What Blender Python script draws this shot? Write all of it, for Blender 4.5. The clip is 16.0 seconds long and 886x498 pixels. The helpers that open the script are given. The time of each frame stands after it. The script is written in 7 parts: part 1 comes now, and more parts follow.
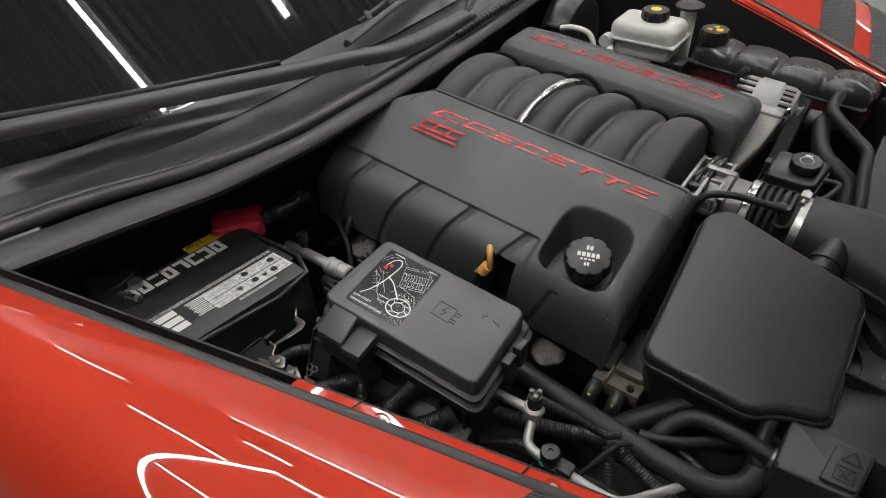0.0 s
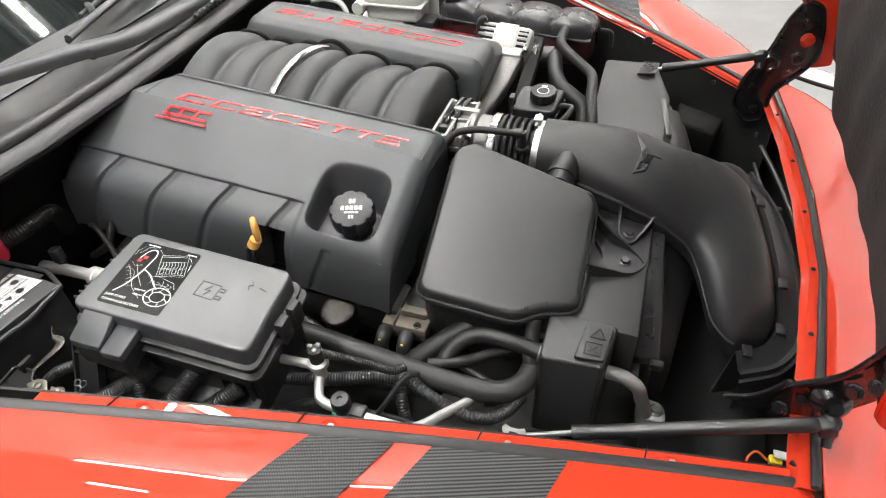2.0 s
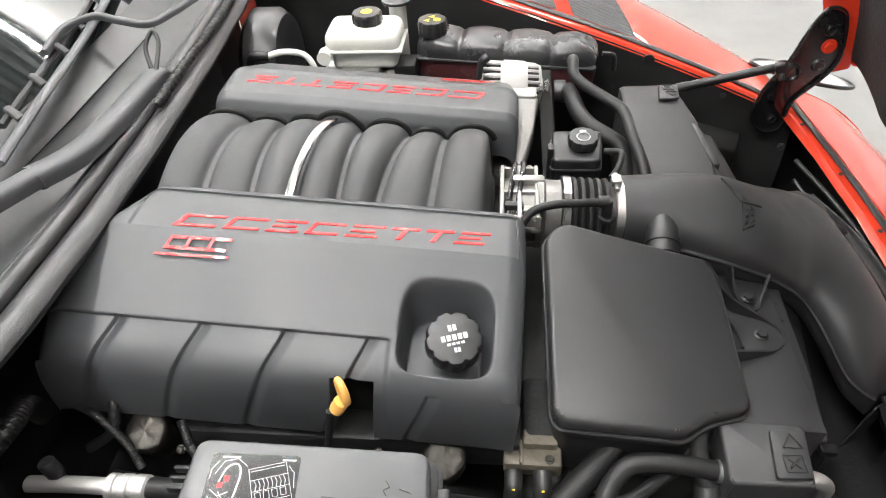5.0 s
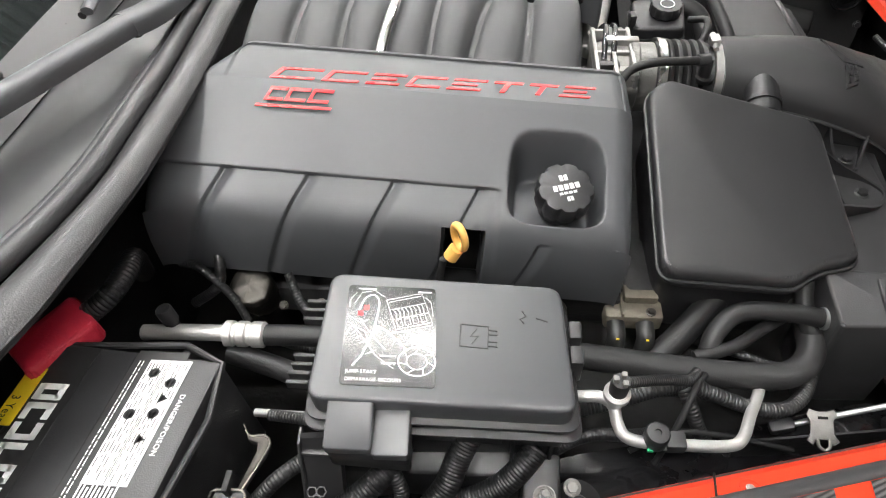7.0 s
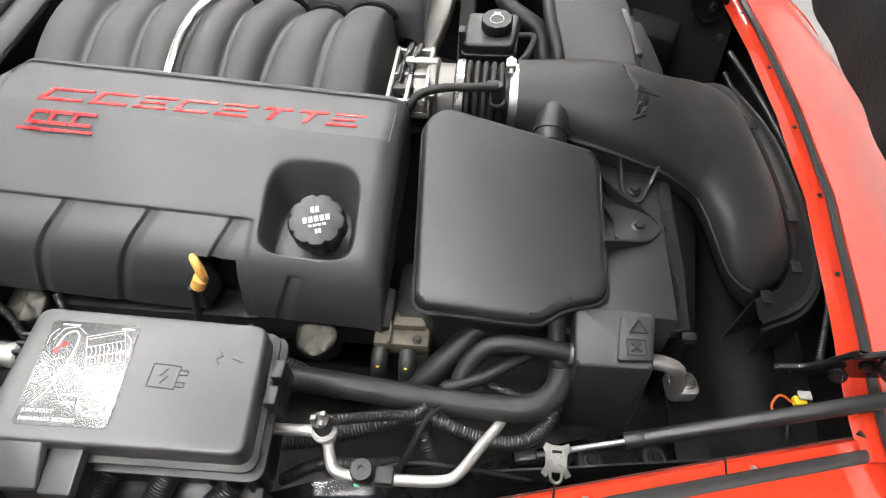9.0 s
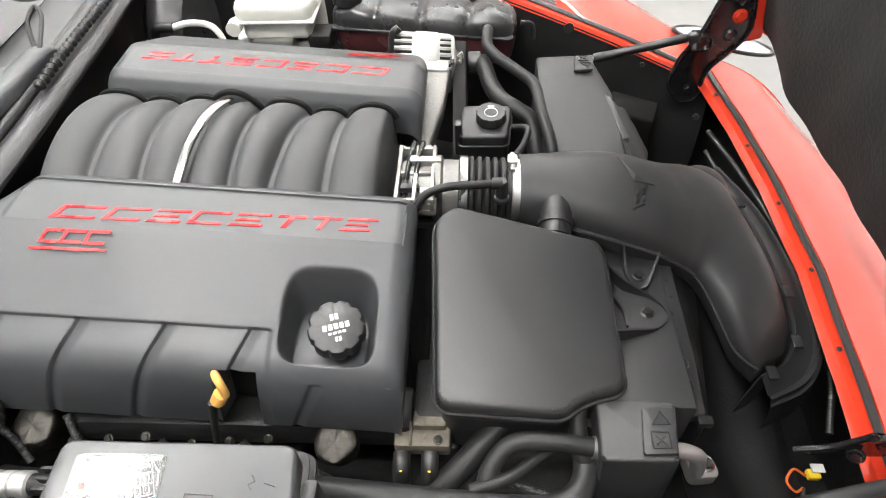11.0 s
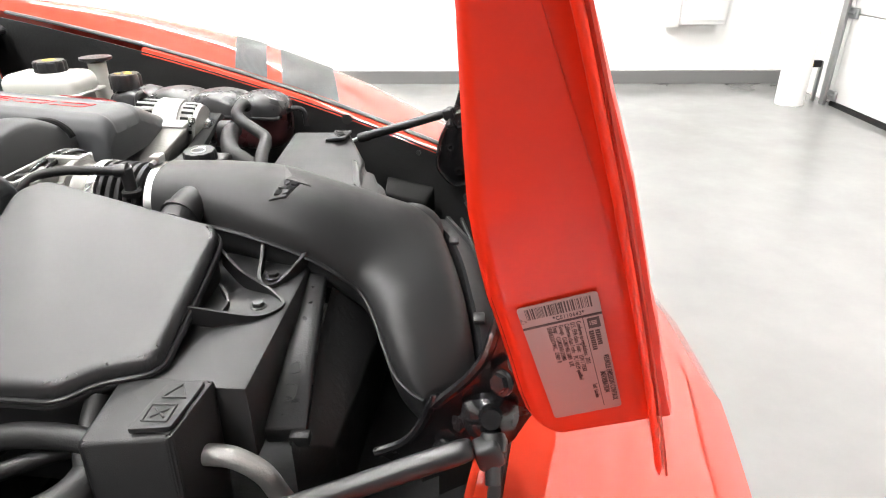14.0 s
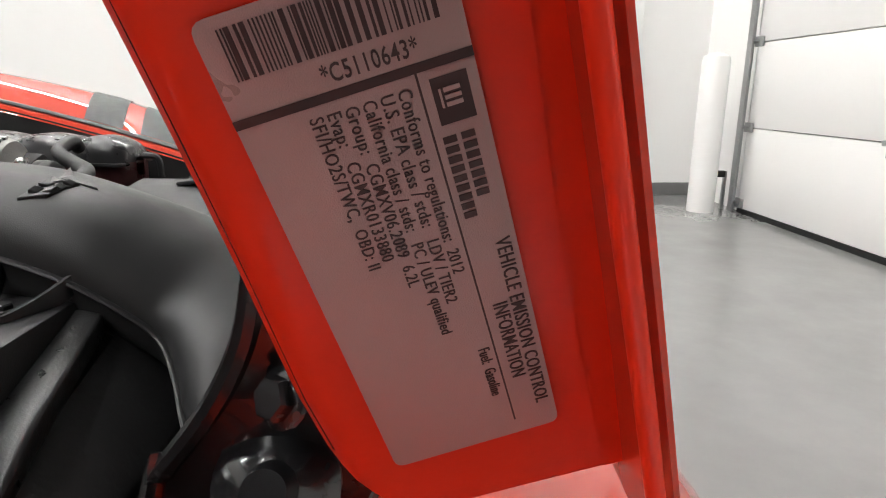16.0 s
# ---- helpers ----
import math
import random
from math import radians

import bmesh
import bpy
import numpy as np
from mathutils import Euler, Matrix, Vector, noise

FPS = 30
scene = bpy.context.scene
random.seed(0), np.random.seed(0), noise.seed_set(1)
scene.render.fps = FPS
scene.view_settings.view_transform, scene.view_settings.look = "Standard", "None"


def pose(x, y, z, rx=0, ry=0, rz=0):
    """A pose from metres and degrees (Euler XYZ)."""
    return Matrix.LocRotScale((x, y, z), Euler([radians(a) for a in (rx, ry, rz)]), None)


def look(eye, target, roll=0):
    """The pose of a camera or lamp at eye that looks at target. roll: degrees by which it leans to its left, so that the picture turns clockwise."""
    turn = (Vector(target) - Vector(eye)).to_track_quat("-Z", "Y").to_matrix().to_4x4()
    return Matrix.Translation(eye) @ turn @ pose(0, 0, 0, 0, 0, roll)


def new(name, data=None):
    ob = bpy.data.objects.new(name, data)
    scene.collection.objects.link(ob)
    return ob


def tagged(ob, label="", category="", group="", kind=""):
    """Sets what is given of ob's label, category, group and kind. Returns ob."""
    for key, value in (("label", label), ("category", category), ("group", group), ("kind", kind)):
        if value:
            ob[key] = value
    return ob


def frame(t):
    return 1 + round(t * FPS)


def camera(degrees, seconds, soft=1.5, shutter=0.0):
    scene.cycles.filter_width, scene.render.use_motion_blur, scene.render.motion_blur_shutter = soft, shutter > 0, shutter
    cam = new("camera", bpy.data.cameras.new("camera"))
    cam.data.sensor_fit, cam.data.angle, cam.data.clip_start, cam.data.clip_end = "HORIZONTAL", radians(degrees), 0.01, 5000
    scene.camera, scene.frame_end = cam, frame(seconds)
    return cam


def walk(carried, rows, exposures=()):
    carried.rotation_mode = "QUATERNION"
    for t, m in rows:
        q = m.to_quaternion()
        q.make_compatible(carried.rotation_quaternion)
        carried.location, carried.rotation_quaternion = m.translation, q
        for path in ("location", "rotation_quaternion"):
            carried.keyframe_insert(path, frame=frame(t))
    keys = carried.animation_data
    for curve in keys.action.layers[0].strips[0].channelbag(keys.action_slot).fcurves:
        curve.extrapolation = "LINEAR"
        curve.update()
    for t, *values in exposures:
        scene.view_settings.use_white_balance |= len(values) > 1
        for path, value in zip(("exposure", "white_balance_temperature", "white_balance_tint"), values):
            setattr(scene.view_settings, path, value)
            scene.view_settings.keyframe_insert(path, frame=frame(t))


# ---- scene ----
cam = camera(71.5, 16.0, 1.1)
PATH = [
    (0, (0.072, 0.017, 1.462), (-0.887, 1.185, 0.152), -3.9),
    (0.5, (0.169, 0.012, 1.453), (-0.646, 1.265, 0.124), -3.6),
    (1, (0.225, 0.012, 1.443), (-0.474, 1.325, 0.106), -3.4),
    (1.5, (0.224, 0.028, 1.421), (-0.397, 1.365, 0.07), -3.5),
    (2, (0.206, 0.036, 1.428), (-0.322, 1.408, 0.072), -3.6),
    (2.5, (0.164, 0.04, 1.429), (-0.288, 1.434, 0.067), -3.6),
    (3, (0.131, 0.065, 1.441), (-0.252, 1.471, 0.071), -3.6),
    (3.5, (0.072, 0.109, 1.437), (-0.243, 1.527, 0.063), -3.6),
    (4, (-0.006, 0.149, 1.448), (-0.26, 1.577, 0.07), -3.7),
    (4.2, (-0.041, 0.178, 1.453), (-0.275, 1.611, 0.077), -3.7),
    (6.3, (-0.252, 0.234, 1.397), (-0.409, 1.621, -0.036), -4.0),
    (6.5, (-0.269, 0.202, 1.394), (-0.423, 1.543, -0.082), -4.0),
    (7, (-0.284, 0.142, 1.37), (-0.459, 1.41, -0.167), -4.3),
    (7.5, (-0.276, 0.125, 1.371), (-0.48, 1.334, -0.21), -4.2),
    (8, (-0.208, 0.136, 1.377), (-0.426, 1.333, -0.21), -4.3),
    (8.5, (-0.071, 0.17, 1.389), (-0.272, 1.364, -0.203), -3.9),
    (9, (0.03, 0.223, 1.41), (-0.149, 1.419, -0.182), -3.4),
    (9.5, (0.036, 0.258, 1.447), (-0.115, 1.464, -0.141), -3.4),
    (9.7, (0.03, 0.273, 1.465), (-0.116, 1.484, -0.12), -3.5),
    (11.8, (-0.044, 0.204, 1.44), (-0.121, 1.595, 0.005), -2.3),
    (12, (-0.031, 0.16, 1.435), (-0.173, 1.543, -0.002), -2.4),
    (12.5, (0.039, 0.078, 1.447), (-0.164, 1.458, 0.013), -2.5),
    (13, (0.185, 0.026, 1.397), (-0.013, 1.492, 0.051), -2.1),
    (13.5, (0.361, 0.089, 1.289), (0.197, 1.645, 0.043), -0.9),
    (14, (0.472, 0.186, 1.105), (0.393, 1.977, 0.219), -0.6),
    (14.5, (0.506, 0.24, 0.957), (0.588, 2.157, 0.395), -0.1),
    (15, (0.529, 0.299, 0.922), (0.69, 2.228, 0.415), -0.0),
    (15.5, (0.531, 0.368, 0.899), (0.727, 2.295, 0.4), -0.1),
    (16, (0.538, 0.38, 0.9), (0.684, 2.311, 0.4), 0.5),
]
walk(cam, [(t, look(eye, target, roll)) for t, eye, target, roll in PATH], ((0.0, -1.08), (0.5, -0.54), (1.0, -0.08), (2.0, 0.36), (3.5, 0.56), (6.5, 0.55), (7.5, 0.48), (9.0, 0.52), (9.5, 0.58), (12.0, 0.75), (12.5, 0.8), (13.0, 0.84), (13.5, 0.92), (14.5, 0.8), (15.2, 0.5), (15.5, 0.25), (16.0, -0.08)))

# ---- light ----
world = bpy.data.worlds.new("world")
scene.world = world
world.use_nodes = True
world.node_tree.nodes["Background"].inputs[0].default_value = (0.9, 0.95, 1.0, 1)
world.node_tree.nodes["Background"].inputs[1].default_value = 0.05


# ---- materials ----
def mat(name, color, rough=0.5, metal=0.0, coat=0.0, grain=0.0, grain_size=400.0, vary=0.12, vary_size=9.0, spec=0.5,
        rough_vary=0.1, emit=0.0, transmission=0.0, alpha=1.0, random_piece=0.0):
    m = bpy.data.materials.new(name)
    m.use_nodes = True
    nt = m.node_tree
    b = nt.nodes["Principled BSDF"]
    b.inputs["Roughness"].default_value = rough
    b.inputs["Metallic"].default_value = metal
    b.inputs["Coat Weight"].default_value = coat
    b.inputs["Coat Roughness"].default_value = 0.03
    b.inputs["Coat IOR"].default_value = 1.55
    b.inputs["Specular IOR Level"].default_value = spec
    b.inputs["Transmission Weight"].default_value = transmission
    b.inputs["Alpha"].default_value = alpha
    tc = nt.nodes.new("ShaderNodeTexCoord")
    n1 = nt.nodes.new("ShaderNodeTexNoise")
    n1.inputs["Scale"].default_value = vary_size
    n1.inputs["Detail"].default_value = 6
    n1.inputs["Roughness"].default_value = 0.65
    nt.links.new(tc.outputs["Object"], n1.inputs["Vector"])
    mix = nt.nodes.new("ShaderNodeMix")
    mix.data_type = "RGBA"
    mix.inputs[6].default_value = (*[c * (1 - vary) for c in color], 1)
    mix.inputs[7].default_value = (*[min(1, c * (1 + vary)) for c in color], 1)
    nt.links.new(n1.outputs["Fac"], mix.inputs[0])
    nt.links.new(mix.outputs[2], b.inputs["Base Color"])
    if rough_vary:
        mr = nt.nodes.new("ShaderNodeMapRange")
        mr.inputs[1].default_value, mr.inputs[2].default_value = 0.3, 0.7
        mr.inputs[3].default_value, mr.inputs[4].default_value = max(0.0, rough - rough_vary), min(1, rough + rough_vary)
        nt.links.new(n1.outputs["Fac"], mr.inputs[0])
        nt.links.new(mr.outputs[0], b.inputs["Roughness"])
    if grain:
        n2 = nt.nodes.new("ShaderNodeTexNoise")
        n2.inputs["Scale"].default_value = grain_size
        n2.inputs["Detail"].default_value = 3
        nt.links.new(tc.outputs["Object"], n2.inputs["Vector"])
        bp = nt.nodes.new("ShaderNodeBump")
        bp.inputs["Strength"].default_value = grain
        bp.inputs["Distance"].default_value = 0.002
        nt.links.new(n2.outputs["Fac"], bp.inputs["Height"])
        nt.links.new(bp.outputs["Normal"], b.inputs["Normal"])
    if emit:
        b.inputs["Emission Color"].default_value = (*color, 1)
        b.inputs["Emission Strength"].default_value = emit
    return m


M_COVER = mat("satin_black_plastic", (0.044, 0.046, 0.050), 0.48, grain=0.1, grain_size=1300, vary=0.1, spec=0.6)
M_RUNNER = mat("matt_moulded_nylon", (0.050, 0.051, 0.053), 0.55, grain=0.1, grain_size=1300, vary=0.1, spec=0.4)
M_FUSE = mat("satin_black_lid", (0.040, 0.042, 0.046), 0.41, grain=0.1, grain_size=1300, vary=0.1, spec=0.8)
M_DUCT = mat("matt_moulded_plastic", (0.024, 0.024, 0.025), 0.44, grain=0.15, grain_size=1100, vary=0.16, spec=0.36)
M_TRAY = mat("smooth_black_plastic", (0.018, 0.018, 0.019), 0.36, vary=0.15)
M_STRUT = mat("satin_black_enamel", (0.012, 0.012, 0.013), 0.36, vary=0.1)
M_LID = mat("dark_satin_plastic", (0.018, 0.018, 0.019), 0.40, grain=0.12, grain_size=1300, vary=0.16, spec=0.55)
# rubber seals and belt; also the painted shade inside slots
M_JET = mat("deep_black_rubber_and_shade", (0.006, 0.006, 0.006), 0.6, grain=0.2, grain_size=700, vary=0.2, spec=0.15)
M_PLASTIC = mat("textured_black_plastic", (0.013, 0.013, 0.014), 0.38, grain=0.15, grain_size=1200, vary=0.18, spec=0.5)
M_SOFT = mat("matt_black_plastic", (0.020, 0.020, 0.021), 0.46, grain=0.25, grain_size=900, vary=0.3, spec=0.5)
# near-black base with strong random tone, for panels, block and head
M_DARK = mat("mottled_black_metal", (0.013, 0.013, 0.0135), 0.5, grain=0.4, grain_size=120, vary=0.5, spec=0.35)
M_GLOSSBLACK = mat("gloss_black_paint", (0.01, 0.01, 0.011), 0.25, coat=0.35, vary=0.1)
M_LOOM = mat("glossy_black_conduit", (0.010, 0.010, 0.0105), 0.36, grain=0.3, grain_size=160, vary=0.3)
M_PLATED = mat("worn_zinc_plating", (0.20, 0.19, 0.165), 0.33, metal=1.0, grain=0.4, grain_size=220, vary=0.6, vary_size=70)
M_RUBBER = mat("black_rubber", (0.010, 0.010, 0.0105), 0.48, grain=0.2, grain_size=700, vary=0.25, spec=0.35)
M_SEAL = mat("weatherstrip_rubber", (0.026, 0.026, 0.027), 0.42, grain=0.2, grain_size=600, vary=0.15)
M_HOSE = mat("grey_rubber_hose", (0.017, 0.017, 0.0175), 0.48, grain=0.15, grain_size=500, vary=0.2, spec=0.35)
M_RED = mat("red_car_paint", (0.50, 0.034, 0.013), 0.5, coat=1.0, vary=0.03, rough_vary=0.0, spec=0.1)
M_RED.node_tree.nodes["Principled BSDF"].inputs["Coat IOR"].default_value = 1.55
M_RED.node_tree.nodes["Principled BSDF"].inputs["Coat Roughness"].default_value = 0.012
M_REDIN = mat("red_paint_without_gloss", (0.68, 0.026, 0.005), 0.42, coat=0.1, grain=0.06, grain_size=300, vary=0.06, rough_vary=0.06, spec=0.3)
M_REDLET = mat("red_letter_enamel", (0.58, 0.012, 0.016), 0.3, coat=0.35, vary=0.08)
M_ALU = mat("cast_aluminium", (0.34, 0.335, 0.32), 0.46, metal=0.85, grain=0.5, grain_size=250, vary=0.2)
M_STEEL = mat("bright_steel", (0.62, 0.62, 0.6), 0.28, metal=1.0, grain=0.15, grain_size=300, vary=0.15)
M_STRAP = mat("polished_strap", (0.66, 0.66, 0.64), 0.22, metal=1.0, vary=0.12)
M_DULL = mat("dull_aluminium_pipe", (0.56, 0.555, 0.54), 0.46, metal=0.8, grain=0.3, grain_size=300, vary=0.15)
M_BROWN = mat("stained_aluminium_casting", (0.13, 0.115, 0.09), 0.6, metal=0.4, grain=0.6, grain_size=150, vary=0.6, vary_size=60)
M_SHIELD = mat("heat_stained_steel", (0.065, 0.061, 0.055), 0.5, metal=1.0, grain=0.5, grain_size=90, vary=0.5, vary_size=35)
M_CAST = mat("dark_cast_aluminium", (0.2, 0.195, 0.185), 0.5, metal=0.6, grain=0.5, grain_size=200, vary=0.25)
M_FELT = mat("black_felt", (0.009, 0.0088, 0.0085), 0.9, grain=0.8, grain_size=120, vary=0.35, vary_size=5)
M_GLASS = mat("dark_windshield_glass", (0.01, 0.012, 0.012), 0.02, coat=1.0, vary=0.0, rough_vary=0.0)
M_RESERVOIR = mat("milky_white_plastic", (0.60, 0.60, 0.56), 0.35, vary=0.06)
M_COOLANT = mat("smoky_reservoir_plastic", (0.03, 0.03, 0.032), 0.3, vary=0.25)
M_PINK = mat("pink_coolant_plastic", (0.085, 0.028, 0.03), 0.3, vary=0.3)
M_REDCAP = mat("red_rubber_boot", (0.5, 0.02, 0.045), 0.5, grain=0.3, grain_size=300, vary=0.15)
M_YELLOW = mat("yellow_plastic", (0.70, 0.38, 0.10), 0.4, vary=0.08)
M_YLABEL = mat("yellow_label", (0.8, 0.55, 0.02), 0.4, vary=0.05)
M_WHITE = mat("white_print", (0.75, 0.75, 0.74), 0.45, vary=0.05)
M_LABEL = mat("silver_white_label", (0.62, 0.62, 0.6), 0.35, vary=0.05)
M_BLACKPRINT = mat("black_print", (0.015, 0.015, 0.015), 0.45, vary=0.05)
M_GREY = mat("weathered_grey_strip", (0.06, 0.06, 0.062), 0.45, vary=0.3, vary_size=40)
M_BATTERY = mat("black_battery_case", (0.017, 0.017, 0.018), 0.40, grain=0.2, grain_size=600, vary=0.2)
M_WALL = mat("white_wall_paint", (0.8, 0.8, 0.79), 0.7, grain=0.1, grain_size=60, vary=0.02, vary_size=2)
M_DOOR = mat("white_steel_door", (0.76, 0.76, 0.75), 0.45, vary=0.02, vary_size=2)
M_BASE = mat("grey_baseboard", (0.16, 0.16, 0.16), 0.5, vary=0.1)
M_CEIL = mat("dark_metal_deck", (0.065, 0.072, 0.07), 0.5, metal=0.2, vary=0.2)
M_LED = mat("led_tube", (1.0, 0.98, 0.95), 0.5, emit=180.0, vary=0.0, rough_vary=0.0)
M_GALV = mat("galvanised_steel", (0.4, 0.41, 0.41), 0.4, metal=0.9, vary=0.2)


def carbon():
    m = mat("carbon_fibre_film", (0.03, 0.03, 0.031), 0.4, coat=0.0, vary=0.1, spec=0.25)
    nt = m.node_tree
    tc = nt.nodes.new("ShaderNodeTexCoord")
    mp = nt.nodes.new("ShaderNodeMapping")
    mp.inputs["Rotation"].default_value = (0, 0, radians(62))
    wv = nt.nodes.new("ShaderNodeTexWave")
    wv.inputs["Scale"].default_value = 70
    wv.inputs["Distortion"].default_value = 0.4
    w2 = nt.nodes.new("ShaderNodeTexWave")
    w2.bands_direction = "Y"
    w2.inputs["Scale"].default_value = 210
    nt.links.new(tc.outputs["Object"], mp.inputs["Vector"])
    nt.links.new(mp.outputs["Vector"], wv.inputs["Vector"])
    nt.links.new(mp.outputs["Vector"], w2.inputs["Vector"])
    mul = nt.nodes.new("ShaderNodeMath")
    mul.operation = "MULTIPLY"
    nt.links.new(wv.outputs["Fac"], mul.inputs[0])
    nt.links.new(w2.outputs["Fac"], mul.inputs[1])
    ramp = nt.nodes.new("ShaderNodeValToRGB")
    ramp.color_ramp.elements[0].color = (0.008, 0.008, 0.009, 1)
    ramp.color_ramp.elements[1].color = (0.075, 0.075, 0.076, 1)
    nt.links.new(wv.outputs["Fac"], ramp.inputs[0])
    b = nt.nodes["Principled BSDF"]
    nt.links.new(ramp.outputs[0], b.inputs["Base Color"])
    bp = nt.nodes.new("ShaderNodeBump")
    bp.inputs["Strength"].default_value = 0.5
    bp.inputs["Distance"].default_value = 0.001
    nt.links.new(mul.outputs[0], bp.inputs["Height"])
    nt.links.new(bp.outputs["Normal"], b.inputs["Normal"])
    return m


M_CARBON = carbon()


def floor_material():
    m = mat("polished_grey_floor", (0.19, 0.19, 0.187), 0.16, vary=0.18, vary_size=3.0, rough_vary=0.08)
    return m


M_FLOOR = floor_material()

# ---- mesh helpers ----
I4 = Matrix.Identity(4)


def link(name, bm, material, parent=None, label="", smooth=True, angle=40):
    me = bpy.data.meshes.new(name)
    bm.normal_update()
    bm.to_mesh(me)
    bm.free()
    me.materials.append(material)
    if smooth:
        me.shade_smooth()
        me.set_sharp_from_angle(angle=radians(angle))
    ob = new(name, me)
    if parent is not None:
        ob.parent = parent
    if label:
        ob["label"] = label
    return ob


def part(name, bm, material, parent, label="", smooth=True, angle=40):
    return link(name, bm, material, parent, label, smooth, angle)


def thing(name, label, category, m=I4, group="", kind=""):
    e = new(name)
    e.empty_display_size = 0.05
    e.matrix_basis = m
    return tagged(e, label, category, group, kind)


def setting(name, bm, material, label, category="", smooth=False):
    return tagged(link(name, bm, material, None, "", smooth), label, category or name.split("_")[0], "", "structure")


def add_box(bm, c, s, bevel=0.0, m=I4, seg=2, taper=1.0):
    r = bmesh.ops.create_cube(bm, size=1)
    vs = r["verts"]
    for v in vs:
        k = taper if v.co.z < 0 else 1.0
        v.co = Vector((v.co.x * s[0] * k, v.co.y * s[1] * k, v.co.z * s[2]))
    if bevel:
        es = list({e for v in vs for e in v.link_edges})
        out = bmesh.ops.bevel(bm, geom=es, offset=bevel, segments=seg, affect="EDGES", profile=0.5)
        vs = list({v for f in out["faces"] for v in f.verts} | {v for v in vs if v.is_valid})
    for v in vs:
        v.co = m @ (v.co + Vector(c))
    return vs


def box(c, s, bevel=0.0, m=I4, seg=2, taper=1.0):
    bm = bmesh.new()
    add_box(bm, c, s, bevel, m, seg, taper)
    return bm


def add_loft(bm, rings, cap=True, closed=True):
    rows = [[bm.verts.new(p) for p in ring] for ring in rings]
    n = len(rows[0])
    for a, b in zip(rows, rows[1:]):
        for i in range(n if closed else n - 1):
            bm.faces.new((a[i], a[(i + 1) % n], b[(i + 1) % n], b[i]))
    if cap and closed:
        bm.faces.new(rows[0][::-1])
        bm.faces.new(rows[-1])
    return rows


def loft(rings, cap=True, closed=True):
    bm = bmesh.new()
    add_loft(bm, rings, cap, closed)
    bmesh.ops.recalc_face_normals(bm, faces=bm.faces)
    return bm


def smooth_path(pts, n=8):
    """Catmull-Rom through the points."""
    P = [Vector(p) for p in pts]
    if len(P) < 3:
        return [P[0].lerp(P[-1], i / n) for i in range(n + 1)]
    Q = [2 * P[0] - P[1]] + P + [2 * P[-1] - P[-2]]
    out = []
    for i in range(1, len(Q) - 2):
        a, b, c, d = Q[i - 1], Q[i], Q[i + 1], Q[i + 2]
        for k in range(n):
            t = k / n
            out.append(0.5 * (2 * b + (c - a) * t + (2 * a - 5 * b + 4 * c - d) * t * t + (3 * b - a - 3 * c + d) * t ** 3))
    out.append(P[-1])
    return out


def resample(path, step):
    out, acc = [path[0]], 0.0
    for a, b in zip(path, path[1:]):
        L = (b - a).length
        d = step - acc
        while d <= L and L > 0:
            out.append(a.lerp(b, d / L))
            d += step
        acc = (acc + L) % step
    return out


def frames_along(path):
    res, up = [], None
    for i, p in enumerate(path):
        t = (path[min(i + 1, len(path) - 1)] - path[max(i - 1, 0)]).normalized()
        if up is None:
            up = Vector((0, 0, 1)) if abs(t.z) < 0.9 else Vector((1, 0, 0))
        side = t.cross(up).normalized()
        up = side.cross(t).normalized()
        res.append((p, side, up))
    return res


def add_tube(bm, pts, r, seg=14, n=8, ribs=0.0, rib_depth=0.0015, flat=1.0, cap=True):
    path = smooth_path(pts, n)
    if ribs:
        path = resample(path, ribs / 4)
    rings = []
    for i, (p, s, u) in enumerate(frames_along(path)):
        rr = r if not ribs else r - (rib_depth if i % 4 == 0 else 0.0 if i % 4 == 2 else rib_depth * 0.35)
        rings.append([p + s * (rr * math.cos(2 * math.pi * k / seg)) + u * (rr * flat * math.sin(2 * math.pi * k / seg)) for k in range(seg)])
    add_loft(bm, rings, cap)


def tube(pts, r, seg=14, n=8, ribs=0.0, rib_depth=0.0015, flat=1.0, cap=True):
    bm = bmesh.new()
    add_tube(bm, pts, r, seg, n, ribs, rib_depth, flat, cap)
    bmesh.ops.recalc_face_normals(bm, faces=bm.faces)
    return bm


def add_lathe(bm, prof, m=I4, seg=24, lobes=0, depth=0.0):
    rings = []
    for rad, z in prof:
        ring = []
        for k in range(seg):
            a = 2 * math.pi * k / seg
            rr = rad * (1 - depth * max(0.0, math.cos(lobes * a)) ** 2) if lobes else rad
            ring.append(m @ Vector((rr * math.cos(a), rr * math.sin(a), z)))
        rings.append(ring)
    add_loft(bm, rings)


def lathe(prof, m=I4, seg=24, lobes=0, depth=0.0):
    bm = bmesh.new()
    add_lathe(bm, prof, m, seg, lobes, depth)
    bmesh.ops.recalc_face_normals(bm, faces=bm.faces)
    return bm


def axis(p, d):
    """A pose at p whose z axis points along d."""
    return Matrix.Translation(p) @ Vector(d).to_track_quat("Z", "Y").to_matrix().to_4x4()


def add_prism(bm, top, depth, bevel=0.0, seg=2):
    """A slab: the polygon top, carried by the vector depth; its rims rounded."""
    d = Vector(depth)
    a = [bm.verts.new(Vector(p)) for p in top]
    b = [bm.verts.new(Vector(p) + d) for p in top]
    n = len(a)
    faces = [bm.faces.new(a), bm.faces.new(b[::-1])]
    for i in range(n):
        faces.append(bm.faces.new((a[(i + 1) % n], a[i], b[i], b[(i + 1) % n])))
    bmesh.ops.recalc_face_normals(bm, faces=faces)
    if bevel:
        es = list({e for f in faces for e in f.edges})
        bmesh.ops.bevel(bm, geom=es, offset=bevel, segments=seg, affect="EDGES", profile=0.5)


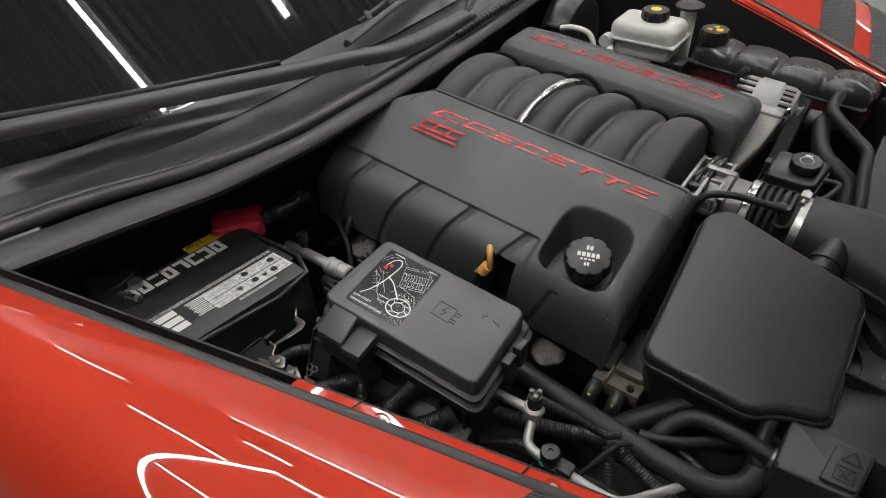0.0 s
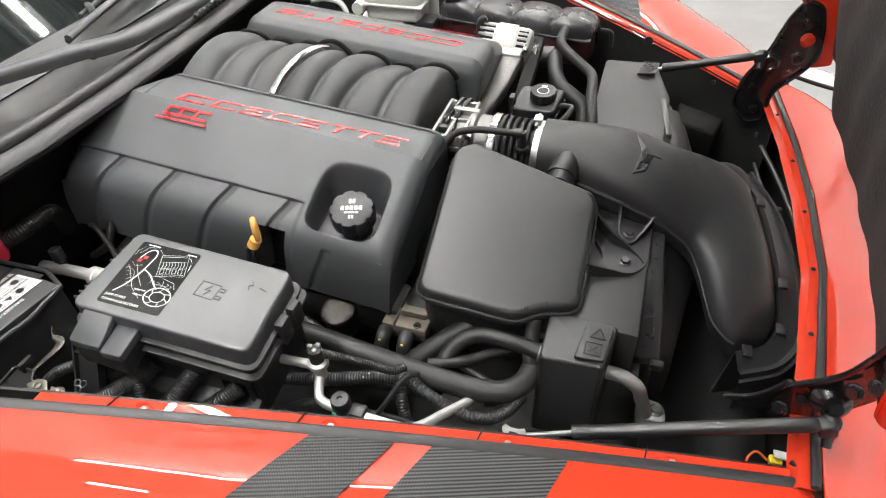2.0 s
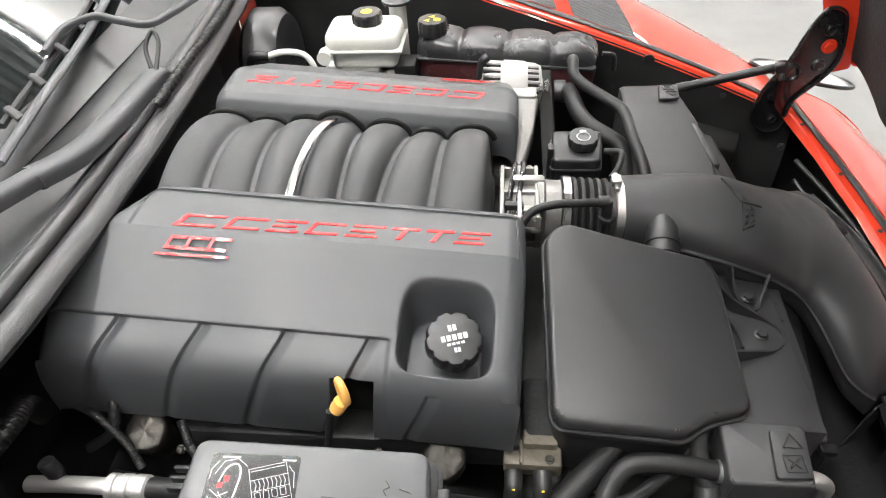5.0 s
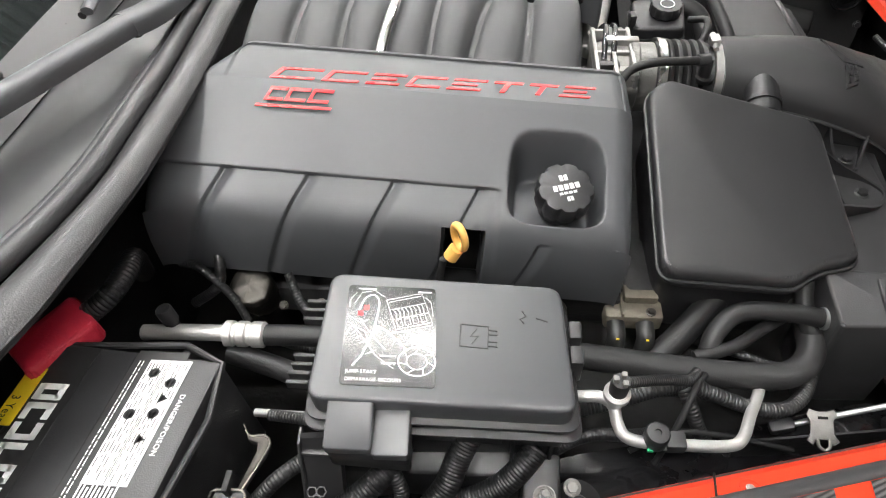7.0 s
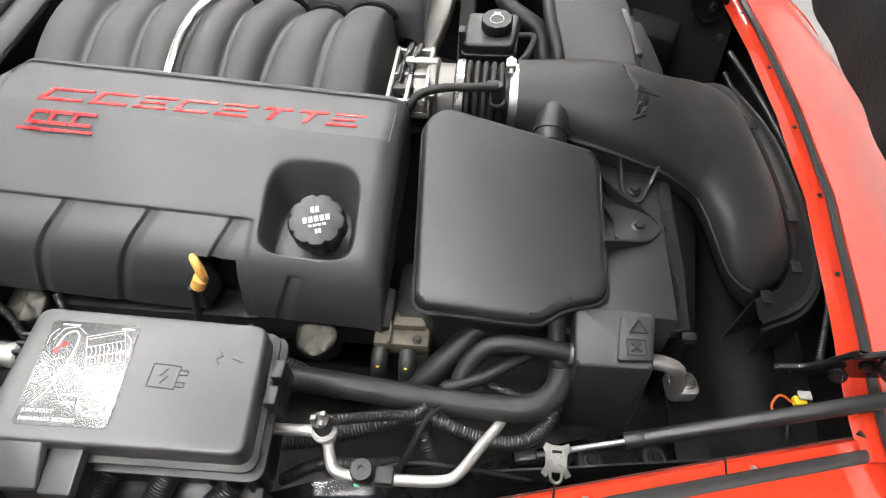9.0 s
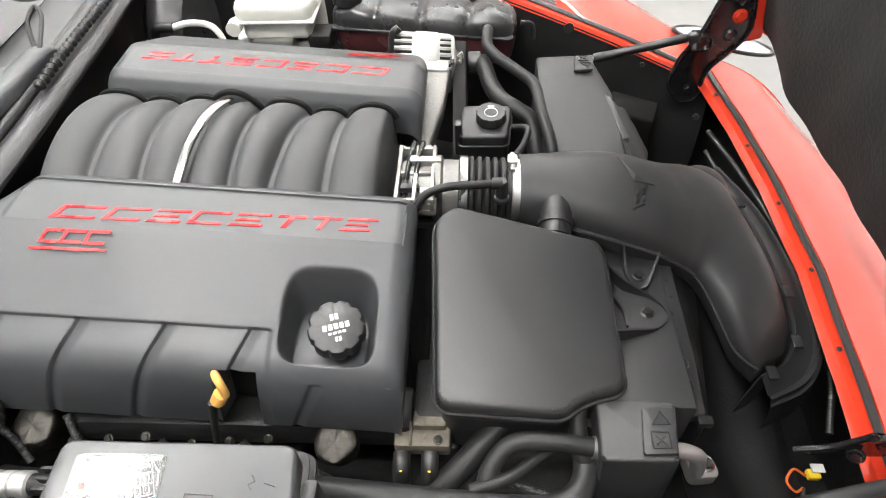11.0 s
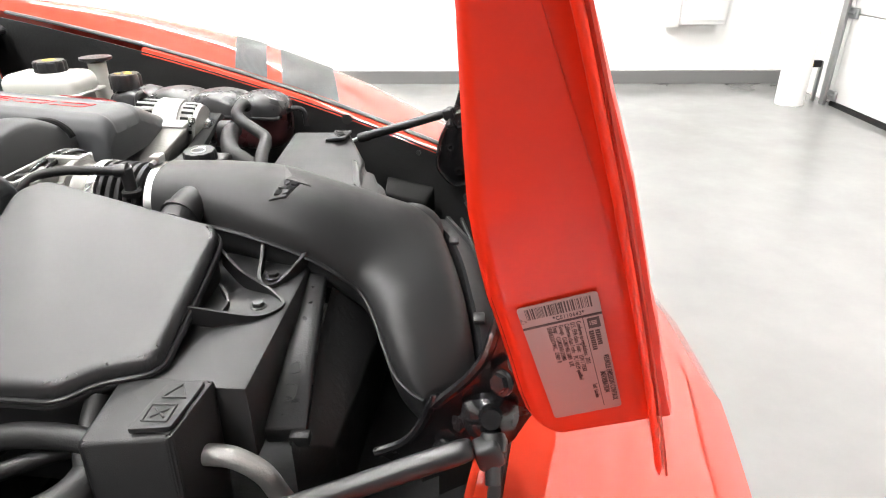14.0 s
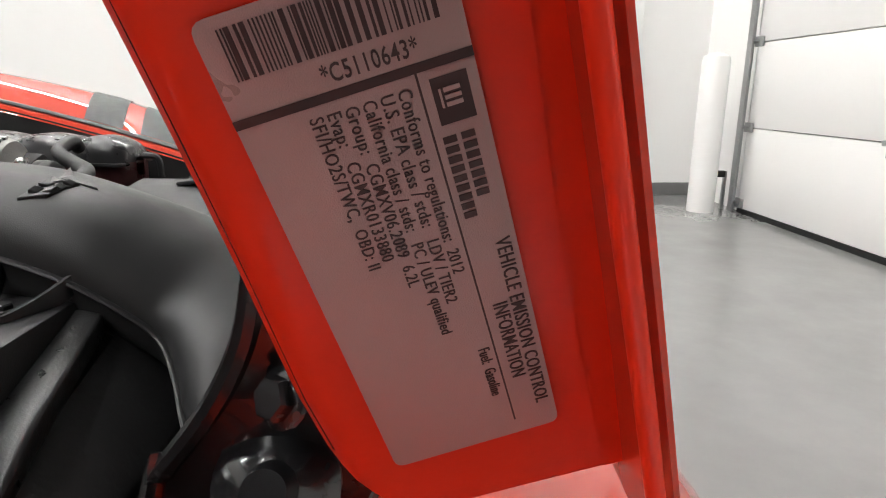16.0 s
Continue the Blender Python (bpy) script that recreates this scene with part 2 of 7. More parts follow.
def prism(top, depth, bevel=0.0, seg=2):
    bm = bmesh.new()
    add_prism(bm, top, depth, bevel, seg)
    return bm


def rounded(poly, r, n=4):
    """A flat polygon (3D points) with its corners rounded off."""
    P = [Vector(p) for p in poly]
    out = []
    for i, p in enumerate(P):
        a, b = P[i - 1] - p, P[(i + 1) % len(P)] - p
        q = min(r, a.length * 0.45, b.length * 0.45)
        s, e = p + a.normalized() * q, p + b.normalized() * q
        for k in range(n + 1):
            t = k / n
            out.append((1 - t) ** 2 * s + 2 * t * (1 - t) * p + t * t * e)
    return out


def sheet(f, nu, nv, thick=0.0):
    """A grid of points f(i/nu, j/nv) as a surface."""
    bm = bmesh.new()
    vs = [[bm.verts.new(f(i / nu, j / nv)) for j in range(nv + 1)] for i in range(nu + 1)]
    for i in range(nu):
        for j in range(nv):
            bm.faces.new((vs[i][j], vs[i + 1][j], vs[i + 1][j + 1], vs[i][j + 1]))
    bm.normal_update()
    if thick:
        # a second skin under the first, and walls along the rims
        k = -thick if sum(f.normal.z for f in bm.faces) >= 0 else thick
        lo = [[bm.verts.new(v.co + v.normal * k) for v in row] for row in vs]
        for i in range(nu):
            for j in range(nv):
                bm.faces.new((lo[i][j], lo[i][j + 1], lo[i + 1][j + 1], lo[i + 1][j]))
        for j in range(nv):
            for i in (0, nu):
                bm.faces.new((vs[i][j], vs[i][j + 1], lo[i][j + 1], lo[i][j]))
        for i in range(nu):
            for j in (0, nv):
                bm.faces.new((vs[i][j], vs[i + 1][j], lo[i + 1][j], lo[i][j]))
        bmesh.ops.recalc_face_normals(bm, faces=bm.faces)
    return bm


def interp(table, x):
    """Straight interpolation in rows (x, value...)."""
    if x <= table[0][0]:
        return table[0][1:]
    for a, b in zip(table, table[1:]):
        if x <= b[0]:
            t = (x - a[0]) / (b[0] - a[0])
            return tuple(p + (q - p) * t for p, q in zip(a[1:], b[1:]))
    return table[-1][1:]


def sstep(a, b, x):
    t = max(0.0, min(1.0, (x - a) / (b - a)))
    return t * t * (3 - 2 * t)


def writing(name, text, size, m, material, parent, label="", thick=0.0002, align="LEFT", length=0.0, bold=0.0):
    cu = bpy.data.curves.new(name, "FONT")
    cu.body, cu.size, cu.extrude, cu.align_x, cu.align_y = text, size, thick, align, "CENTER"
    cu.resolution_u = 3
    cu.space_character = 1.1
    cu.offset = bold
    tmp = bpy.data.objects.new("tmp", cu)
    scene.collection.objects.link(tmp)
    bpy.context.view_layer.update()
    me = bpy.data.meshes.new_from_object(tmp.evaluated_get(bpy.context.evaluated_depsgraph_get()))
    bpy.data.objects.remove(tmp)
    stretch = 1.0
    if length:
        xs = [v.co.x for v in me.vertices]
        stretch = length / (max(xs) - min(xs))
    me.transform(m @ Matrix.Diagonal((stretch, 1, 1, 1)))
    me.materials.clear()
    me.materials.append(material)
    me.name = name
    ob = new(name, me)
    ob.parent = parent
    if label:
        ob["label"] = label
    return ob


def bolt(name, p, d, r, parent, material=None, label=""):
    """A flanged hexagon bolt."""
    bm = bmesh.new()
    m = axis(p, d)
    add_lathe(bm, [(r * 1.35, 0), (r * 1.35, r * 0.25), (r * 1.05, r * 0.4)], m, 16)
    add_lathe(bm, [(r, r * 0.3), (r, r * 0.85), (r * 0.85, r)], m, 6)
    return part(name, bm, material or M_STEEL, parent, label, angle=30)


# ---- the garage ----
def garage():
    bm = box((0.3, 0.5, -0.05), (20.0, 20.0, 0.1))
    setting("floor", bm, M_FLOOR, "polished grey concrete-look garage floor", "floor")
    setting("wall_north", box((-1.6, 5.85, 2.55), (10.1, 0.2, 5.3)), M_WALL, "white painted garage wall", "wall")
    setting("wall_east", box((3.32, 5.38, 2.55), (0.2, 0.76, 5.3)), M_WALL, "white painted wall beside the garage door", "wall")
    setting("wall_east_south", box((3.38, -2.85, 2.55), (0.2, 7.3, 5.3)), M_WALL, "white painted garage wall", "wall")
    setting("wall_east_lintel", box((3.38, 2.90, 3.6), (0.2, 4.3, 1.0)), M_WALL, "white wall above the garage door", "wall")
    # never in view; its dark colour is invented to weaken fill from the south
    setting("wall_south", box((-1.6, -6.3, 2.55), (10.2, 0.2, 5.3)), mat("fill_cutting_dark", (0.05, 0.05, 0.052), 0.6, grain=0.1, grain_size=60, vary=0.1, vary_size=2), "unseen garage wall, darkened to cut the light from the south", "wall")
    setting("wall_west", box((-6.6, -0.1, 2.55), (0.2, 12.2, 5.3)), M_WALL, "white painted garage wall", "wall")
    setting("baseboard", box((-1.63, 5.735, 0.055), (9.74, 0.03, 0.11), 0.004), M_BASE, "dark grey baseboard along the white wall", "baseboard")

    def deck(u, v):
        y = -6.4 + 12.6 * u
        k = (y * 6.0) % 1.0
        z = 5.00 + 0.04 * (sstep(0.1, 0.25, k) - sstep(0.6, 0.75, k))
        return Vector((-6.7 + 10.4 * v, y, z))
    setting("ceiling", sheet(deck, 504, 2), M_CEIL, "dark corrugated metal deck ceiling", "ceiling")


garage()


def garage_door():
    d = tagged(new("door_1"), "white sectional garage door with thin panel joints", "garage door", "", "structure")
    for k in range(5):
        part("panel", box((3.195, 2.70, 0.035 + 0.305 + 0.61 * k), (0.05, 4.42, 0.604), 0.006), M_DOOR, d)
    part("bottom_seal", box((3.192, 2.70, 0.018), (0.05, 4.42, 0.034)), M_RUBBER, d, smooth=False)
    bm = box((3.125, 4.935, 1.55), (0.012, 0.055, 3.1))
    add_box(bm, (3.145, 4.965, 1.55), (0.05, 0.012, 3.1))
    part("track", bm, M_GALV, d, "galvanised steel track", smooth=False)
    for z in (0.08, 0.65, 1.26, 1.87):
        bm = box((3.155, 4.87, z), (0.02, 0.09, 0.07), 0.003)
        add_tube(bm, [(3.15, 4.85, z), (3.15, 4.94, z)], 0.012, 10, 2)
        part("hinge", bm, M_GALV, d)
    bm = box((3.16, 3.48, 0.645), (0.02, 0.08, 0.16), 0.004)
    add_box(bm, (3.14, 3.48, 0.645), (0.03, 0.10, 0.03), 0.004)
    part("handle", bm, M_GALV, d, "steel hinge plate")
    part("window_frame", box((3.165, 3.30, 1.58), (0.02, 0.6, 0.3), 0.004), M_WALL, d)
    b = thing("bollard", "white painted round steel bollard beside the garage door", "bollard", pose(2.90, 4.97, 0))
    part("post", lathe([(0.1, 0.0), (0.1, 1.12), (0.09, 1.16), (0.05, 1.18), (0.001, 1.185)], I4, 28), M_DOOR, b)
    w = thing("wall_cabinet", "white steel electrical cabinet on the white wall", "cabinet", pose(2.39, 5.68, 1.15))
    part("box", box((0, 0, 0), (0.36, 0.14, 1.3), 0.006), M_DOOR, w)
    part("door", box((0, -0.075, 0), (0.33, 0.012, 1.24), 0.003), M_DOOR, w)
    part("latch", box((0.14, -0.088, 0.05), (0.02, 0.02, 0.09), 0.004), M_GALV, w, "grey latch")
    part("conduit_box", box((-0.23, 0.02, -0.1), (0.09, 0.1, 1.15), 0.005), M_DOOR, w)
    c = thing("sensor", "small black door sensor beside the track", "sensor", pose(3.06, 5.05, 0.28))
    part("body", box((0, 0, 0), (0.1, 0.04, 0.05), 0.004), M_BLACKPRINT, c)
    part("lens", box((-0.03, -0.022, 0), (0.03, 0.006, 0.03), 0.002), M_YLABEL, c)
    part("bracket", box((0.06, 0.01, -0.13), (0.02, 0.03, 0.3), 0.002), M_GALV, c)


garage_door()


def wall_sign():
    """Dark letter-like blocks of a business sign on the white wall, as plain shapes."""
    t = thing("wall_sign", "dark lettering blocks mounted on the white wall", "sign")
    for z, n, x0, w, h in ((3.30, 7, -3.75, 0.56, 0.42), (2.70, 9, -4.2, 0.37, 0.32)):
        for k in range(n):
            x = x0 + k * w * 1.22
            bm = box((x - w * 0.36, 5.735, z), (w * 0.16, 0.03, h), 0.004)
            add_box(bm, (x + w * 0.02, 5.735, z + h * 0.39), (w * 0.56, 0.03, h * 0.2), 0.004)
            if k % 2:
                add_box(bm, (x + w * 0.36, 5.735, z), (w * 0.16, 0.028, h), 0.004)
            if k % 3 != 1:
                add_box(bm, (x + w * 0.02, 5.735, z - h * 0.39), (w * 0.56, 0.029, h * 0.2), 0.004)
            part("letter_block", bm, M_BLACKPRINT, t)


wall_sign()


def led(x, y0, x1, y1, z=4.98):
    a, b = Vector((x, y0, z)), Vector((x1, y1, z))
    t = thing("ceiling_light", "slim white led strip light under the dark ceiling", "light", axis(a.lerp(b, 0.5), b - a) , "ceiling strip lights")
    L = (b - a).length
    part("housing", box((0, 0.0, 0), (0.085, 0.03, L)), M_DOOR, t, smooth=False)
    part("diffuser", box((0, 0.0, 0), (0.06, 0.05, L - 0.02), 0.01), M_LED, t, "glowing white diffuser")


# two rows over the front of the car, a cross strip at their end, the rest of the garage behind
for yy, x0, x1 in ((2.60, -1.58, 2.8), (5.52, -4.2, 2.8), (-0.88, -1.58, 2.8), (1.66, -2.8, -1.70), (3.66, -2.65, -2.0), (3.9, -6.3, -4.6), (0.4, -6.3, -4.6)):
    led(x0, yy, x1, yy)
led(-1.63, -4.6, -1.63, 2.66)

# ---- car body ----
YC = 1.02  # the car's middle line


def lip(x):
    """The rim of the engine bay on the near side: y and z at x."""
    return 0.349 + 0.3292 * x + 0.0155 * x * x, 0.8085 - 0.2314 * x - 0.0857 * x * x - 0.0257 * x ** 3


def side_y(x):
    return interp(((-1.0, -0.06), (-0.4, -0.05), (0.1, -0.04), (0.4, 0.02), (0.6, 0.12), (0.8, 0.28), (0.95, 0.50)), x)[0]


def fender_point(x, s, far=False, lift=0.0):
    """s: 0 at the bay's rim, 1 at the shoulder, to 2 down the side."""
    y, z = lip(x)
    ys = side_y(x)
    if s <= 1:
        yy = y + (ys - y) * (1 - (1 - s) ** 1.25)
        zz = z - (0.06 + 0.22 * max(0.0, (y - ys))) * s ** 2.4 - 0.10 * s * (y - ys)
    else:
        yy = ys - 0.012 * math.sin((s - 1) * math.pi)
        zz = z - (0.06 + 0.22 * max(0.0, (y - ys))) - 0.10 * (y - ys) - (s - 1) * 0.45
    hump = interp(((-1.0, 0.045), (-0.5, 0.084), (-0.25, 0.092), (-0.1, 0.095), (0.2, 0.07), (0.5, 0.02)), x)[0]
    zz += 0.87 * hump * math.sin(math.pi * min(1.0, s / 1.1)) if s < 1.1 else 0.0
    p = Vector((x, yy, zz + lift))
    if far:
        p.y = 2 * YC - p.y
    return p


def car_body():
    t = thing("sports_car", "glossy red sports car with carbon stripes and its hood open", "car")
    for far in (False, True):
        part("fender", sheet(lambda u, v: fender_point(-1.0 + 1.495 * u, 2 * v ** 1.3, far), 130, 150, 0.003), M_RED, t)

        # the flange inside the seam, the seal on it
        def flange(u, v):
            x = -0.36 + 0.85 * u
            y, z = lip(x)
            p = Vector((x, y + 0.004 + 0.028 * v, z - 0.004 - 0.002 * v - 0.012 * sstep(0.7, 1.0, v)))
            if far:
                p.y = 2 * YC - p.y
            return p
        part("flange", sheet(flange, 40, 6, 0.002), M_RED, t)
        pts = []
        for k in range(14):
            x = -0.8 + 1.305 * k / 13
            y, z = lip(x)
            pts.append((x, (2 * YC - y - 0.002) if far else y + 0.002, z - 0.001))
        part("weatherstrip", tube(pts, 0.0080, 10, 4, flat=0.6), M_SEAL, t)

        # stripes of film laid over the fender
        for x0, x1 in ((-0.071, 0.016), (0.055, 0.202)):
            def stripe(u, v):
                s = 0.012 + 1.5 * v ** 1.2
                xx = x0 + (x1 - x0) * u - (0.035 if far else 0.0)
                yl = lip(xx)[0]
                q = fender_point(xx, s, far)
                back = (abs((q.y if not far else 2 * YC - q.y) - yl)) * 0.28
                return fender_point(xx - back, s, far, 0.0018)
            part("stripe", sheet(stripe, 24, 110), M_CARBON, t, "carbon-look film stripe")

    # the nose ahead of the bay
    def front_x(y):
        return interp(((0.50, 0.498), (0.563, 0.504), (0.72, 0.531), (0.94, 0.557), (1.15, 0.555), (1.33, 0.536), (1.54, 0.495)), y)[0]

    def nose(u, v):
        y = 0.49 + (2 * YC - 0.98) * u
        xf = front_x(y)
        w = (y - YC) / 0.56
        x = xf + (0.305 - 0.045 * w * w) * v
        z = 0.66 + 0.04 * w * w - 0.085 * v - 0.10 * v ** 2.6
        return Vector((x, y, z))
    part("nose", sheet(nose, 40, 24, 0.003), M_RED, t)

    def cheek(far):
        def f(u, v):
            # joins the nose's side to the fender's front
            a = nose(0.0, v)
            b = fender_point(0.495 + 0.25 * v, 1.0)
            p = a.lerp(b, u)
            p.z += 0.05 * u * (1 - u)
            if far:
                p.y = 2 * YC - p.y
            return p
        return f
    for far in (False, True):
        part("bumper_cheek", sheet(cheek(far), 16, 24, 0.003), M_RED, t)

        def side(u, v):
            p = fender_point(0.495 + 0.25 * u, 1.0 + v)
            return Vector((p.x, 2 * YC - p.y if far else p.y, p.z))
        part("bumper_side", sheet(side, 10, 10, 0.003), M_RED, t)

        def chin(u, v):
            p = cheek(far)(u, 1.0)
            return p + Vector((0.035 * math.sin(2.4 * v) * (1 - 0.5 * u), 0, -0.38 * v))
        part("bumper_corner", sheet(chin, 16, 12, 0.003), M_RED, t)
    part("bumper", sheet(lambda u, v: nose(u, 1.0) + Vector((0.035 * math.sin(2.4 * v), 0, -0.34 * v)), 30, 12, 0.003), M_RED, t)

    def frontlip(u, v):
        y = 0.50 + 1.04 * u
        return Vector((front_x(y) - 0.006 - 0.03 * v, y, 0.655 + 0.04 * ((y - YC) / 0.56) ** 2 - 0.003 - 0.012 * sstep(0.6, 1.0, v)))
    part("front_flange", sheet(frontlip, 40, 6, 0.002), M_RED, t)
    part("front_weatherstrip", tube([(front_x(0.5 + 1.04 * k / 12) - 0.008, 0.5 + 1.04 * k / 12, 0.657 + 0.04 * ((0.5 + 1.04 * k / 12 - YC) / 0.56) ** 2) for k in range(13)], 0.0065, 8, 4, flat=0.7), M_SEAL, t)
    for k in range(5):
        x = -0.25 + 0.19 * k
        y, z = lip(x)
        bolt("flange_bolt", (x, y + 0.011, z - 0.0045), (0.25, 0.2, 1), 0.0032, t, M_GALV, "plated screw sunk in the flange")
        part("screw_recess", tube([(x + 0.010 * math.cos(a), y + 0.011 + 0.008 * math.sin(a), z - 0.004 - 0.23 * 0.010 * math.cos(a)) for a in [math.pi * j / 8 for j in range(9)]], 0.0009, 6, 2), M_RED, t)
        part("flange_slot", tube([(x - 0.034, y - 0.003, z + 0.0062), (x - 0.031, y + 0.020, z + 0.0035)], 0.0011, 6, 2), M_JET, t, "dark joint across the flange")
    for k in range(6):
        y = 0.62 + 0.16 * k
        bolt("flange_bolt", (front_x(y) - 0.022, y, 0.657 + 0.04 * ((y - YC) / 0.56) ** 2), (0, 0, 1), 0.0032, t, M_DARK, "black push pin")


car_body()


def bay():
    t = thing("bay_liner", "mottled near-black inner panels lining the engine bay", "liner")
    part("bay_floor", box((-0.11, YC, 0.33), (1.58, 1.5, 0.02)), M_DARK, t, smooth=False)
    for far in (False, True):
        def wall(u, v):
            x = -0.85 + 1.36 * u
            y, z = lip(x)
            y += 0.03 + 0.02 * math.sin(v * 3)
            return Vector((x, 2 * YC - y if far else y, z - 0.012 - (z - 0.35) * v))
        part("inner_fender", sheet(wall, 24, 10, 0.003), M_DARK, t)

    def front(u, v):
        y = 0.47 + 1.10 * u
        w = abs(y - YC) / 0.55
        return Vector((0.560 - 0.062 * w ** 2.2 + 0.06 * v ** 0.5, y, 0.638 + 0.04 * w * w - 0.30 * v))
    part("front_panel", sheet(front, 30, 10, 0.003), M_DARK, t)
    for far in (False, True):
        def corner(u, v):
            a, b = Vector((0.47, lip(0.47)[0] + 0.032, 0.68)), Vector((0.53, 0.46, 0.68))
            p = a.lerp(b, u) + Vector((0.05 * u * v, 0, -0.34 * v))
            return Vector((p.x, 2 * YC - p.y if far else p.y, p.z))
        part("corner_panel", sheet(corner, 6, 8, 0.003), M_DARK, t)
    part("firewall", box((-0.90, YC, 0.62), (0.02, 1.6, 0.56)), M_DARK, t, smooth=False)


bay()

# ---- cowl, windshield, wipers ----
COWL = ((0.10, -0.82), (0.28, -0.762), (0.42, -0.712), (0.6, -0.682), (0.8, -0.677), (1.0, -0.683), (1.25, -0.695), (1.55, -0.72), (1.9, -0.79))


def cowl_x(y):
    return interp(COWL, y)[0]


def cowl():
    t = thing("cowl_panel", "black plastic cowl panel with rolled rubber seals below the windshield", "cowl")
    ys = [0.10 + 1.8 * k / 24 for k in range(25)]
    def back(y, d):
        # the rolls fan out towards the near corner
        return cowl_x(y) - d * (1 + 0.9 * (1 - sstep(0.25, 0.6, y)))
    part("front_seal", sheet(lambda u, v: Vector((back(0.10 + 1.8 * u, 0.038 * v) + 0.004 * math.cos(v * math.pi), 0.10 + 1.8 * u, 0.902 + 0.024 * math.sin(0.35 + 2.5 * v) ** 0.8)), 60, 18, 0.003), M_SEAL, t)
    part("lip_seal", tube([(cowl_x(y) - 0.003, y, 0.906) for y in ys], 0.0055, 10, 3), M_RUBBER, t)
    part("rear_seal", tube([(back(y, 0.047), y, 0.924) for y in ys], 0.0125, 14, 3), M_SEAL, t)
    part("bead", tube([(back(y, 0.064), y, 0.922) for y in ys], 0.0075, 12, 3), M_TRAY, t)

    def glass_x(y):
        return interp(((-0.1, -1.06), (0.1, -1.01), (0.23, -0.955), (0.30, -0.91), (0.46, -0.865), (0.7, -0.848), (1.02, -0.842), (1.34, -0.848), (1.6, -0.88), (2.1, -1.03)), y)[0]

    def panel(u, v):
        y = 0.06 + 1.9 * u
        x = back(y, 0.055) + (glass_x(y) - 0.03 - back(y, 0.055)) * v
        return Vector((x, y, 0.915 + 0.012 * v + 0.006 * math.sin(v * math.pi)))
    part("tray", sheet(panel, 40, 14, 0.003), M_TRAY, t)
    part("drip_wall", sheet(lambda u, v: Vector((cowl_x(0.06 + 1.9 * u) - 0.03 - 0.12 * sstep(0, 0.3, v), 0.06 + 1.9 * u, 0.90 - 0.3 * v)), 30, 8, 0.004), M_DARK, t)

    g = thing("windshield", "dark glossy windshield reflecting the ceiling lights", "windshield")

    def glass(u, v):
        y = -0.02 + 2.08 * u
        w = (y - YC) / 0.95
        return Vector((glass_x(y) - 0.83 * v, y - 0.15 * w * v, 0.930 - 0.012 * w * w + 0.40 * v))
    part("glass", sheet(glass, 24, 12, 0.004), M_GLASS, g)
    part("frit_band", sheet(lambda u, v: glass(u, 0.07 * v) + Vector((0.001, 0, 0.002)), 24, 2, 0.001), M_TRAY, g, "black printed band along the lower edge")


cowl()

# ---- engine ----
ENG = pose(-0.38, 1.0, 0.886, 0, 5.2, 0)
RIBS = (-0.250, -0.141, -0.032, 0.076)


COVER_TOP = ((0.0, -0.072, -0.075), (0.09, -0.082, -0.03), (0.14, -0.092, -0.013), (0.19, -0.105, -0.004), (0.24, -0.118, -0.003), (0.40, -0.19, -0.004), (0.43, -0.20, -0.008))
COVER_LOW = tuple(tuple(p) for p in smooth_path(((0.60, -0.295, -0.0515), (0.64, -0.313, -0.060), (0.72, -0.339, -0.073), (0.80, -0.357, -0.095), (0.87, -0.366, -0.125), (0.94, -0.369, -0.157), (1.0, -0.37, -0.188)), 6))


def cover_profile(q):
    """The cover's section: v out from the ridge, w up; q from 0 (inner edge) to 1 (outer rim)."""
    return interp(COVER_TOP + COVER_LOW, q)


def cover_point(u, q, near):
    v, w = cover_profile(q)
    if near:
        rear = interp(((0.0, -0.27), (0.14, -0.272), (0.25, -0.285), (0.45, -0.335), (0.62, -0.352), (1.0, -0.345)), q)[0]
    else:
        rear = -0.268
    front = 0.275 if near else 0.28
    x = rear + (front - rear) * u
    # rounded ends
    for end, r in ((front, 0.03), (rear, 0.03)):
        d = abs(x - end)
        if d < r:
            w -= 0.03 * (1 - math.sqrt(max(0.0, 1 - (1 - d / r) ** 2))) * (1.0 if q < 0.8 else 0.3)
    # sunken band that carries the letters
    if 0.21 < q < 0.40 and -0.27 < x < 0.26:
        w -= 0.003
    # panels below the crease, a slanted step between each two, the upper panel standing proud
    if q > 0.615:
        lo = 0.0
        if x < 0.108:
            lo = 0.0045 * sstep(0.618, 0.628, q) * (1 - sstep(0.098, 0.108, x)) * (1 - 0.6 * sstep(0.66, 0.80, q))
        for c, q0 in [(c, 0.618) for c in RIBS] + ([(0.185, 0.80)] if near else []):
            d = x - (c - 0.15 * (q - 0.63))
            if -0.004 < d < 0.02 and q > q0:
                lo += 0.0065 * sstep(-0.003, 0.0, d) * (1 - sstep(0.0, 0.018, d)) * sstep(q0, q0 + 0.012, q)
        v += lo * 0.75
        w -= lo * 0.65
    if near:
        # well round the filler cap
        r = (abs((x - 0.174) / 0.059) ** 4 + abs((q - 0.604) / 0.122) ** 4) ** 0.25
        if r < 1.1:
            floor = -0.103 - 0.10 * (-(v) - 0.285)
            w = w + (min(w, floor) - w) * (1 - sstep(0.80, 1.06, r))
        # slot round the dipstick
        k = sstep(0.770, 0.785, q) * sstep(0.034, 0.037, x) * (1 - sstep(0.086, 0.089, x))
        v += 0.045 * k
        w -= 0.012 * k
    return Vector((x, v, w))


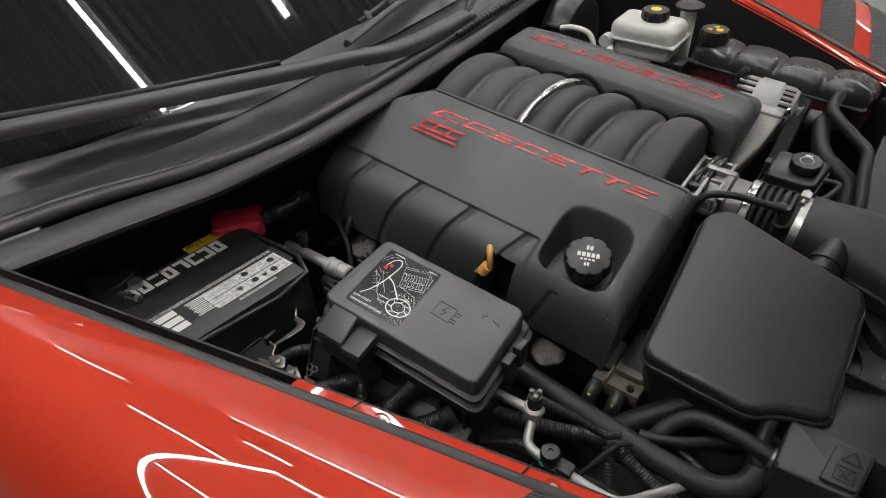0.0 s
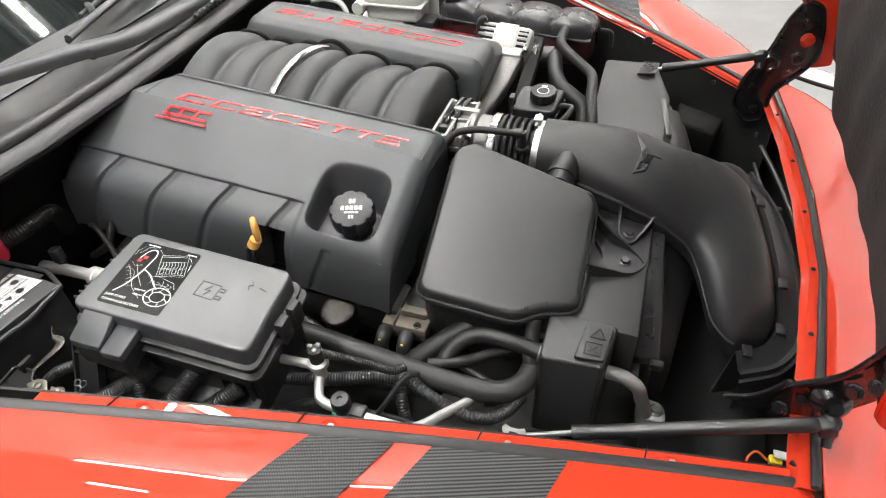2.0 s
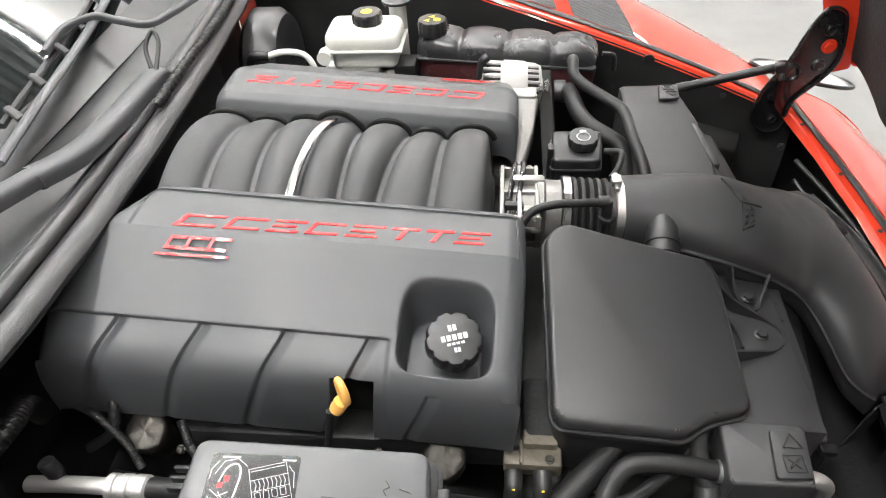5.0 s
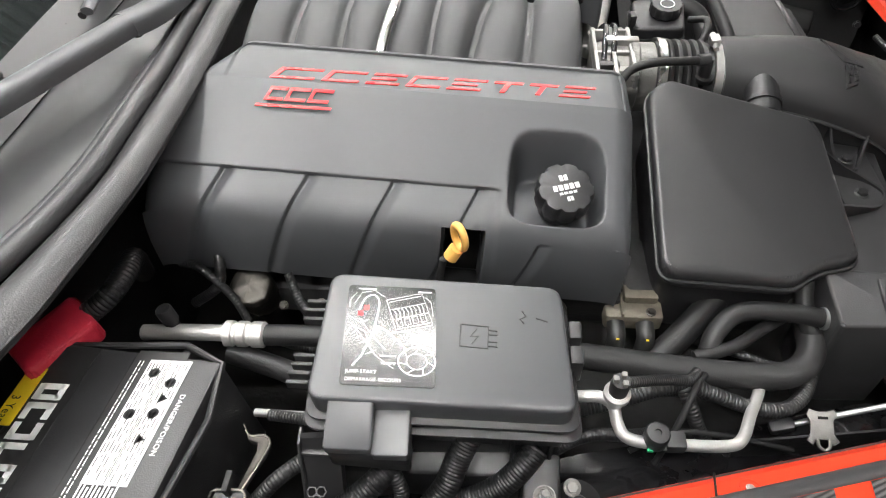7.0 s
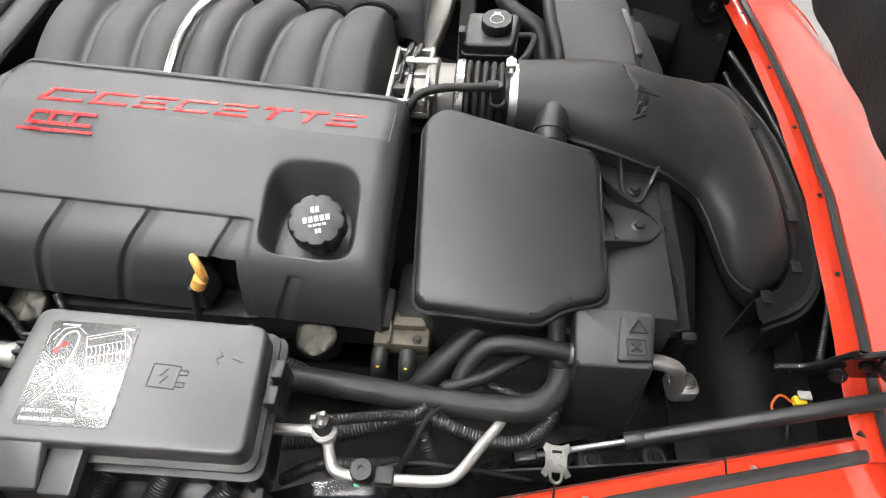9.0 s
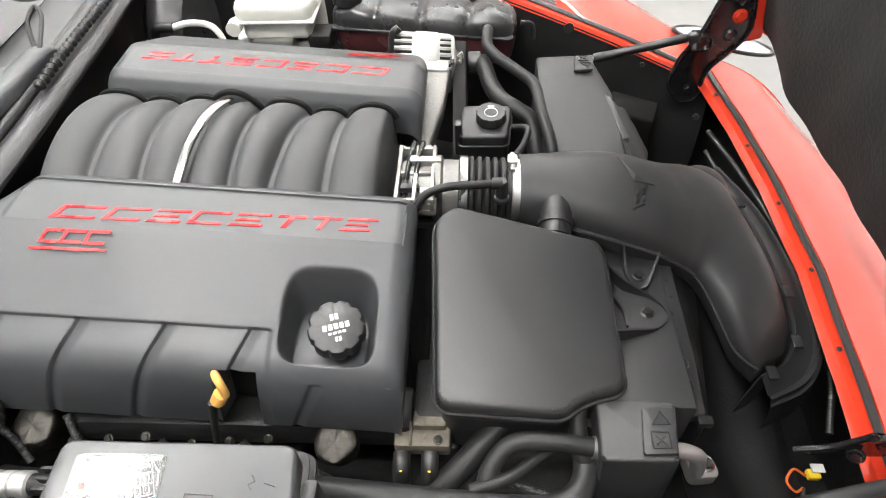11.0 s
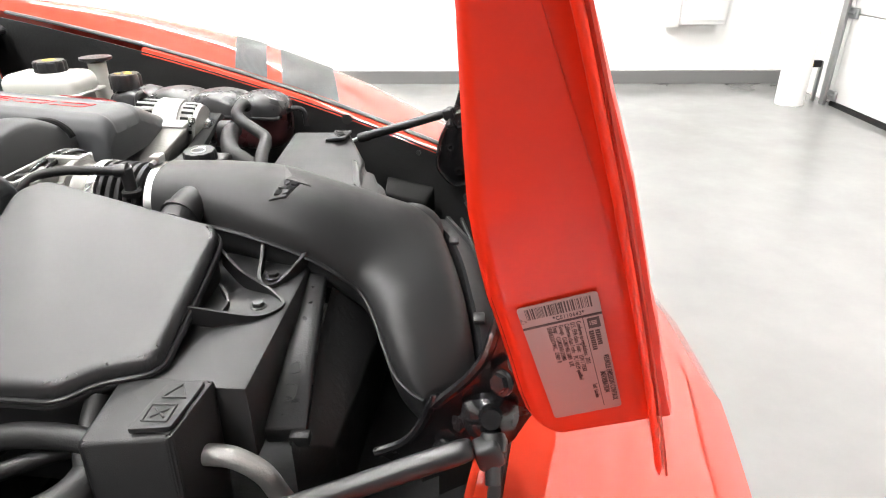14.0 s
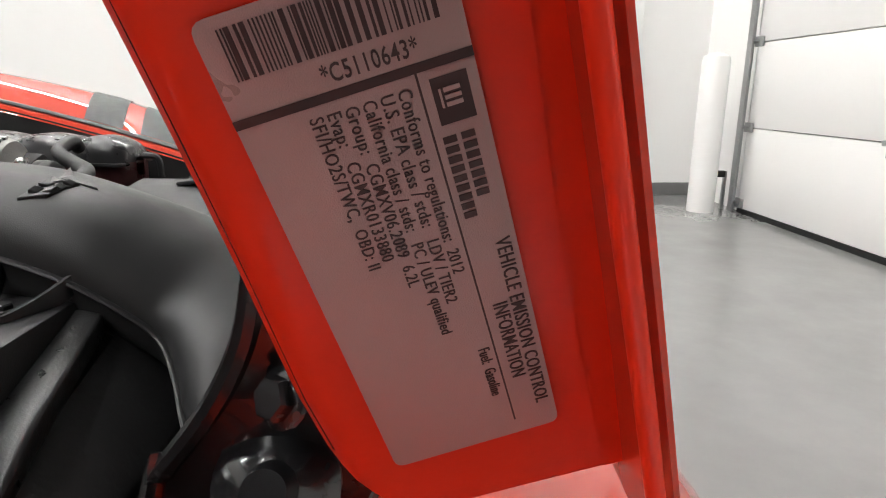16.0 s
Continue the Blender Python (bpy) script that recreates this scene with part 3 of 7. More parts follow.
# the intake's runners: where they meet at the near and at the far edge, and how high each arches
RUN_NEAR = (-0.310, -0.220, -0.145, -0.080, -0.012, 0.046, 0.130, 0.232)
RUN_FAR = (-0.280, -0.196, -0.136, -0.058, -0.002, 0.084, 0.142, 0.232)
RUN_HIGH = (0.018, 0.012, 0.019, 0.018, 0.023, 0.013, 0.026)


def runner_at(x, edges):
    n = max(0, min(6, sum(x > e for e in edges[1:])))
    return n, min(1.0, max(0.0, (x - edges[n]) / (edges[n + 1] - edges[n])))


def arch(u):
    s = min(1.0, max(0.0, (u - 0.07) / 0.86))
    return (1 - abs(2 * s - 1) ** 2.2) ** 0.62


def engine_cover(near):
    m = ENG if near else ENG @ pose(0, 0.066, 0, 0, 0, 180)
    t = thing("engine_cover", "satin black plastic engine cover with red raised lettering shapes", "engine cover", m, "engine covers")
    body = sheet(lambda u, q: cover_point(u, q, near), *((300, 230) if near else (150, 90)))
    # end walls
    for e in (0.0, 1.0):
        top = [cover_point(e, k / 40, near) for k in range(41)]
        rows = [[body.verts.new(p) for p in top], [body.verts.new(Vector((p.x, p.y * 0.98, min(p.z, -0.19 if near else -0.085)))) for p in top]]
        for i in range(40):
            body.faces.new((rows[0][i], rows[0][i + 1], rows[1][i + 1], rows[1][i]))
    bmesh.ops.remove_doubles(body, verts=body.verts, dist=0.0005)
    bmesh.ops.recalc_face_normals(body, faces=body.faces)
    part("shell", body, M_COVER, t, angle=50)
    if near:
        # the slot's shade, as a black sheet just above its floor
        def slot_shade(u, v):
            q = 0.775 + 0.22 * v
            p = cover_point((0.0375 + 0.048 * u + 0.348) / 0.623, q, True)
            return p + Vector((0, -0.0015, 0.0015))
        part("slot_shade", sheet(slot_shade, 30, 40, 0.001), M_JET, t, "black sheet for the shade in the dipstick slot")
    if not near:
        pts = []
        for k in range(141):
            x = -0.275 + 0.50 * k / 140
            n, u = runner_at(x, RUN_FAR)
            w = -0.041 + 1.02 * RUN_HIGH[n] * arch(u) + 0.003
            w = max(w, -0.006 - 14 * (x + 0.048) ** 2)
            pts.append((-x, 0.066 - 0.1225, w + 0.004))
        part("edge_seal", tube(pts, 0.0052, 8, 1), M_JET, t, "wavy black rubber edge seal")
    return t


COVER_NEAR = engine_cover(True)
COVER_FAR = engine_cover(False)


def intake():
    t = thing("intake_manifold", "matt black plastic intake manifold with eight rounded runners", "intake manifold", ENG)

    for n in range(7):
        def f(u, v):
            y = -0.125 + 0.285 * v
            k = (y + 0.085) / 0.21
            x0, x1 = RUN_NEAR[n] + (RUN_FAR[n] - RUN_NEAR[n]) * k, RUN_NEAR[n + 1] + (RUN_FAR[n + 1] - RUN_NEAR[n + 1]) * k
            w = -0.010 - 3.3 * (y - 0.03) ** 2 + RUN_HIGH[n] * arch(u)
            if n == 6:
                w -= 0.075 * sstep(0.72, 1.0, u) ** 1.5
            if n == 0:
                w -= 0.05 * (1 - sstep(0.0, 0.3, u))
            return Vector((x0 + (x1 - x0) * u, y, w))
        part("runner", sheet(f, 34, 30), M_RUNNER, t, angle=70)

    def strap(y):
        return (-0.068 + 0.165 * y, y, 0.0135 - 3.3 * (y - 0.03) ** 2)
    part("strap", tube([strap(-0.10 + 0.03 * k) for k in range(8)], 0.0075, 14, 6, flat=0.4), M_STRAP, t, "bright steel strap over the runners")


intake()


def engine_block():
    t = thing("engine_block", "near-black engine block with a dark front casting", "engine")
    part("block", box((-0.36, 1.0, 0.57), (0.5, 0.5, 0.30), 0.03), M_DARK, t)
    part("front_casting", box((-0.085, 0.70, 0.635), (0.05, 0.10, 0.08), 0.01), M_DARK, t, "near-black front casting")


engine_block()

# ---- air box, duct ----


def lid_z(x, y):
    return 0.737 + (0.43 - 0.95 * (x + 0.07)) * (y - 0.64) + 0.01 * (x + 0.08)


def air_box():
    t = thing("air_box", "black plastic air filter box with a smooth rounded lid", "air filter box")
    plan = [(-0.083, 0.872), (-0.056, 0.898), (0.155, 0.880), (0.165, 0.86), (0.172, 0.663), (0.115, 0.648), (0.088, 0.627), (-0.075, 0.637)]
    top = [(x, y, lid_z(x, y) + 0.004) for x, y in plan]
    part("lid", prism(rounded(top, 0.020, 6), (0, 0, -0.022), 0.0095, 5), M_LID, t)
    c = Vector((0.045, 0.765))
    rim = [(c.x + (x - c.x) * 1.02, c.y + (y - c.y) * 1.02, lid_z(x, y) - 0.016) for x, y in plan]
    part("rim", prism(rounded(rim, 0.03, 5), (0, 0, -0.007), 0.002), M_PLASTIC, t)
    rr = rounded([(c.x + (x - c.x) * 1.012, c.y + (y - c.y) * 1.012, lid_z(x, y) - 0.0125) for x, y in plan], 0.020, 6)
    part("ridge", tube([Vector(p) for p in rr] + [Vector(rr[0])], 0.0028, 8, 1), M_TRAY, t, "thin glossy ridge round the lid")
    low = [(c.x + (x - c.x) * 0.97, c.y + (y - c.y) * 0.97, lid_z(x, y) - 0.022) for x, y in plan]
    part("tub", prism(rounded(low, 0.03, 5), (0, 0, -0.10), 0.004), M_PLASTIC, t)
    # the U-shaped mounting ear on its front side
    part("ear_floor", prism(rounded([(0.165, 0.830, 0.727), (0.236, 0.822, 0.722), (0.254, 0.797, 0.720), (0.236, 0.772, 0.720), (0.165, 0.755, 0.727)], 0.014), (0, 0, -0.006)), M_PLASTIC, t)
    part("ear_wall", ribbon([(0.165, 0.862, 0.768), (0.195, 0.842, 0.748), (0.236, 0.826, 0.730), (0.255, 0.799, 0.728), (0.236, 0.771, 0.730), (0.20, 0.758, 0.742), (0.166, 0.745, 0.757)], (0, 0, -0.022), 0.004), M_PLASTIC, t)
    part("ear_rib", ribbon([(0.175, 0.82, 0.742), (0.19, 0.80, 0.733), (0.192, 0.77, 0.733)], (0, 0, -0.01), 0.003), M_PLASTIC, t)
    bolt("ear_bolt", (0.226, 0.799, 0.723), (0, 0, 1), 0.0075, t, M_STRUT, "steel bolt")


def ring(c, a, b, n=28, p=2.3):
    """A rounded ring about c with half axes a and b (vectors)."""
    out = []
    for k in range(n):
        th = 2 * math.pi * k / n
        cs, sn = math.cos(th), math.sin(th)
        out.append(Vector(c) + Vector(a) * (abs(cs) ** (2 / p) * (1 if cs > 0 else -1)) + Vector(b) * (abs(sn) ** (2 / p) * (1 if sn > 0 else -1)))
    return out


def duct():
    t = thing("intake_duct", "broad matt black moulded intake duct bending down to the front", "air duct")
    # near rim, far rim, height of the crown
    keys = [((0.045, 0.938, 0.770), (0.045, 1.062, 0.770), 0.832), ((0.075, 0.936, 0.770), (0.075, 1.064, 0.770), 0.832), ((0.13, 0.922, 0.768), (0.13, 1.075, 0.768), 0.830),
            ((0.19, 0.906, 0.760), (0.205, 1.088, 0.757), 0.822), ((0.255, 0.900, 0.737), (0.285, 1.100, 0.722), 0.798), ((0.302, 0.900, 0.707), (0.352, 1.136, 0.690), 0.764),
            ((0.330, 0.898, 0.682), (0.415, 1.125, 0.672), 0.738), ((0.351, 0.868, 0.660), (0.446, 1.045, 0.655), 0.716), ((0.366, 0.836, 0.640), (0.470, 0.94, 0.636), 0.694),
            ((0.382, 0.808, 0.618), (0.482, 0.868, 0.610), 0.660), ((0.403, 0.790, 0.605), (0.483, 0.842, 0.600), 0.632), ((0.420, 0.783, 0.598), (0.474, 0.818, 0.592), 0.608)]
    N, F = smooth_path([k[0] for k in keys], 5), smooth_path([k[1] for k in keys], 5)
    H = smooth_path([(0, 0, k[2]) for k in keys], 5)
    rings = []
    for i, (p, q, h) in enumerate(zip(N, F, H)):
        c, a = (p + q) / 2, (q - p) / 2
        up = h.z - c.z
        row = []
        for k in range(40):
            th = 2 * math.pi * k / 40
            cs, sn = math.cos(th), math.sin(th)
            e = 2 / 2.5
            row.append(c + a * (abs(cs) ** e * (1 if cs > 0 else -1)) + Vector((0, 0, up if sn > 0 else 0.06)) * (abs(sn) ** e * (1 if sn > 0 else -1)))
        rings.append(row)
    part("body", loft(rings), M_DUCT, t, angle=80)
    part("seam", tube([p + Vector((0, -0.001, 0.004)) for p in N[8:]], 0.0042, 8, 2, flat=0.6), M_DUCT, t)
    bm = bmesh.new()
    bmesh.ops.create_uvsphere(bm, u_segments=28, v_segments=16, radius=1.0, matrix=Matrix.Translation((0.384, 1.105, 0.686)) @ Euler((0, radians(22), 0)).to_matrix().to_4x4() @ Matrix.Diagonal((0.050, 0.048, 0.042, 1)))
    part("lobe", bm, M_DUCT, t, angle=80)
    part("stub", tube([(0.10, 0.955, 0.795), (0.098, 0.925, 0.792), (0.095, 0.895, 0.782)], 0.024, 20), M_PLASTIC, t)
    part("stub_ring", tube([(0.097, 0.918, 0.79), (0.096, 0.910, 0.788)], 0.0265, 20), M_PLASTIC, t)
    part("bracket", ribbon([(0.200, 0.925, 0.782), (0.204, 0.895, 0.748), (0.207, 0.866, 0.733), (0.217, 0.846, 0.729), (0.232, 0.846, 0.729), (0.243, 0.866, 0.733), (0.256, 0.893, 0.742), (0.270, 0.922, 0.755)], (0, 0, -0.018), 0.004), M_PLASTIC, t)
    part("bracket_floor", prism(rounded([(0.205, 0.90, 0.728), (0.262, 0.90, 0.722), (0.24, 0.85, 0.722), (0.212, 0.85, 0.722)], 0.01), (0, 0, -0.006)), M_PLASTIC, t)
    bolt("bracket_bolt", (0.225, 0.866, 0.726), (0, 0, 1), 0.0075, t, M_STRUT, "steel bolt")
    # raised emblem as plain slanted plates lying on the crown
    def crown(x, y):
        i = min(range(len(N)), key=lambda k: abs((N[k].x + F[k].x) / 2 - x) + (10 if k > 30 else 0))
        c, a = (N[i] + F[i]) / 2, abs(F[i].y - N[i].y) / 2
        return c.z + (H[i].z - c.z) * max(0.0, 1 - abs((y - c.y) / a) ** 2.5) ** 0.4

    def plate(name, pts, up):
        top = [Vector((x, y, crown(x, y) + up)) for x, y in pts]
        part(name, prism(top, (0, 0, -0.010), 0.0008), M_PLASTIC, t, smooth=False)
    plate("emblem_plate", ((0.219, 0.974), (0.240, 0.980), (0.231, 0.940), (0.211, 0.929)), 0.003)
    plate("emblem_plate", ((0.203, 1.040), (0.226, 0.998), (0.238, 0.990), (0.220, 0.983)), 0.003)
    plate("emblem_wing", ((0.220, 0.983), (0.254, 0.984), (0.238, 0.996)), 0.0034)
    for i in range(2):
        for k in range(3):
            x, y = 0.2160 + 0.0095 * i + 0.0028 * k, 0.9375 + 0.0045 * i + 0.0125 * k
            plate("emblem_cell", ((x, y), (x + 0.0065, y + 0.003), (x + 0.0085, y + 0.0115), (x + 0.002, y + 0.0085)), 0.0042)

    f = thing("inlet_housing", "black plastic inlet housing with clips round the duct's mouth", "air inlet")
    inner = smooth_path([(0.405, 1.155, 0.680), (0.452, 1.06, 0.672), (0.480, 0.92, 0.645), (0.489, 0.85, 0.615), (0.470, 0.803, 0.596), (0.424, 0.776, 0.592)], 6)
    outer = smooth_path([(0.450, 1.19, 0.668), (0.500, 1.07, 0.655), (0.530, 0.92, 0.632), (0.536, 0.82, 0.606), (0.506, 0.762, 0.582), (0.440, 0.732, 0.566)], 6)
    sec = ((0.0, 0.0), (0.08, 0.006), (0.2, 0.004), (0.62, 0.0), (0.66, 0.006), (0.78, 0.006), (0.82, -0.004), (0.92, -0.004), (1.0, -0.03), (1.01, -0.07))
    bm = bmesh.new()
    add_loft(bm, [[p.lerp(q, s) + Vector((0, 0, h)) for s, h in sec] for p, q in zip(inner, outer)], False, False)
    bmesh.ops.recalc_face_normals(bm, faces=bm.faces)
    part("frame", bm, M_PLASTIC, f, angle=30)
    part("throat", sheet(lambda u, v: inner[min(len(inner) - 1, int(u * 30))] + Vector((-0.01 * v, 0, -0.12 * v)), 30, 3, 0.003), M_SOFT, f)
    for k in (5, 13, 20, 28):
        p = inner[k].lerp(outer[k], 0.12) + Vector((0, 0, 0.006))
        part("clip", box(p, (0.016, 0.024, 0.006), 0.002), M_PLASTIC, f)


def ribbon(pts, drop, thick):
    """A thin upright wall along a path."""
    path = smooth_path(pts, 6)
    d = Vector(drop)
    bm = bmesh.new()
    rows = []
    for p, s, u in frames_along(path):
        s = Vector((s.x, s.y, 0)).normalized() * thick / 2
        rows.append([p - s, p + s, p + s + d, p - s + d])
    add_loft(bm, rows)
    bmesh.ops.recalc_face_normals(bm, faces=bm.faces)
    return bm


air_box()
duct()


def radiator_cover():
    t = thing("radiator_cover", "long black plastic cover over the top of the radiator", "radiator cover")
    part("near_block", prism(rounded([(0.132, 0.578, 0.717), (0.222, 0.572, 0.733), (0.232, 0.65, 0.735), (0.133, 0.66, 0.727)], 0.006), (0.0, -0.012, -0.17), 0.004), M_SOFT, t)
    part("near_top", prism([(0.132, 0.652, 0.726), (0.262, 0.645, 0.727), (0.262, 0.93, 0.722), (0.14, 0.93, 0.73)], (0, 0, -0.09), 0.004), M_SOFT, t)
    part("far_top", prism(rounded([(0.105, 1.455, 0.752), (0.218, 1.462, 0.752), (0.262, 1.38, 0.712), (0.262, 1.10, 0.70), (0.105, 1.10, 0.725)], 0.008), (0, 0.01, -0.17), 0.005), M_SOFT, t)
    part("front_slope", prism([(0.262, 1.36, 0.71), (0.30, 1.34, 0.66), (0.31, 1.12, 0.65), (0.262, 1.12, 0.70)], (0, 0, -0.10), 0.004), M_SOFT, t)
    # raised pads that carry the warning signs
    for y0, y1, z, s in ((0.580, 0.642, 0.7385, 1), (1.400, 1.455, 0.7560, -1)):
        part("sign_pad", prism(rounded([(0.180, y0, z - 0.004), (0.220, y0, z), (0.226, y1, z), (0.188, y1, z - 0.004)], 0.004), (0, 0, -0.006), 0.0015), M_SOFT, t)
        for pts in (((0.192, 0.10), (0.214, 0.10), (0.214, 0.44), (0.192, 0.44), (0.192, 0.10)), ((0.197, 0.18), (0.209, 0.36)), ((0.209, 0.18), (0.197, 0.36)), ((0.196, 0.60), (0.218, 0.60), (0.208, 0.90), (0.196, 0.60))):
            part("raised_sign", tube([(x, y0 + (y1 - y0) * (b if s > 0 else 1 - b), z + 0.0004) for x, b in pts], 0.0011, 6, 1), M_SOFT, t)
    s = thing("condenser_seal", "dull black condenser seal strip with chalk marks", "seal")
    shiny = mat("shiny_rubber_strip", (0.022, 0.022, 0.023), 0.34, grain=0.15, grain_size=400, vary=0.12, vary_size=60)
    part("strip", prism([(0.262, 0.668, 0.656), (0.303, 0.680, 0.648), (0.296, 0.76, 0.680), (0.284, 0.90, 0.712), (0.262, 0.90, 0.717)], (0, 0, -0.02), 0.003), shiny, s)
    part("end_tab", box((0.299, 0.670, 0.643), (0.022, 0.014, 0.014), 0.003), M_RUBBER, s)
    part("rubber_edge", prism([(0.240, 1.352, 0.724), (0.252, 1.352, 0.724), (0.262, 1.31, 0.716), (0.277, 1.236, 0.704), (0.264, 1.234, 0.704), (0.250, 1.31, 0.716)], (0, 0, -0.016), 0.002), shiny, s, "shiny rubber edge")
    part("box", prism([(0.292, 0.655, 0.645), (0.325, 0.70, 0.60), (0.36, 0.98, 0.62), (0.288, 0.95, 0.70)], (0, 0, -0.2), 0.004), M_DARK, s)
    for pts in (((0.276, 0.70, 0.6655), (0.286, 0.705, 0.6665), (0.286, 0.72, 0.671), (0.274, 0.722, 0.6715)), ((0.273, 0.735, 0.6755), (0.285, 0.74, 0.676), (0.280, 0.752, 0.680), (0.272, 0.748, 0.679))):
        part("chalk_mark", tube(pts, 0.0006, 6, 4), M_GREY, s)


radiator_cover()

# ---- fuse box, battery ----


def lid_height(x, y):
    """The top of the fuse box's sloping lid."""
    return 0.8275 - 0.115 * (x + 0.214) + 0.03 * (y - 0.470)


def fuse_box():
    t = thing("fuse_box", "black plastic fuse box with a diagram label on its lid", "fuse box")
    P = [Vector((x, y, lid_height(x, y))) for x, y in ((-0.458, 0.529), (-0.215, 0.540), (-0.204, 0.399), (-0.457, 0.386))]
    part("lid", prism(rounded(P, 0.016, 6), (0, 0, -0.034), 0.0045, 3), M_FUSE, t)
    c = sum(P, Vector()) / 4
    for out, drop, high in ((0.007, 0.030, 0.004), (0.003, 0.033, 0.012), (0.011, 0.045, 0.005)):
        rim = [p + Vector((out if p.x > c.x else -out, out if p.y > c.y else -out, -drop)) for p in P]
        part("rim", prism(rounded(rim, 0.018, 5), (0, 0, -high), 0.0012), M_PLASTIC, t)
    low = [c + (p - c) * 0.96 + Vector((0, 0, -0.05)) for p in P]
    part("tub", prism(rounded(low, 0.012), (0, 0, -0.09), 0.004), M_PLASTIC, t)
    for x, w in ((-0.335, 0.030), (-0.296, 0.045), (-0.238, 0.050)):
        y = 0.389 + 0.05 * (x + 0.45)
        bm = box((x, y - 0.003, lid_height(x, y) - 0.062), (w, 0.008, 0.022), 0.001)
        add_box(bm, (x, y - 0.008, lid_height(x, y) - 0.054), (w * 0.9, 0.003, 0.003), 0.0006)
        part("catch_tab", bm, M_PLASTIC, t)
    for x in (-0.435, -0.262, -0.222):
        y = 0.389 + 0.05 * (x + 0.45)
        part("tub_rib", box((x, y - 0.001, lid_height(x, y) - 0.085), (0.004, 0.012, 0.075), 0.001), M_PLASTIC, t)
    for top in ([(-0.436, 0.394, 0.850), (-0.394, 0.396, 0.846), (-0.394, 0.352, 0.822), (-0.438, 0.349, 0.828)],
                [(-0.394, 0.394, 0.829), (-0.361, 0.394, 0.827), (-0.359, 0.349, 0.821), (-0.394, 0.349, 0.818)]):
        part("latch_cover", prism(rounded(top, 0.004), (0, 0, -0.012), 0.0014), M_FUSE, t)
    # same block as the caps; the darker plastic puts side shade into colour
    part("latch_block", prism(rounded([(-0.436, 0.395, 0.832), (-0.362, 0.395, 0.822), (-0.360, 0.350, 0.812), (-0.437, 0.350, 0.818)], 0.005), (0, 0, -0.034), 0.003), M_PLASTIC, t, "lower half of the latch, coloured darker for its shaded sides")


fuse_box()


def battery():
    t = thing("car_battery", "black car battery with white and silver labels", "battery")
    P = [Vector((-0.80, 0.50, 0.763)), Vector((-0.60, 0.485, 0.763)), Vector((-0.60, 0.235, 0.763)), Vector((-0.80, 0.25, 0.763))]
    part("case", prism(P, (0, 0, -0.19), 0.006), M_BATTERY, t)


battery()

# ---- hood ----


def hood_plane(x, z):
    """Depth of the flat side flange."""
    return 0.5415 + 0.0576 * (x - 0.537) - 0.31 * (z - 0.795)


# outlines of the near side by height: the flange's inner rim, its fold, the dark gap, then the skin's hem (x, y)
FLANGE_IN = ((0.765, 0.531), (0.784, 0.524), (0.82, 0.512), (0.86, 0.502), (0.89, 0.494), (0.92, 0.4855), (0.95, 0.4795), (0.98, 0.4745), (1.018, 0.472), (1.085, 0.469), (1.134, 0.462), (1.168, 0.448), (1.2, 0.434), (1.5, 0.35), (1.95, 0.22))
FLANGE_FOLD = ((0.76, 0.609), (0.787, 0.601), (0.86, 0.578), (0.917, 0.563), (0.947, 0.553), (1.0, 0.535), (1.085, 0.500), (1.2, 0.458), (1.5, 0.367), (1.95, 0.237))
FLANGE_GAP = ((0.76, 0.628), (0.793, 0.617), (0.848, 0.597), (0.877, 0.589), (0.917, 0.5735), (0.95, 0.563), (1.0, 0.546), (1.085, 0.512), (1.2, 0.470), (1.5, 0.38), (1.95, 0.25))
SKIN_HEM = ((0.765, 0.613, 0.513), (0.80, 0.604, 0.506), (0.84, 0.593, 0.497), (0.88, 0.581, 0.486), (0.92, 0.569, 0.475), (0.96, 0.556, 0.462), (1.0, 0.543, 0.449), (1.085, 0.513, 0.418), (1.2, 0.467, 0.376), (1.5, 0.366, 0.28), (1.95, 0.236, 0.14))


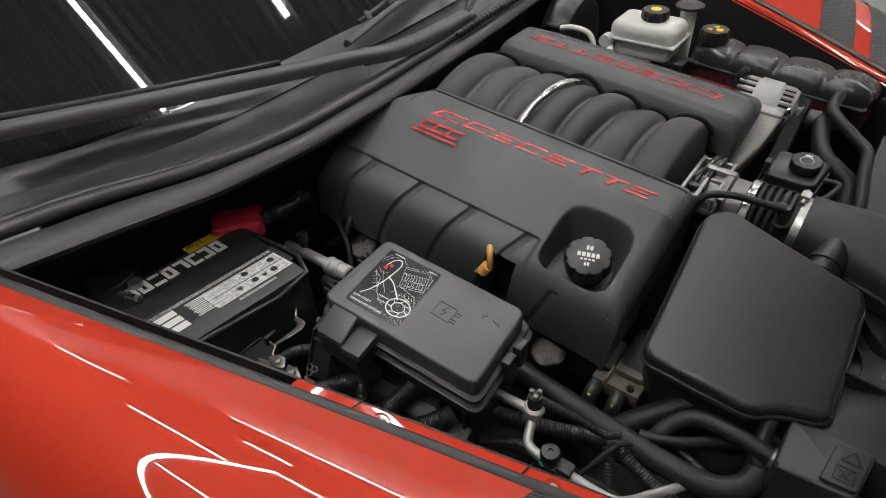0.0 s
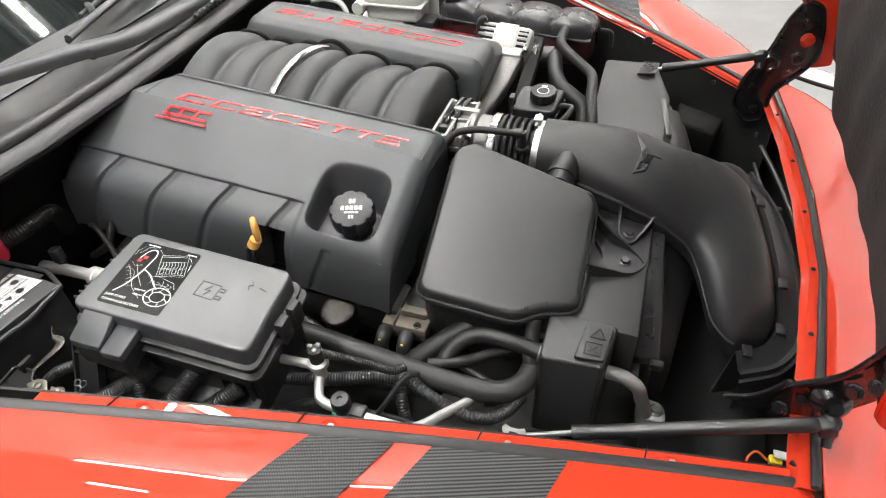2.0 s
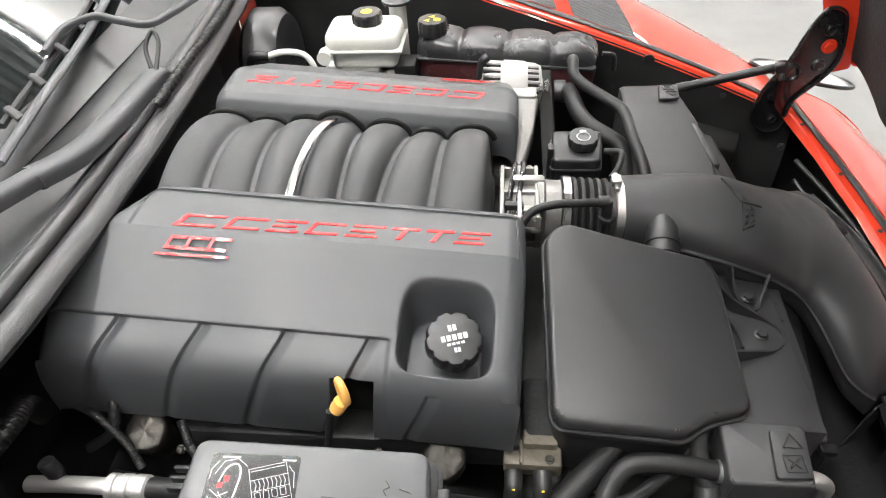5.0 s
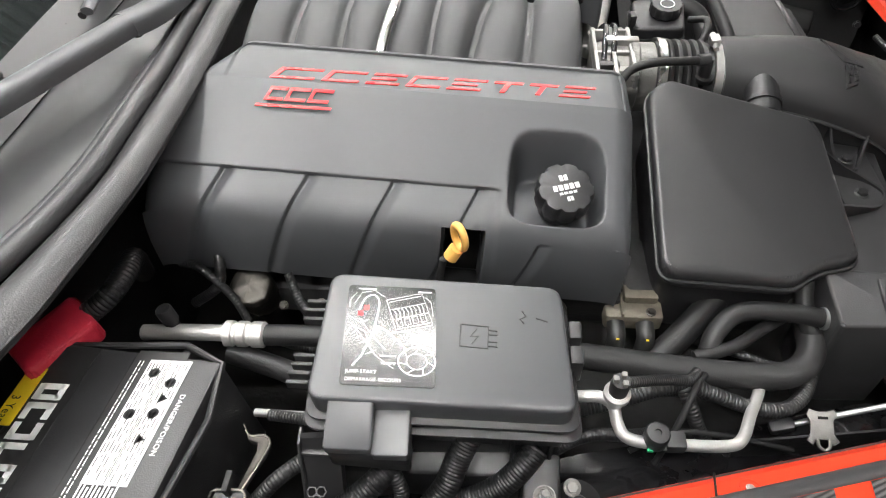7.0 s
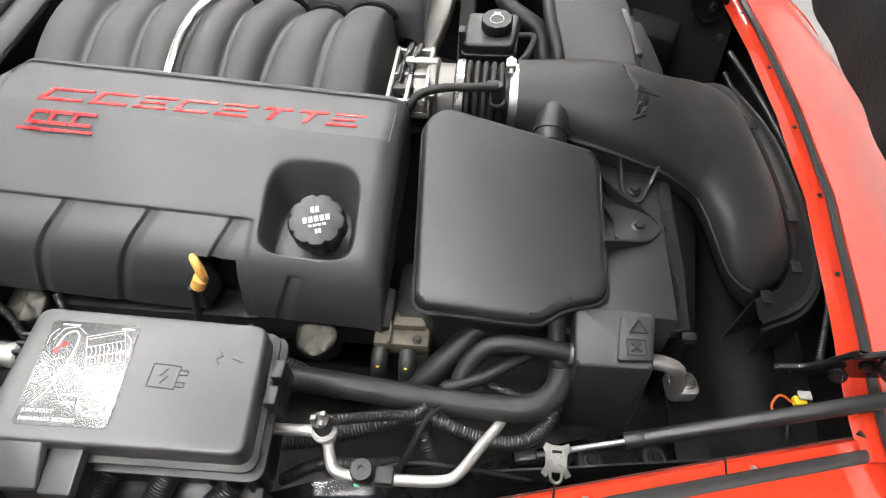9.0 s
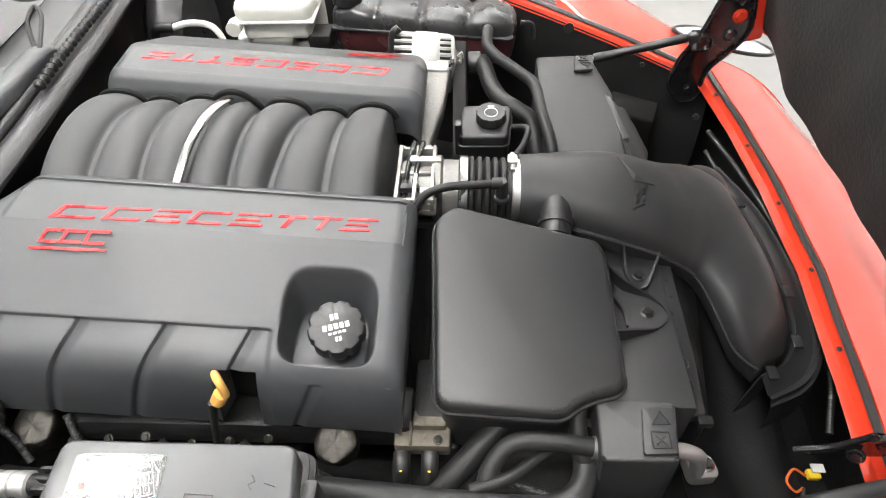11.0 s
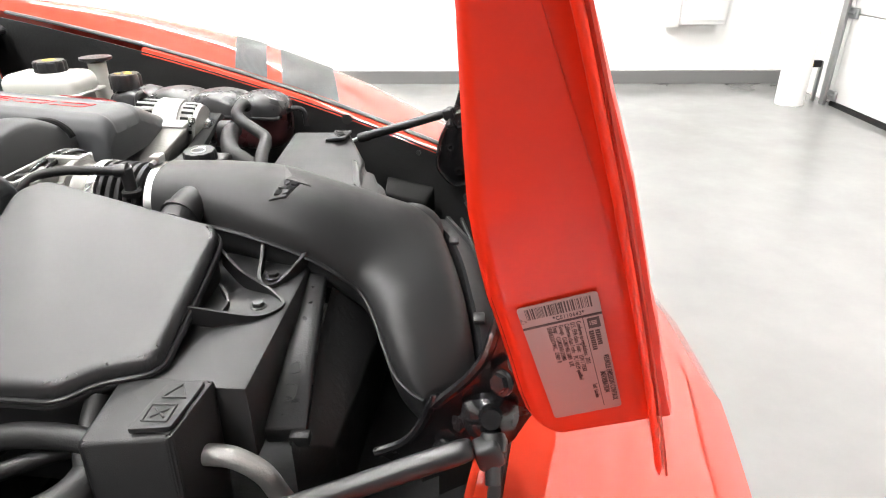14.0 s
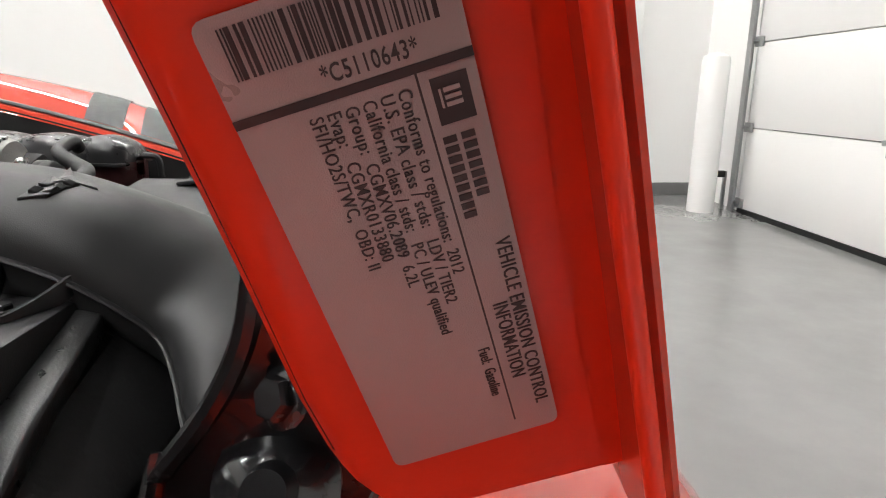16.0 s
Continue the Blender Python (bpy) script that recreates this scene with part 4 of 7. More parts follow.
def hood():
    t = thing("hood", "red car hood tilted open with a black lined underside", "hood")

    def liner(u, v):
        z = 0.80 + 1.15 * v
        xi = interp(FLANGE_IN, z)[0]
        y = hood_plane(xi, z)
        yy = y + (2 * YC - 2 * y) * u
        w = (yy - YC) / (YC - y)
        soft = 0.003 * math.sin(yy * 40 + 3 * math.sin(z * 7)) * (1 - abs(w))
        return Vector((xi + 0.004 + soft + 0.05 * (1 - w * w) + 0.05 * sstep(0.45, 0.95, w) * (1 - sstep(0.9, 1.2, z)), yy, z - 0.03 * (1 - w * w) * (1 - v)))
    part("liner", sheet(liner, 60, 60, 0.004), M_FELT, t, "black felt underside")

    def skin(u, v):
        z = 0.765 + 1.185 * v
        xs, ys = interp(SKIN_HEM, z)
        yy = ys + (2 * YC - 2 * ys) * u
        w = (yy - YC) / (YC - ys)
        d = min(yy - ys, 2 * YC - ys - yy)
        return Vector((xs + 0.003 - 0.12 * min(d, 0.06) + 0.09 * (1 - w * w) ** 2, yy, z + (0.012 * min(1.0, d / 0.056) - 0.03 * (1 - w * w) ** 2) * (1 - v)))
    part("outer_skin", sheet(skin, 60, 40, 0.0015), M_RED, t)

    for far in (False, True):
        def side(x, y, z):
            return Vector((x + (0.05 * (1 - sstep(0.9, 1.2, z)) if far else 0.0), 2 * YC - y if far else y, z))

        def flange(u, v):
            # the inner lower corner is rounded off
            x0 = 0.531 + 0.073 * v
            low = 0.7695 + 0.26 * (x0 - 0.531) + 0.030 * max(0.0, 1 - v / 0.26) ** 2.4
            z = low + (1.95 - low) * u ** 1.35
            xi, xf = interp(FLANGE_IN, z)[0], interp(FLANGE_FOLD, z)[0]
            x = xi + (xf - xi) * v
            # rolled inner rim
            roll = max(0.0, 1 - v / 0.09) ** 2
            return side(x, hood_plane(x, z) + 0.006 * roll, z)
        part("side_flange", sheet(flange, 150, 40, 0.003), M_REDIN, t)

        def band(u, v):
            z0 = 0.787 + 0.004 * v
            z = z0 + (1.95 - z0) * u ** 1.35
            xf, xg = interp(FLANGE_FOLD, z)[0], interp(FLANGE_GAP, z)[0]
            x = xf + (xg + 0.012 - xf) * v
            return side(x, hood_plane(x, z) + 0.0012 * sstep(0.0, 0.5, v) + 0.030 * sstep(0.75, 1.0, v), z)
        part("recessed_band", sheet(band, 120, 16, 0.002), M_REDIN, t)
        gp = []
        for k in range(40):
            z = 0.797 + 1.12 * (k / 39) ** 1.3
            x = interp(FLANGE_GAP, z)[0]
            gp.append(side(x, hood_plane(x, z) + 0.002, z))
        part("groove_seal", tube(gp, 0.0026, 8, 2), M_JET, t, "black seal in the fold")

        def hem(u, v):
            z = 0.765 + 1.185 * u ** 1.35
            xs, ys = interp(SKIN_HEM, z)
            a = -1.2 + 4.0 * v
            r = 0.0028 * (0.25 + 0.75 * sstep(0.0, 0.03, u))
            return side(xs - 0.0028 - r * math.cos(a) * 0.9, ys - r * math.sin(a) + 0.001, z)
        part("skin_hem", sheet(hem, 130, 12, 0.0), M_REDIN, t)
        pts = []
        for k in range(46):
            z = 0.86 + 1.06 * k / 45
            x = interp(FLANGE_IN, z)[0]
            pts.append(side(x + 0.002, hood_plane(x, z) + 0.006, z))
        part("edge_felt", tube(pts, 0.0035, 8, 2), M_FELT, t, "fuzzy black edge of the liner")


hood()

# ---- details on the engine ----


def slant(c, w, h, lean, m, material, parent, name="letter_shape", thick=0.0012, bars=((0, 1, 0.0, 0.22), (0, 1, 0.78, 1.0), (0.0, 0.16, 0.2, 0.8))):
    """One plain letter-like shape of slanted bars, standing in for a brand's lettering."""
    bm = bmesh.new()
    for a0, a1, b0, b1 in bars:
        q = [(c[0] + w * a0 + lean * h * b0, c[1] + h * b0, 0), (c[0] + w * a1 + lean * h * b0, c[1] + h * b0, 0), (c[0] + w * a1 + lean * h * b1, c[1] + h * b1, 0), (c[0] + w * a0 + lean * h * b1, c[1] + h * b1, 0)]
        add_prism(bm, [m @ Vector(p) for p in q], m.to_3x3() @ Vector((0, 0, thick)))
    bmesh.ops.recalc_face_normals(bm, faces=bm.faces)
    return part(name, bm, material, parent, smooth=False)


def cover_lettering(t, near):
    # the sunken band, then the smaller row under it on the slope
    m = pose(-0.212, -0.183, -0.0066, 0, 0, 1.6) if near else pose(-0.205, -0.168, -0.0066)
    x = 0.0
    for k, w in enumerate((0.062, 0.052, 0.047, 0.048, 0.048, 0.041, 0.041, 0.044)):
        kinds = (((0, 1, 0.0, 0.17), (0, 1, 0.83, 1.0), (0.0, 0.13, 0.18, 0.82)), ((0, 1, 0.8, 1.0), (0.42, 0.6, 0.0, 0.82)), ((0, 1, 0.0, 0.17), (0, 1, 0.83, 1.0), (0.05, 0.8, 0.42, 0.58)))
        slant((x, 0), w * 0.93, 0.024, 0.5, m, M_REDLET, t, bars=kinds[(0, 0, 2, 0, 2, 1, 1, 2)[k]])
        x += w + 0.0065
    s = Matrix.Translation(Vector((-0.215, -0.222, -0.0135))) @ Euler((radians(24.5), 0, radians(1.5))).to_matrix().to_4x4()
    x = 0.004
    for w in (0.026, 0.03, 0.03):
        slant((x, 0), w * 0.9, 0.020, 0.4, s, M_REDLET, t, "small_letter_shape")
        x += w
    slant((-0.006, -0.009), 0.098, 0.0035, 0.4, s, M_REDLET, t, "underline", bars=((0, 1, 0, 1),))


cover_lettering(COVER_NEAR, True)
cover_lettering(COVER_FAR, False)

CAPDIR = Vector((0.1, -0.28, 1)).normalized()


def oil_cap():
    p = Vector((-0.203, 0.708, 0.795))
    t = thing("oil_filler_cap", "black ribbed oil filler cap with white print", "cap", axis(p, CAPDIR))
    part("body", lathe([(0.027, -0.05), (0.027, -0.004), (0.0355, -0.002), (0.037, 0.004), (0.037, 0.022), (0.0345, 0.027), (0.030, 0.0285), (0.001, 0.0285)], I4, 96, 9, 0.09), M_PLASTIC, t, angle=35)
    m = pose(0, 0, 0.0288, 0, 0, -2)
    for y, w, h in ((0.013, 0.012, 0.008), (0.0, 0.036, 0.0075), (-0.0085, 0.024, 0.003), (-0.017, 0.009, 0.006)):
        bm = bmesh.new()
        n = max(2, int(w / 0.006))
        for k in range(n):
            add_box(bm, (-w / 2 + w * (k + 0.5) / n, y, 0.0), (w / n * 0.72, h, 0.0006), 0, m)
        part("print", bm, M_WHITE, t, smooth=False)


oil_cap()


def dipstick():
    t = thing("dipstick", "yellow plastic oil dipstick handle", "dipstick", pose(-0.337, 0.616, 0.80))
    bm = bmesh.new()
    dx, dy = -0.59, 0.80
    pts = [(0.008 + dx * 0.012 * math.sin(a), 0.004 + dy * 0.012 * math.sin(a), 0.014 - 0.018 * math.cos(a)) for a in [2 * math.pi * k / 16 for k in range(17)]]
    add_tube(bm, pts, 0.0048, 10, 3)
    add_tube(bm, [(-0.004, 0.0, -0.020), (0.004, 0.003, -0.006)], 0.0095, 12, 3)
    bmesh.ops.recalc_face_normals(bm, faces=bm.faces)
    part("handle", bm, M_YELLOW, t)
    part("tube", tube([(-0.013, 0.0, -0.024), (-0.03, -0.015, -0.12)], 0.005, 10, 3), M_DARK, t)


dipstick()


def throttle():
    t = thing("throttle_body", "cast aluminium throttle body with ribbed rubber bellows", "throttle body")
    m = axis((-0.115, 1.0, 0.778), (1, 0, -0.04))
    part("casting", lathe([(0.045, -0.03), (0.052, -0.02), (0.052, 0.02), (0.060, 0.024), (0.060, 0.034), (0.053, 0.038), (0.053, 0.062), (0.05, 0.064), (0.001, 0.064)], m, 40), M_CAST, t)
    for a in range(6):
        th = radians(20 + 60 * a)
        bm = bmesh.new()
        add_box(bm, (0.056 * math.cos(th), 0.056 * math.sin(th), 0.01), (0.014, 0.014, 0.05), 0.002, m)
        part("boss", bm, M_ALU, t)
    part("frame_floor", box((-0.116, 0.985, 0.806), (0.064, 0.13, 0.012), 0.003), M_CAST, t)
    for k in range(3):
        part("frame_bar", box((-0.144 + 0.027 * k, 0.985, 0.822), (0.006, 0.13, 0.024), 0.0015), M_ALU, t)
    for y in (0.925, 0.985, 1.045):
        part("frame_bar", box((-0.116, y, 0.821), (0.06, 0.006, 0.022), 0.0015), M_ALU, t)
    for x, y in ((-0.100, 1.052), (-0.092, 0.928), (-0.142, 1.05)):
        bolt("frame_bolt", (x, y, 0.823), (0, 0, 1), 0.006, t, M_CAST)
    prof = [(0.055, 0.062)]
    for k in range(5):
        z = 0.080 + 0.0125 * k
        prof += [(0.051, z - 0.0045), (0.0585, z), (0.0595, z + 0.003), (0.0585, z + 0.006), (0.051, z + 0.0075)]
    prof += [(0.056, 0.148), (0.056, 0.165), (0.05, 0.166)]
    part("bellows", lathe(prof, m, 40), M_RUBBER, t, "ribbed black rubber bellows")
    for z in (0.064, 0.146):
        bm = bmesh.new()
        add_lathe(bm, [(0.0565, z), (0.0605, z + 0.0005), (0.0605, z + 0.0125), (0.0565, z + 0.013)], m, 40)
        part("hose_clamp", bm, M_STEEL, t, "bright steel hose clamp")
    c = Vector((0.033, 1.005, 0.838))
    bm = box((0, 0, 0), (0.015, 0.02, 0.012), 0.002, Matrix.Translation(c))
    add_tube(bm, [c + Vector((0, -0.02, -0.003)), c + Vector((0, 0.016, 0.001))], 0.004, 10, 2)
    part("clamp_screw", bm, M_STEEL, t)

    v = thing("vent_hose", "thin black rubber vent hose with an elbow", "hose")
    part("hose", tube([(-0.118, 0.915, 0.815), (-0.098, 0.93, 0.836), (-0.065, 0.94, 0.842), (-0.03, 0.945, 0.841), (0.005, 0.952, 0.838)], 0.0065, 12), M_RUBBER, v)
    bm = tube([(0.0, 0.952, 0.838), (0.016, 0.954, 0.838)], 0.009, 14, 3)
    add_tube(bm, [(0.014, 0.954, 0.841), (0.016, 0.953, 0.80)], 0.0085, 14, 3)
    bmesh.ops.recalc_face_normals(bm, faces=bm.faces)
    part("elbow", bm, M_PLASTIC, v)
    part("ferrule", lathe([(0.011, 0), (0.013, 0.003), (0.013, 0.008), (0.011, 0.01)], axis((0.016, 0.953, 0.802), (0, 0, 1)), 18), M_RUBBER, v)

    p = thing("fuel_lines", "pair of dark metal fuel lines at the front of the intake", "pipe")
    for dx in (0.0, 0.014):
        part("line", tube([(-0.128 + dx, 1.09, 0.80), (-0.124 + dx, 1.05, 0.835), (-0.130 + dx, 0.99, 0.832), (-0.135 + dx, 0.945, 0.815)], 0.0045, 10), M_GLOSSBLACK, p)
    part("clip", box((-0.125, 0.955, 0.826), (0.03, 0.012, 0.012), 0.003), M_PLASTIC, p)


throttle()


def power_steering():
    t = thing("steering_reservoir", "black power steering fluid reservoir with a printed cap", "reservoir")
    part("tank", prism(rounded([(-0.055, 1.16, 0.765), (0.035, 1.16, 0.765), (0.045, 1.25, 0.772), (-0.05, 1.25, 0.772)], 0.012), (0, 0, -0.07), 0.006, 3), M_PLASTIC, t)
    part("side_rib", box((-0.056, 1.18, 0.748), (0.012, 0.02, 0.07), 0.003), M_PLASTIC, t)
    part("rim", prism(rounded([(-0.058, 1.157, 0.745), (0.038, 1.157, 0.745), (0.048, 1.253, 0.752), (-0.053, 1.253, 0.752)], 0.012), (0, 0, -0.006), 0.002), M_PLASTIC, t)
    m = axis((0.004, 1.206, 0.768), (0.0, -0.08, 1))
    cap = part("cap", lathe([(0.024, 0), (0.028, 0.004), (0.028, 0.018), (0.026, 0.021), (0.001, 0.0215)], m, 60, 10, 0.06), M_PLASTIC, t, angle=35)
    bm = bmesh.new()
    add_tube(bm, [m @ Vector((0.012 * math.cos(a), 0.012 * math.sin(a) - 0.003, 0.022)) for a in [2 * math.pi * k / 12 for k in range(13)]], 0.0009, 6, 2)
    add_box(bm, (0, 0.014, 0.0218), (0.012, 0.004, 0.0006), 0, m)
    part("print", bm, M_WHITE, cap, smooth=False)
    part("hose", tube([(0.045, 1.19, 0.765), (0.07, 1.17, 0.775), (0.06, 1.13, 0.77), (0.045, 1.10, 0.77)], 0.006, 10), M_RUBBER, t)


power_steering()


def alternator():
    t = thing("alternator", "cast aluminium alternator with finned cooling slots", "alternator")
    m = axis((-0.125, 1.41, 0.765), (1, 0.05, -0.1))
    cast = mat("sand_cast_aluminium", (0.36, 0.355, 0.34), 0.5, metal=0.6, grain=0.5, grain_size=260, vary=0.2, vary_size=30)
    part("body", lathe([(0.04, -0.070), (0.054, -0.066), (0.061, -0.055), (0.061, 0.040), (0.056, 0.052), (0.03, 0.058), (0.001, 0.058)], m, 40), cast, t)

    def drum(x, a, r):
        return Vector((x, 1.41 + 0.05 * (x + 0.125) - r * math.cos(a), 0.765 - 0.1 * (x + 0.125) + r * math.sin(a)))
    # no openings are cut: black rods give the dark of the slots
    for x0, x1, angles in ((-0.187, -0.152, (0.35, 0.62, 0.89, 1.16, 1.43)), (-0.096, -0.074, (0.30, 0.52, 0.74, 0.96, 1.18, 1.40))):
        for a in angles:
            part("slot_shade", tube([drum(x0, a, 0.0600), drum(x1, a, 0.0600)], 0.0034, 8, 2), M_JET, t, "black rod for the shade in a cooling slot")
            part("fin", tube([drum(x0, a + 0.12, 0.0608), drum(x1, a + 0.12, 0.0608)], 0.0030, 8, 2), cast, t)
    part("top_plate", sheet(lambda u, v: drum(-0.146 + 0.045 * u, 0.25 + 1.5 * v, 0.0665), 8, 16, 0.004), cast, t)
    part("lug", prism(rounded([(-0.150, 1.362, 0.808), (-0.078, 1.365, 0.800), (-0.078, 1.335, 0.795), (-0.150, 1.335, 0.800)], 0.006), (0, 0, -0.018), 0.003), cast, t)
    part("pulley", lathe([(0.03, 0.045), (0.032, 0.05), (0.028, 0.055), (0.032, 0.06), (0.028, 0.065), (0.032, 0.07), (0.02, 0.075)], m, 28), M_STEEL, t)
    part("bracket", prism(rounded([(-0.160, 1.345, 0.798), (-0.074, 1.348, 0.793), (-0.086, 1.25, 0.768), (-0.112, 1.14, 0.742), (-0.165, 1.14, 0.742)], 0.008), (0, 0, -0.03), 0.005), M_CAST, t, "cast bracket down to the engine")
    part("belt", prism([(-0.072, 1.45, 0.795), (-0.046, 1.45, 0.792), (-0.040, 1.12, 0.70), (-0.066, 1.12, 0.703)], (0.004, 0.003, -0.006)), M_JET, t, "black drive belt", smooth=False)
    part("tensioner", lathe([(0.022, 0), (0.024, 0.003), (0.024, 0.024), (0.020, 0.027), (0.001, 0.027)], axis((-0.04, 1.415, 0.762), (1, 0, 0)), 28), M_STRUT, t)
    bolt("nut", (-0.075, 1.362, 0.80), (1, 0, 0), 0.008, t)
    part("plug", tube([(-0.195, 1.41, 0.80), (-0.19, 1.405, 0.835), (-0.178, 1.41, 0.845)], 0.009, 12), M_PLASTIC, t, "black ribbed plug")


alternator()


def coolant_tank():
    t = thing("coolant_tank", "smoky plastic coolant tank with pink fluid and four humps", "tank")
    a, b = Vector((-0.335, 1.60, 0.80)), Vector((0.055, 1.555, 0.792))
    d = (b - a).normalized()
    sd = Vector((-d.y, d.x, 0)).normalized()

    def shell(low):
        def f(u, v):
            th = math.pi * v
            cs, sn = math.cos(th), math.sin(th)
            e = 2 / 3.2
            end = (1 - abs(2 * u - 1) ** 9) ** 0.35
            groove = sum(math.exp(-((u - k / 4) / 0.018) ** 2) for k in (1, 2, 3)) * (0.0 if low else 1.0)
            wide = 0.056 * (0.25 + 0.75 * end) * (1 - 0.05 * groove)
            high = (0.040 + 0.006 * math.sin(u * math.pi * 4) ** 2) * (1 - 0.16 * groove) * (0.2 + 0.8 * end) if not low else -0.085 * (0.3 + 0.7 * end)
            return a + (b - a) * (-0.03 + 1.06 * u) + sd * (wide * abs(cs) ** e * (1 if cs > 0 else -1)) + Vector((0, 0, -0.022 + high * sn ** e))
        return f
    part("upper", sheet(shell(False), 96, 28), M_COOLANT, t, "smoky upper shell with shallow grooves", angle=60)
    part("lower", sheet(shell(True), 60, 24), M_PINK, t, "pink coolant seen through the wall", angle=60)
    rim = [a + (b - a) * s + sd * w + Vector((0, 0, -0.022)) for s, w in ((-0.02, -0.055), (0.0, -0.061), (1.0, -0.061), (1.02, -0.055), (1.02, 0.055), (1.0, 0.061), (0.0, 0.061), (-0.02, 0.055))]
    part("seam", prism(rim, (0, 0, -0.006), 0.0015), M_COOLANT, t)
    m = axis((-0.31, 1.585, 0.815), (0, 0, 1))
    cap = part("cap", lathe([(0.026, 0), (0.034, 0.003), (0.034, 0.03), (0.031, 0.035), (0.001, 0.036)], m, 60, 8, 0.08), M_PLASTIC, t, angle=35)
    bm = bmesh.new()
    for k, (x, y) in enumerate(((-0.012, 0.006), (0.010, 0.010), (0.0, -0.01))):
        add_lathe(bm, [(0.009, 0.0362), (0.009, 0.0368), (0.001, 0.0368)], m @ Matrix.Translation((x, y, 0)), 3 if k else 12)
    part("print", bm, M_YLABEL, cap, "yellow warning print", smooth=False)
    part("outlet_hose", tube([(0.000, 1.475, 0.800), (0.001, 1.455, 0.812), (0.000, 1.415, 0.802), (0.018, 1.385, 0.795), (0.062, 1.340, 0.786), (0.090, 1.305, 0.780), (0.100, 1.240, 0.766), (0.115, 1.165, 0.742), (0.120, 1.12, 0.70)], 0.0115, 14, 6), M_RUBBER, t, "black rubber hose")
    part("bracket", tube([(0.075, 1.55, 0.78), (0.10, 1.55, 0.775), (0.105, 1.55, 0.74)], 0.006, 8), M_PLASTIC, t)


coolant_tank()


def brake_reservoir():
    t = thing("brake_reservoir", "milky white brake fluid reservoir with a black cap", "reservoir")
    part("tank", box((-0.46, 1.545, 0.835), (0.17, 0.11, 0.055), 0.024, I4, 5), M_RESERVOIR, t)
    part("seam", box((-0.46, 1.545, 0.818), (0.18, 0.12, 0.006), 0.003), M_RESERVOIR, t)
    part("lower", box((-0.46, 1.545, 0.795), (0.15, 0.09, 0.05), 0.014, I4, 4), M_RESERVOIR, t)
    part("port", tube([(-0.545, 1.50, 0.81), (-0.545, 1.475, 0.81)], 0.016, 16, 3), M_RESERVOIR, t)
    m = axis((-0.45, 1.545, 0.862), (0, 0, 1))
    cap = part("cap", lathe([(0.03, 0), (0.034, 0.003), (0.034, 0.02), (0.031, 0.024), (0.001, 0.0245)], m, 60, 10, 0.07), M_PLASTIC, t, angle=35)
    part("print", lathe([(0.013, 0.0246), (0.013, 0.0252), (0.001, 0.0252)], m, 16), M_YLABEL, cap, "yellow warning print")
    c = thing("master_cylinder", "aluminium brake master cylinder below the white tank", "cylinder")
    part("body", tube([(-0.56, 1.545, 0.745), (-0.36, 1.545, 0.735)], 0.03, 20, 3), M_ALU, c)
    part("flange", box((-0.47, 1.50, 0.762), (0.09, 0.03, 0.03), 0.004), M_ALU, c)
    part("port_block", box((-0.37, 1.53, 0.76), (0.05, 0.06, 0.04), 0.006), M_DARK, c)
    g = thing("brake_booster", "round gloss black brake booster on the firewall", "brake booster")
    part("drum", lathe([(0.10, 0), (0.125, 0.02), (0.125, 0.07), (0.11, 0.09), (0.05, 0.10), (0.001, 0.10)], axis((-0.74, 1.56, 0.76), (1, 0, 0)), 40), M_TRAY, g)
    v = thing("vacuum_hose", "white braided vacuum hose with a black elbow", "hose")
    part("hose", tube([(-0.66, 1.44, 0.835), (-0.62, 1.45, 0.84), (-0.575, 1.45, 0.83), (-0.555, 1.44, 0.79), (-0.555, 1.42, 0.76)], 0.0068, 12), M_RESERVOIR, v)
    part("elbow", tube([(-0.655, 1.44, 0.836), (-0.69, 1.435, 0.835), (-0.70, 1.43, 0.80)], 0.010, 12), M_RUBBER, v)
    w = thing("washer_filler", "black washer fluid filler cap with white print", "cap")
    part("cap", lathe([(0.02, 0), (0.035, 0.004), (0.035, 0.01), (0.001, 0.014)], axis((-0.395, 1.63, 0.87), (0, 0, 1)), 24), M_PLASTIC, w)
    part("neck", tube([(-0.395, 1.63, 0.868), (-0.395, 1.63, 0.70)], 0.02, 14, 2), M_RESERVOIR, w)


brake_reservoir()


# ---- hoses and looms at the near side of the engine ----
def hose(name, label, pts, r, material=None, ribs=0.0, category="hose", rib_depth=0.0018):
    t = thing(name, label, category)
    part("tube", tube(pts, r, 16 if r > 0.012 else 12, 8, ribs, rib_depth), material or M_HOSE, t, angle=60)
    return t


hose("radiator_hose", "thick grey rubber radiator hose along the engine", [(-0.30, 0.555, 0.685), (-0.234, 0.549, 0.680), (-0.15, 0.546, 0.672), (-0.065, 0.542, 0.664), (0.03, 0.538, 0.660), (0.085, 0.543, 0.660), (0.117, 0.572, 0.662), (0.122, 0.62, 0.665), (0.118, 0.68, 0.66)], 0.017)
part("hose_clamp", tube([(-0.278, 0.5525, 0.6835), (-0.268, 0.5515, 0.6828)], 0.0185, 20, 2), M_CAST, bpy.data.objects["radiator_hose"], "steel hose clamp")
part("hose_clamp", tube([(0.1215, 0.640, 0.664), (0.1205, 0.652, 0.6635)], 0.0185, 20, 2), M_CAST, bpy.data.objects["radiator_hose"], "steel hose clamp")
hose("heater_hose", "black rubber hose curving out of the radiator cover", [(0.14, 0.606, 0.690), (0.085, 0.612, 0.694), (0.03, 0.612, 0.690), (0.0, 0.590, 0.676), (-0.012, 0.565, 0.655), (-0.02, 0.56, 0.60)], 0.0125)
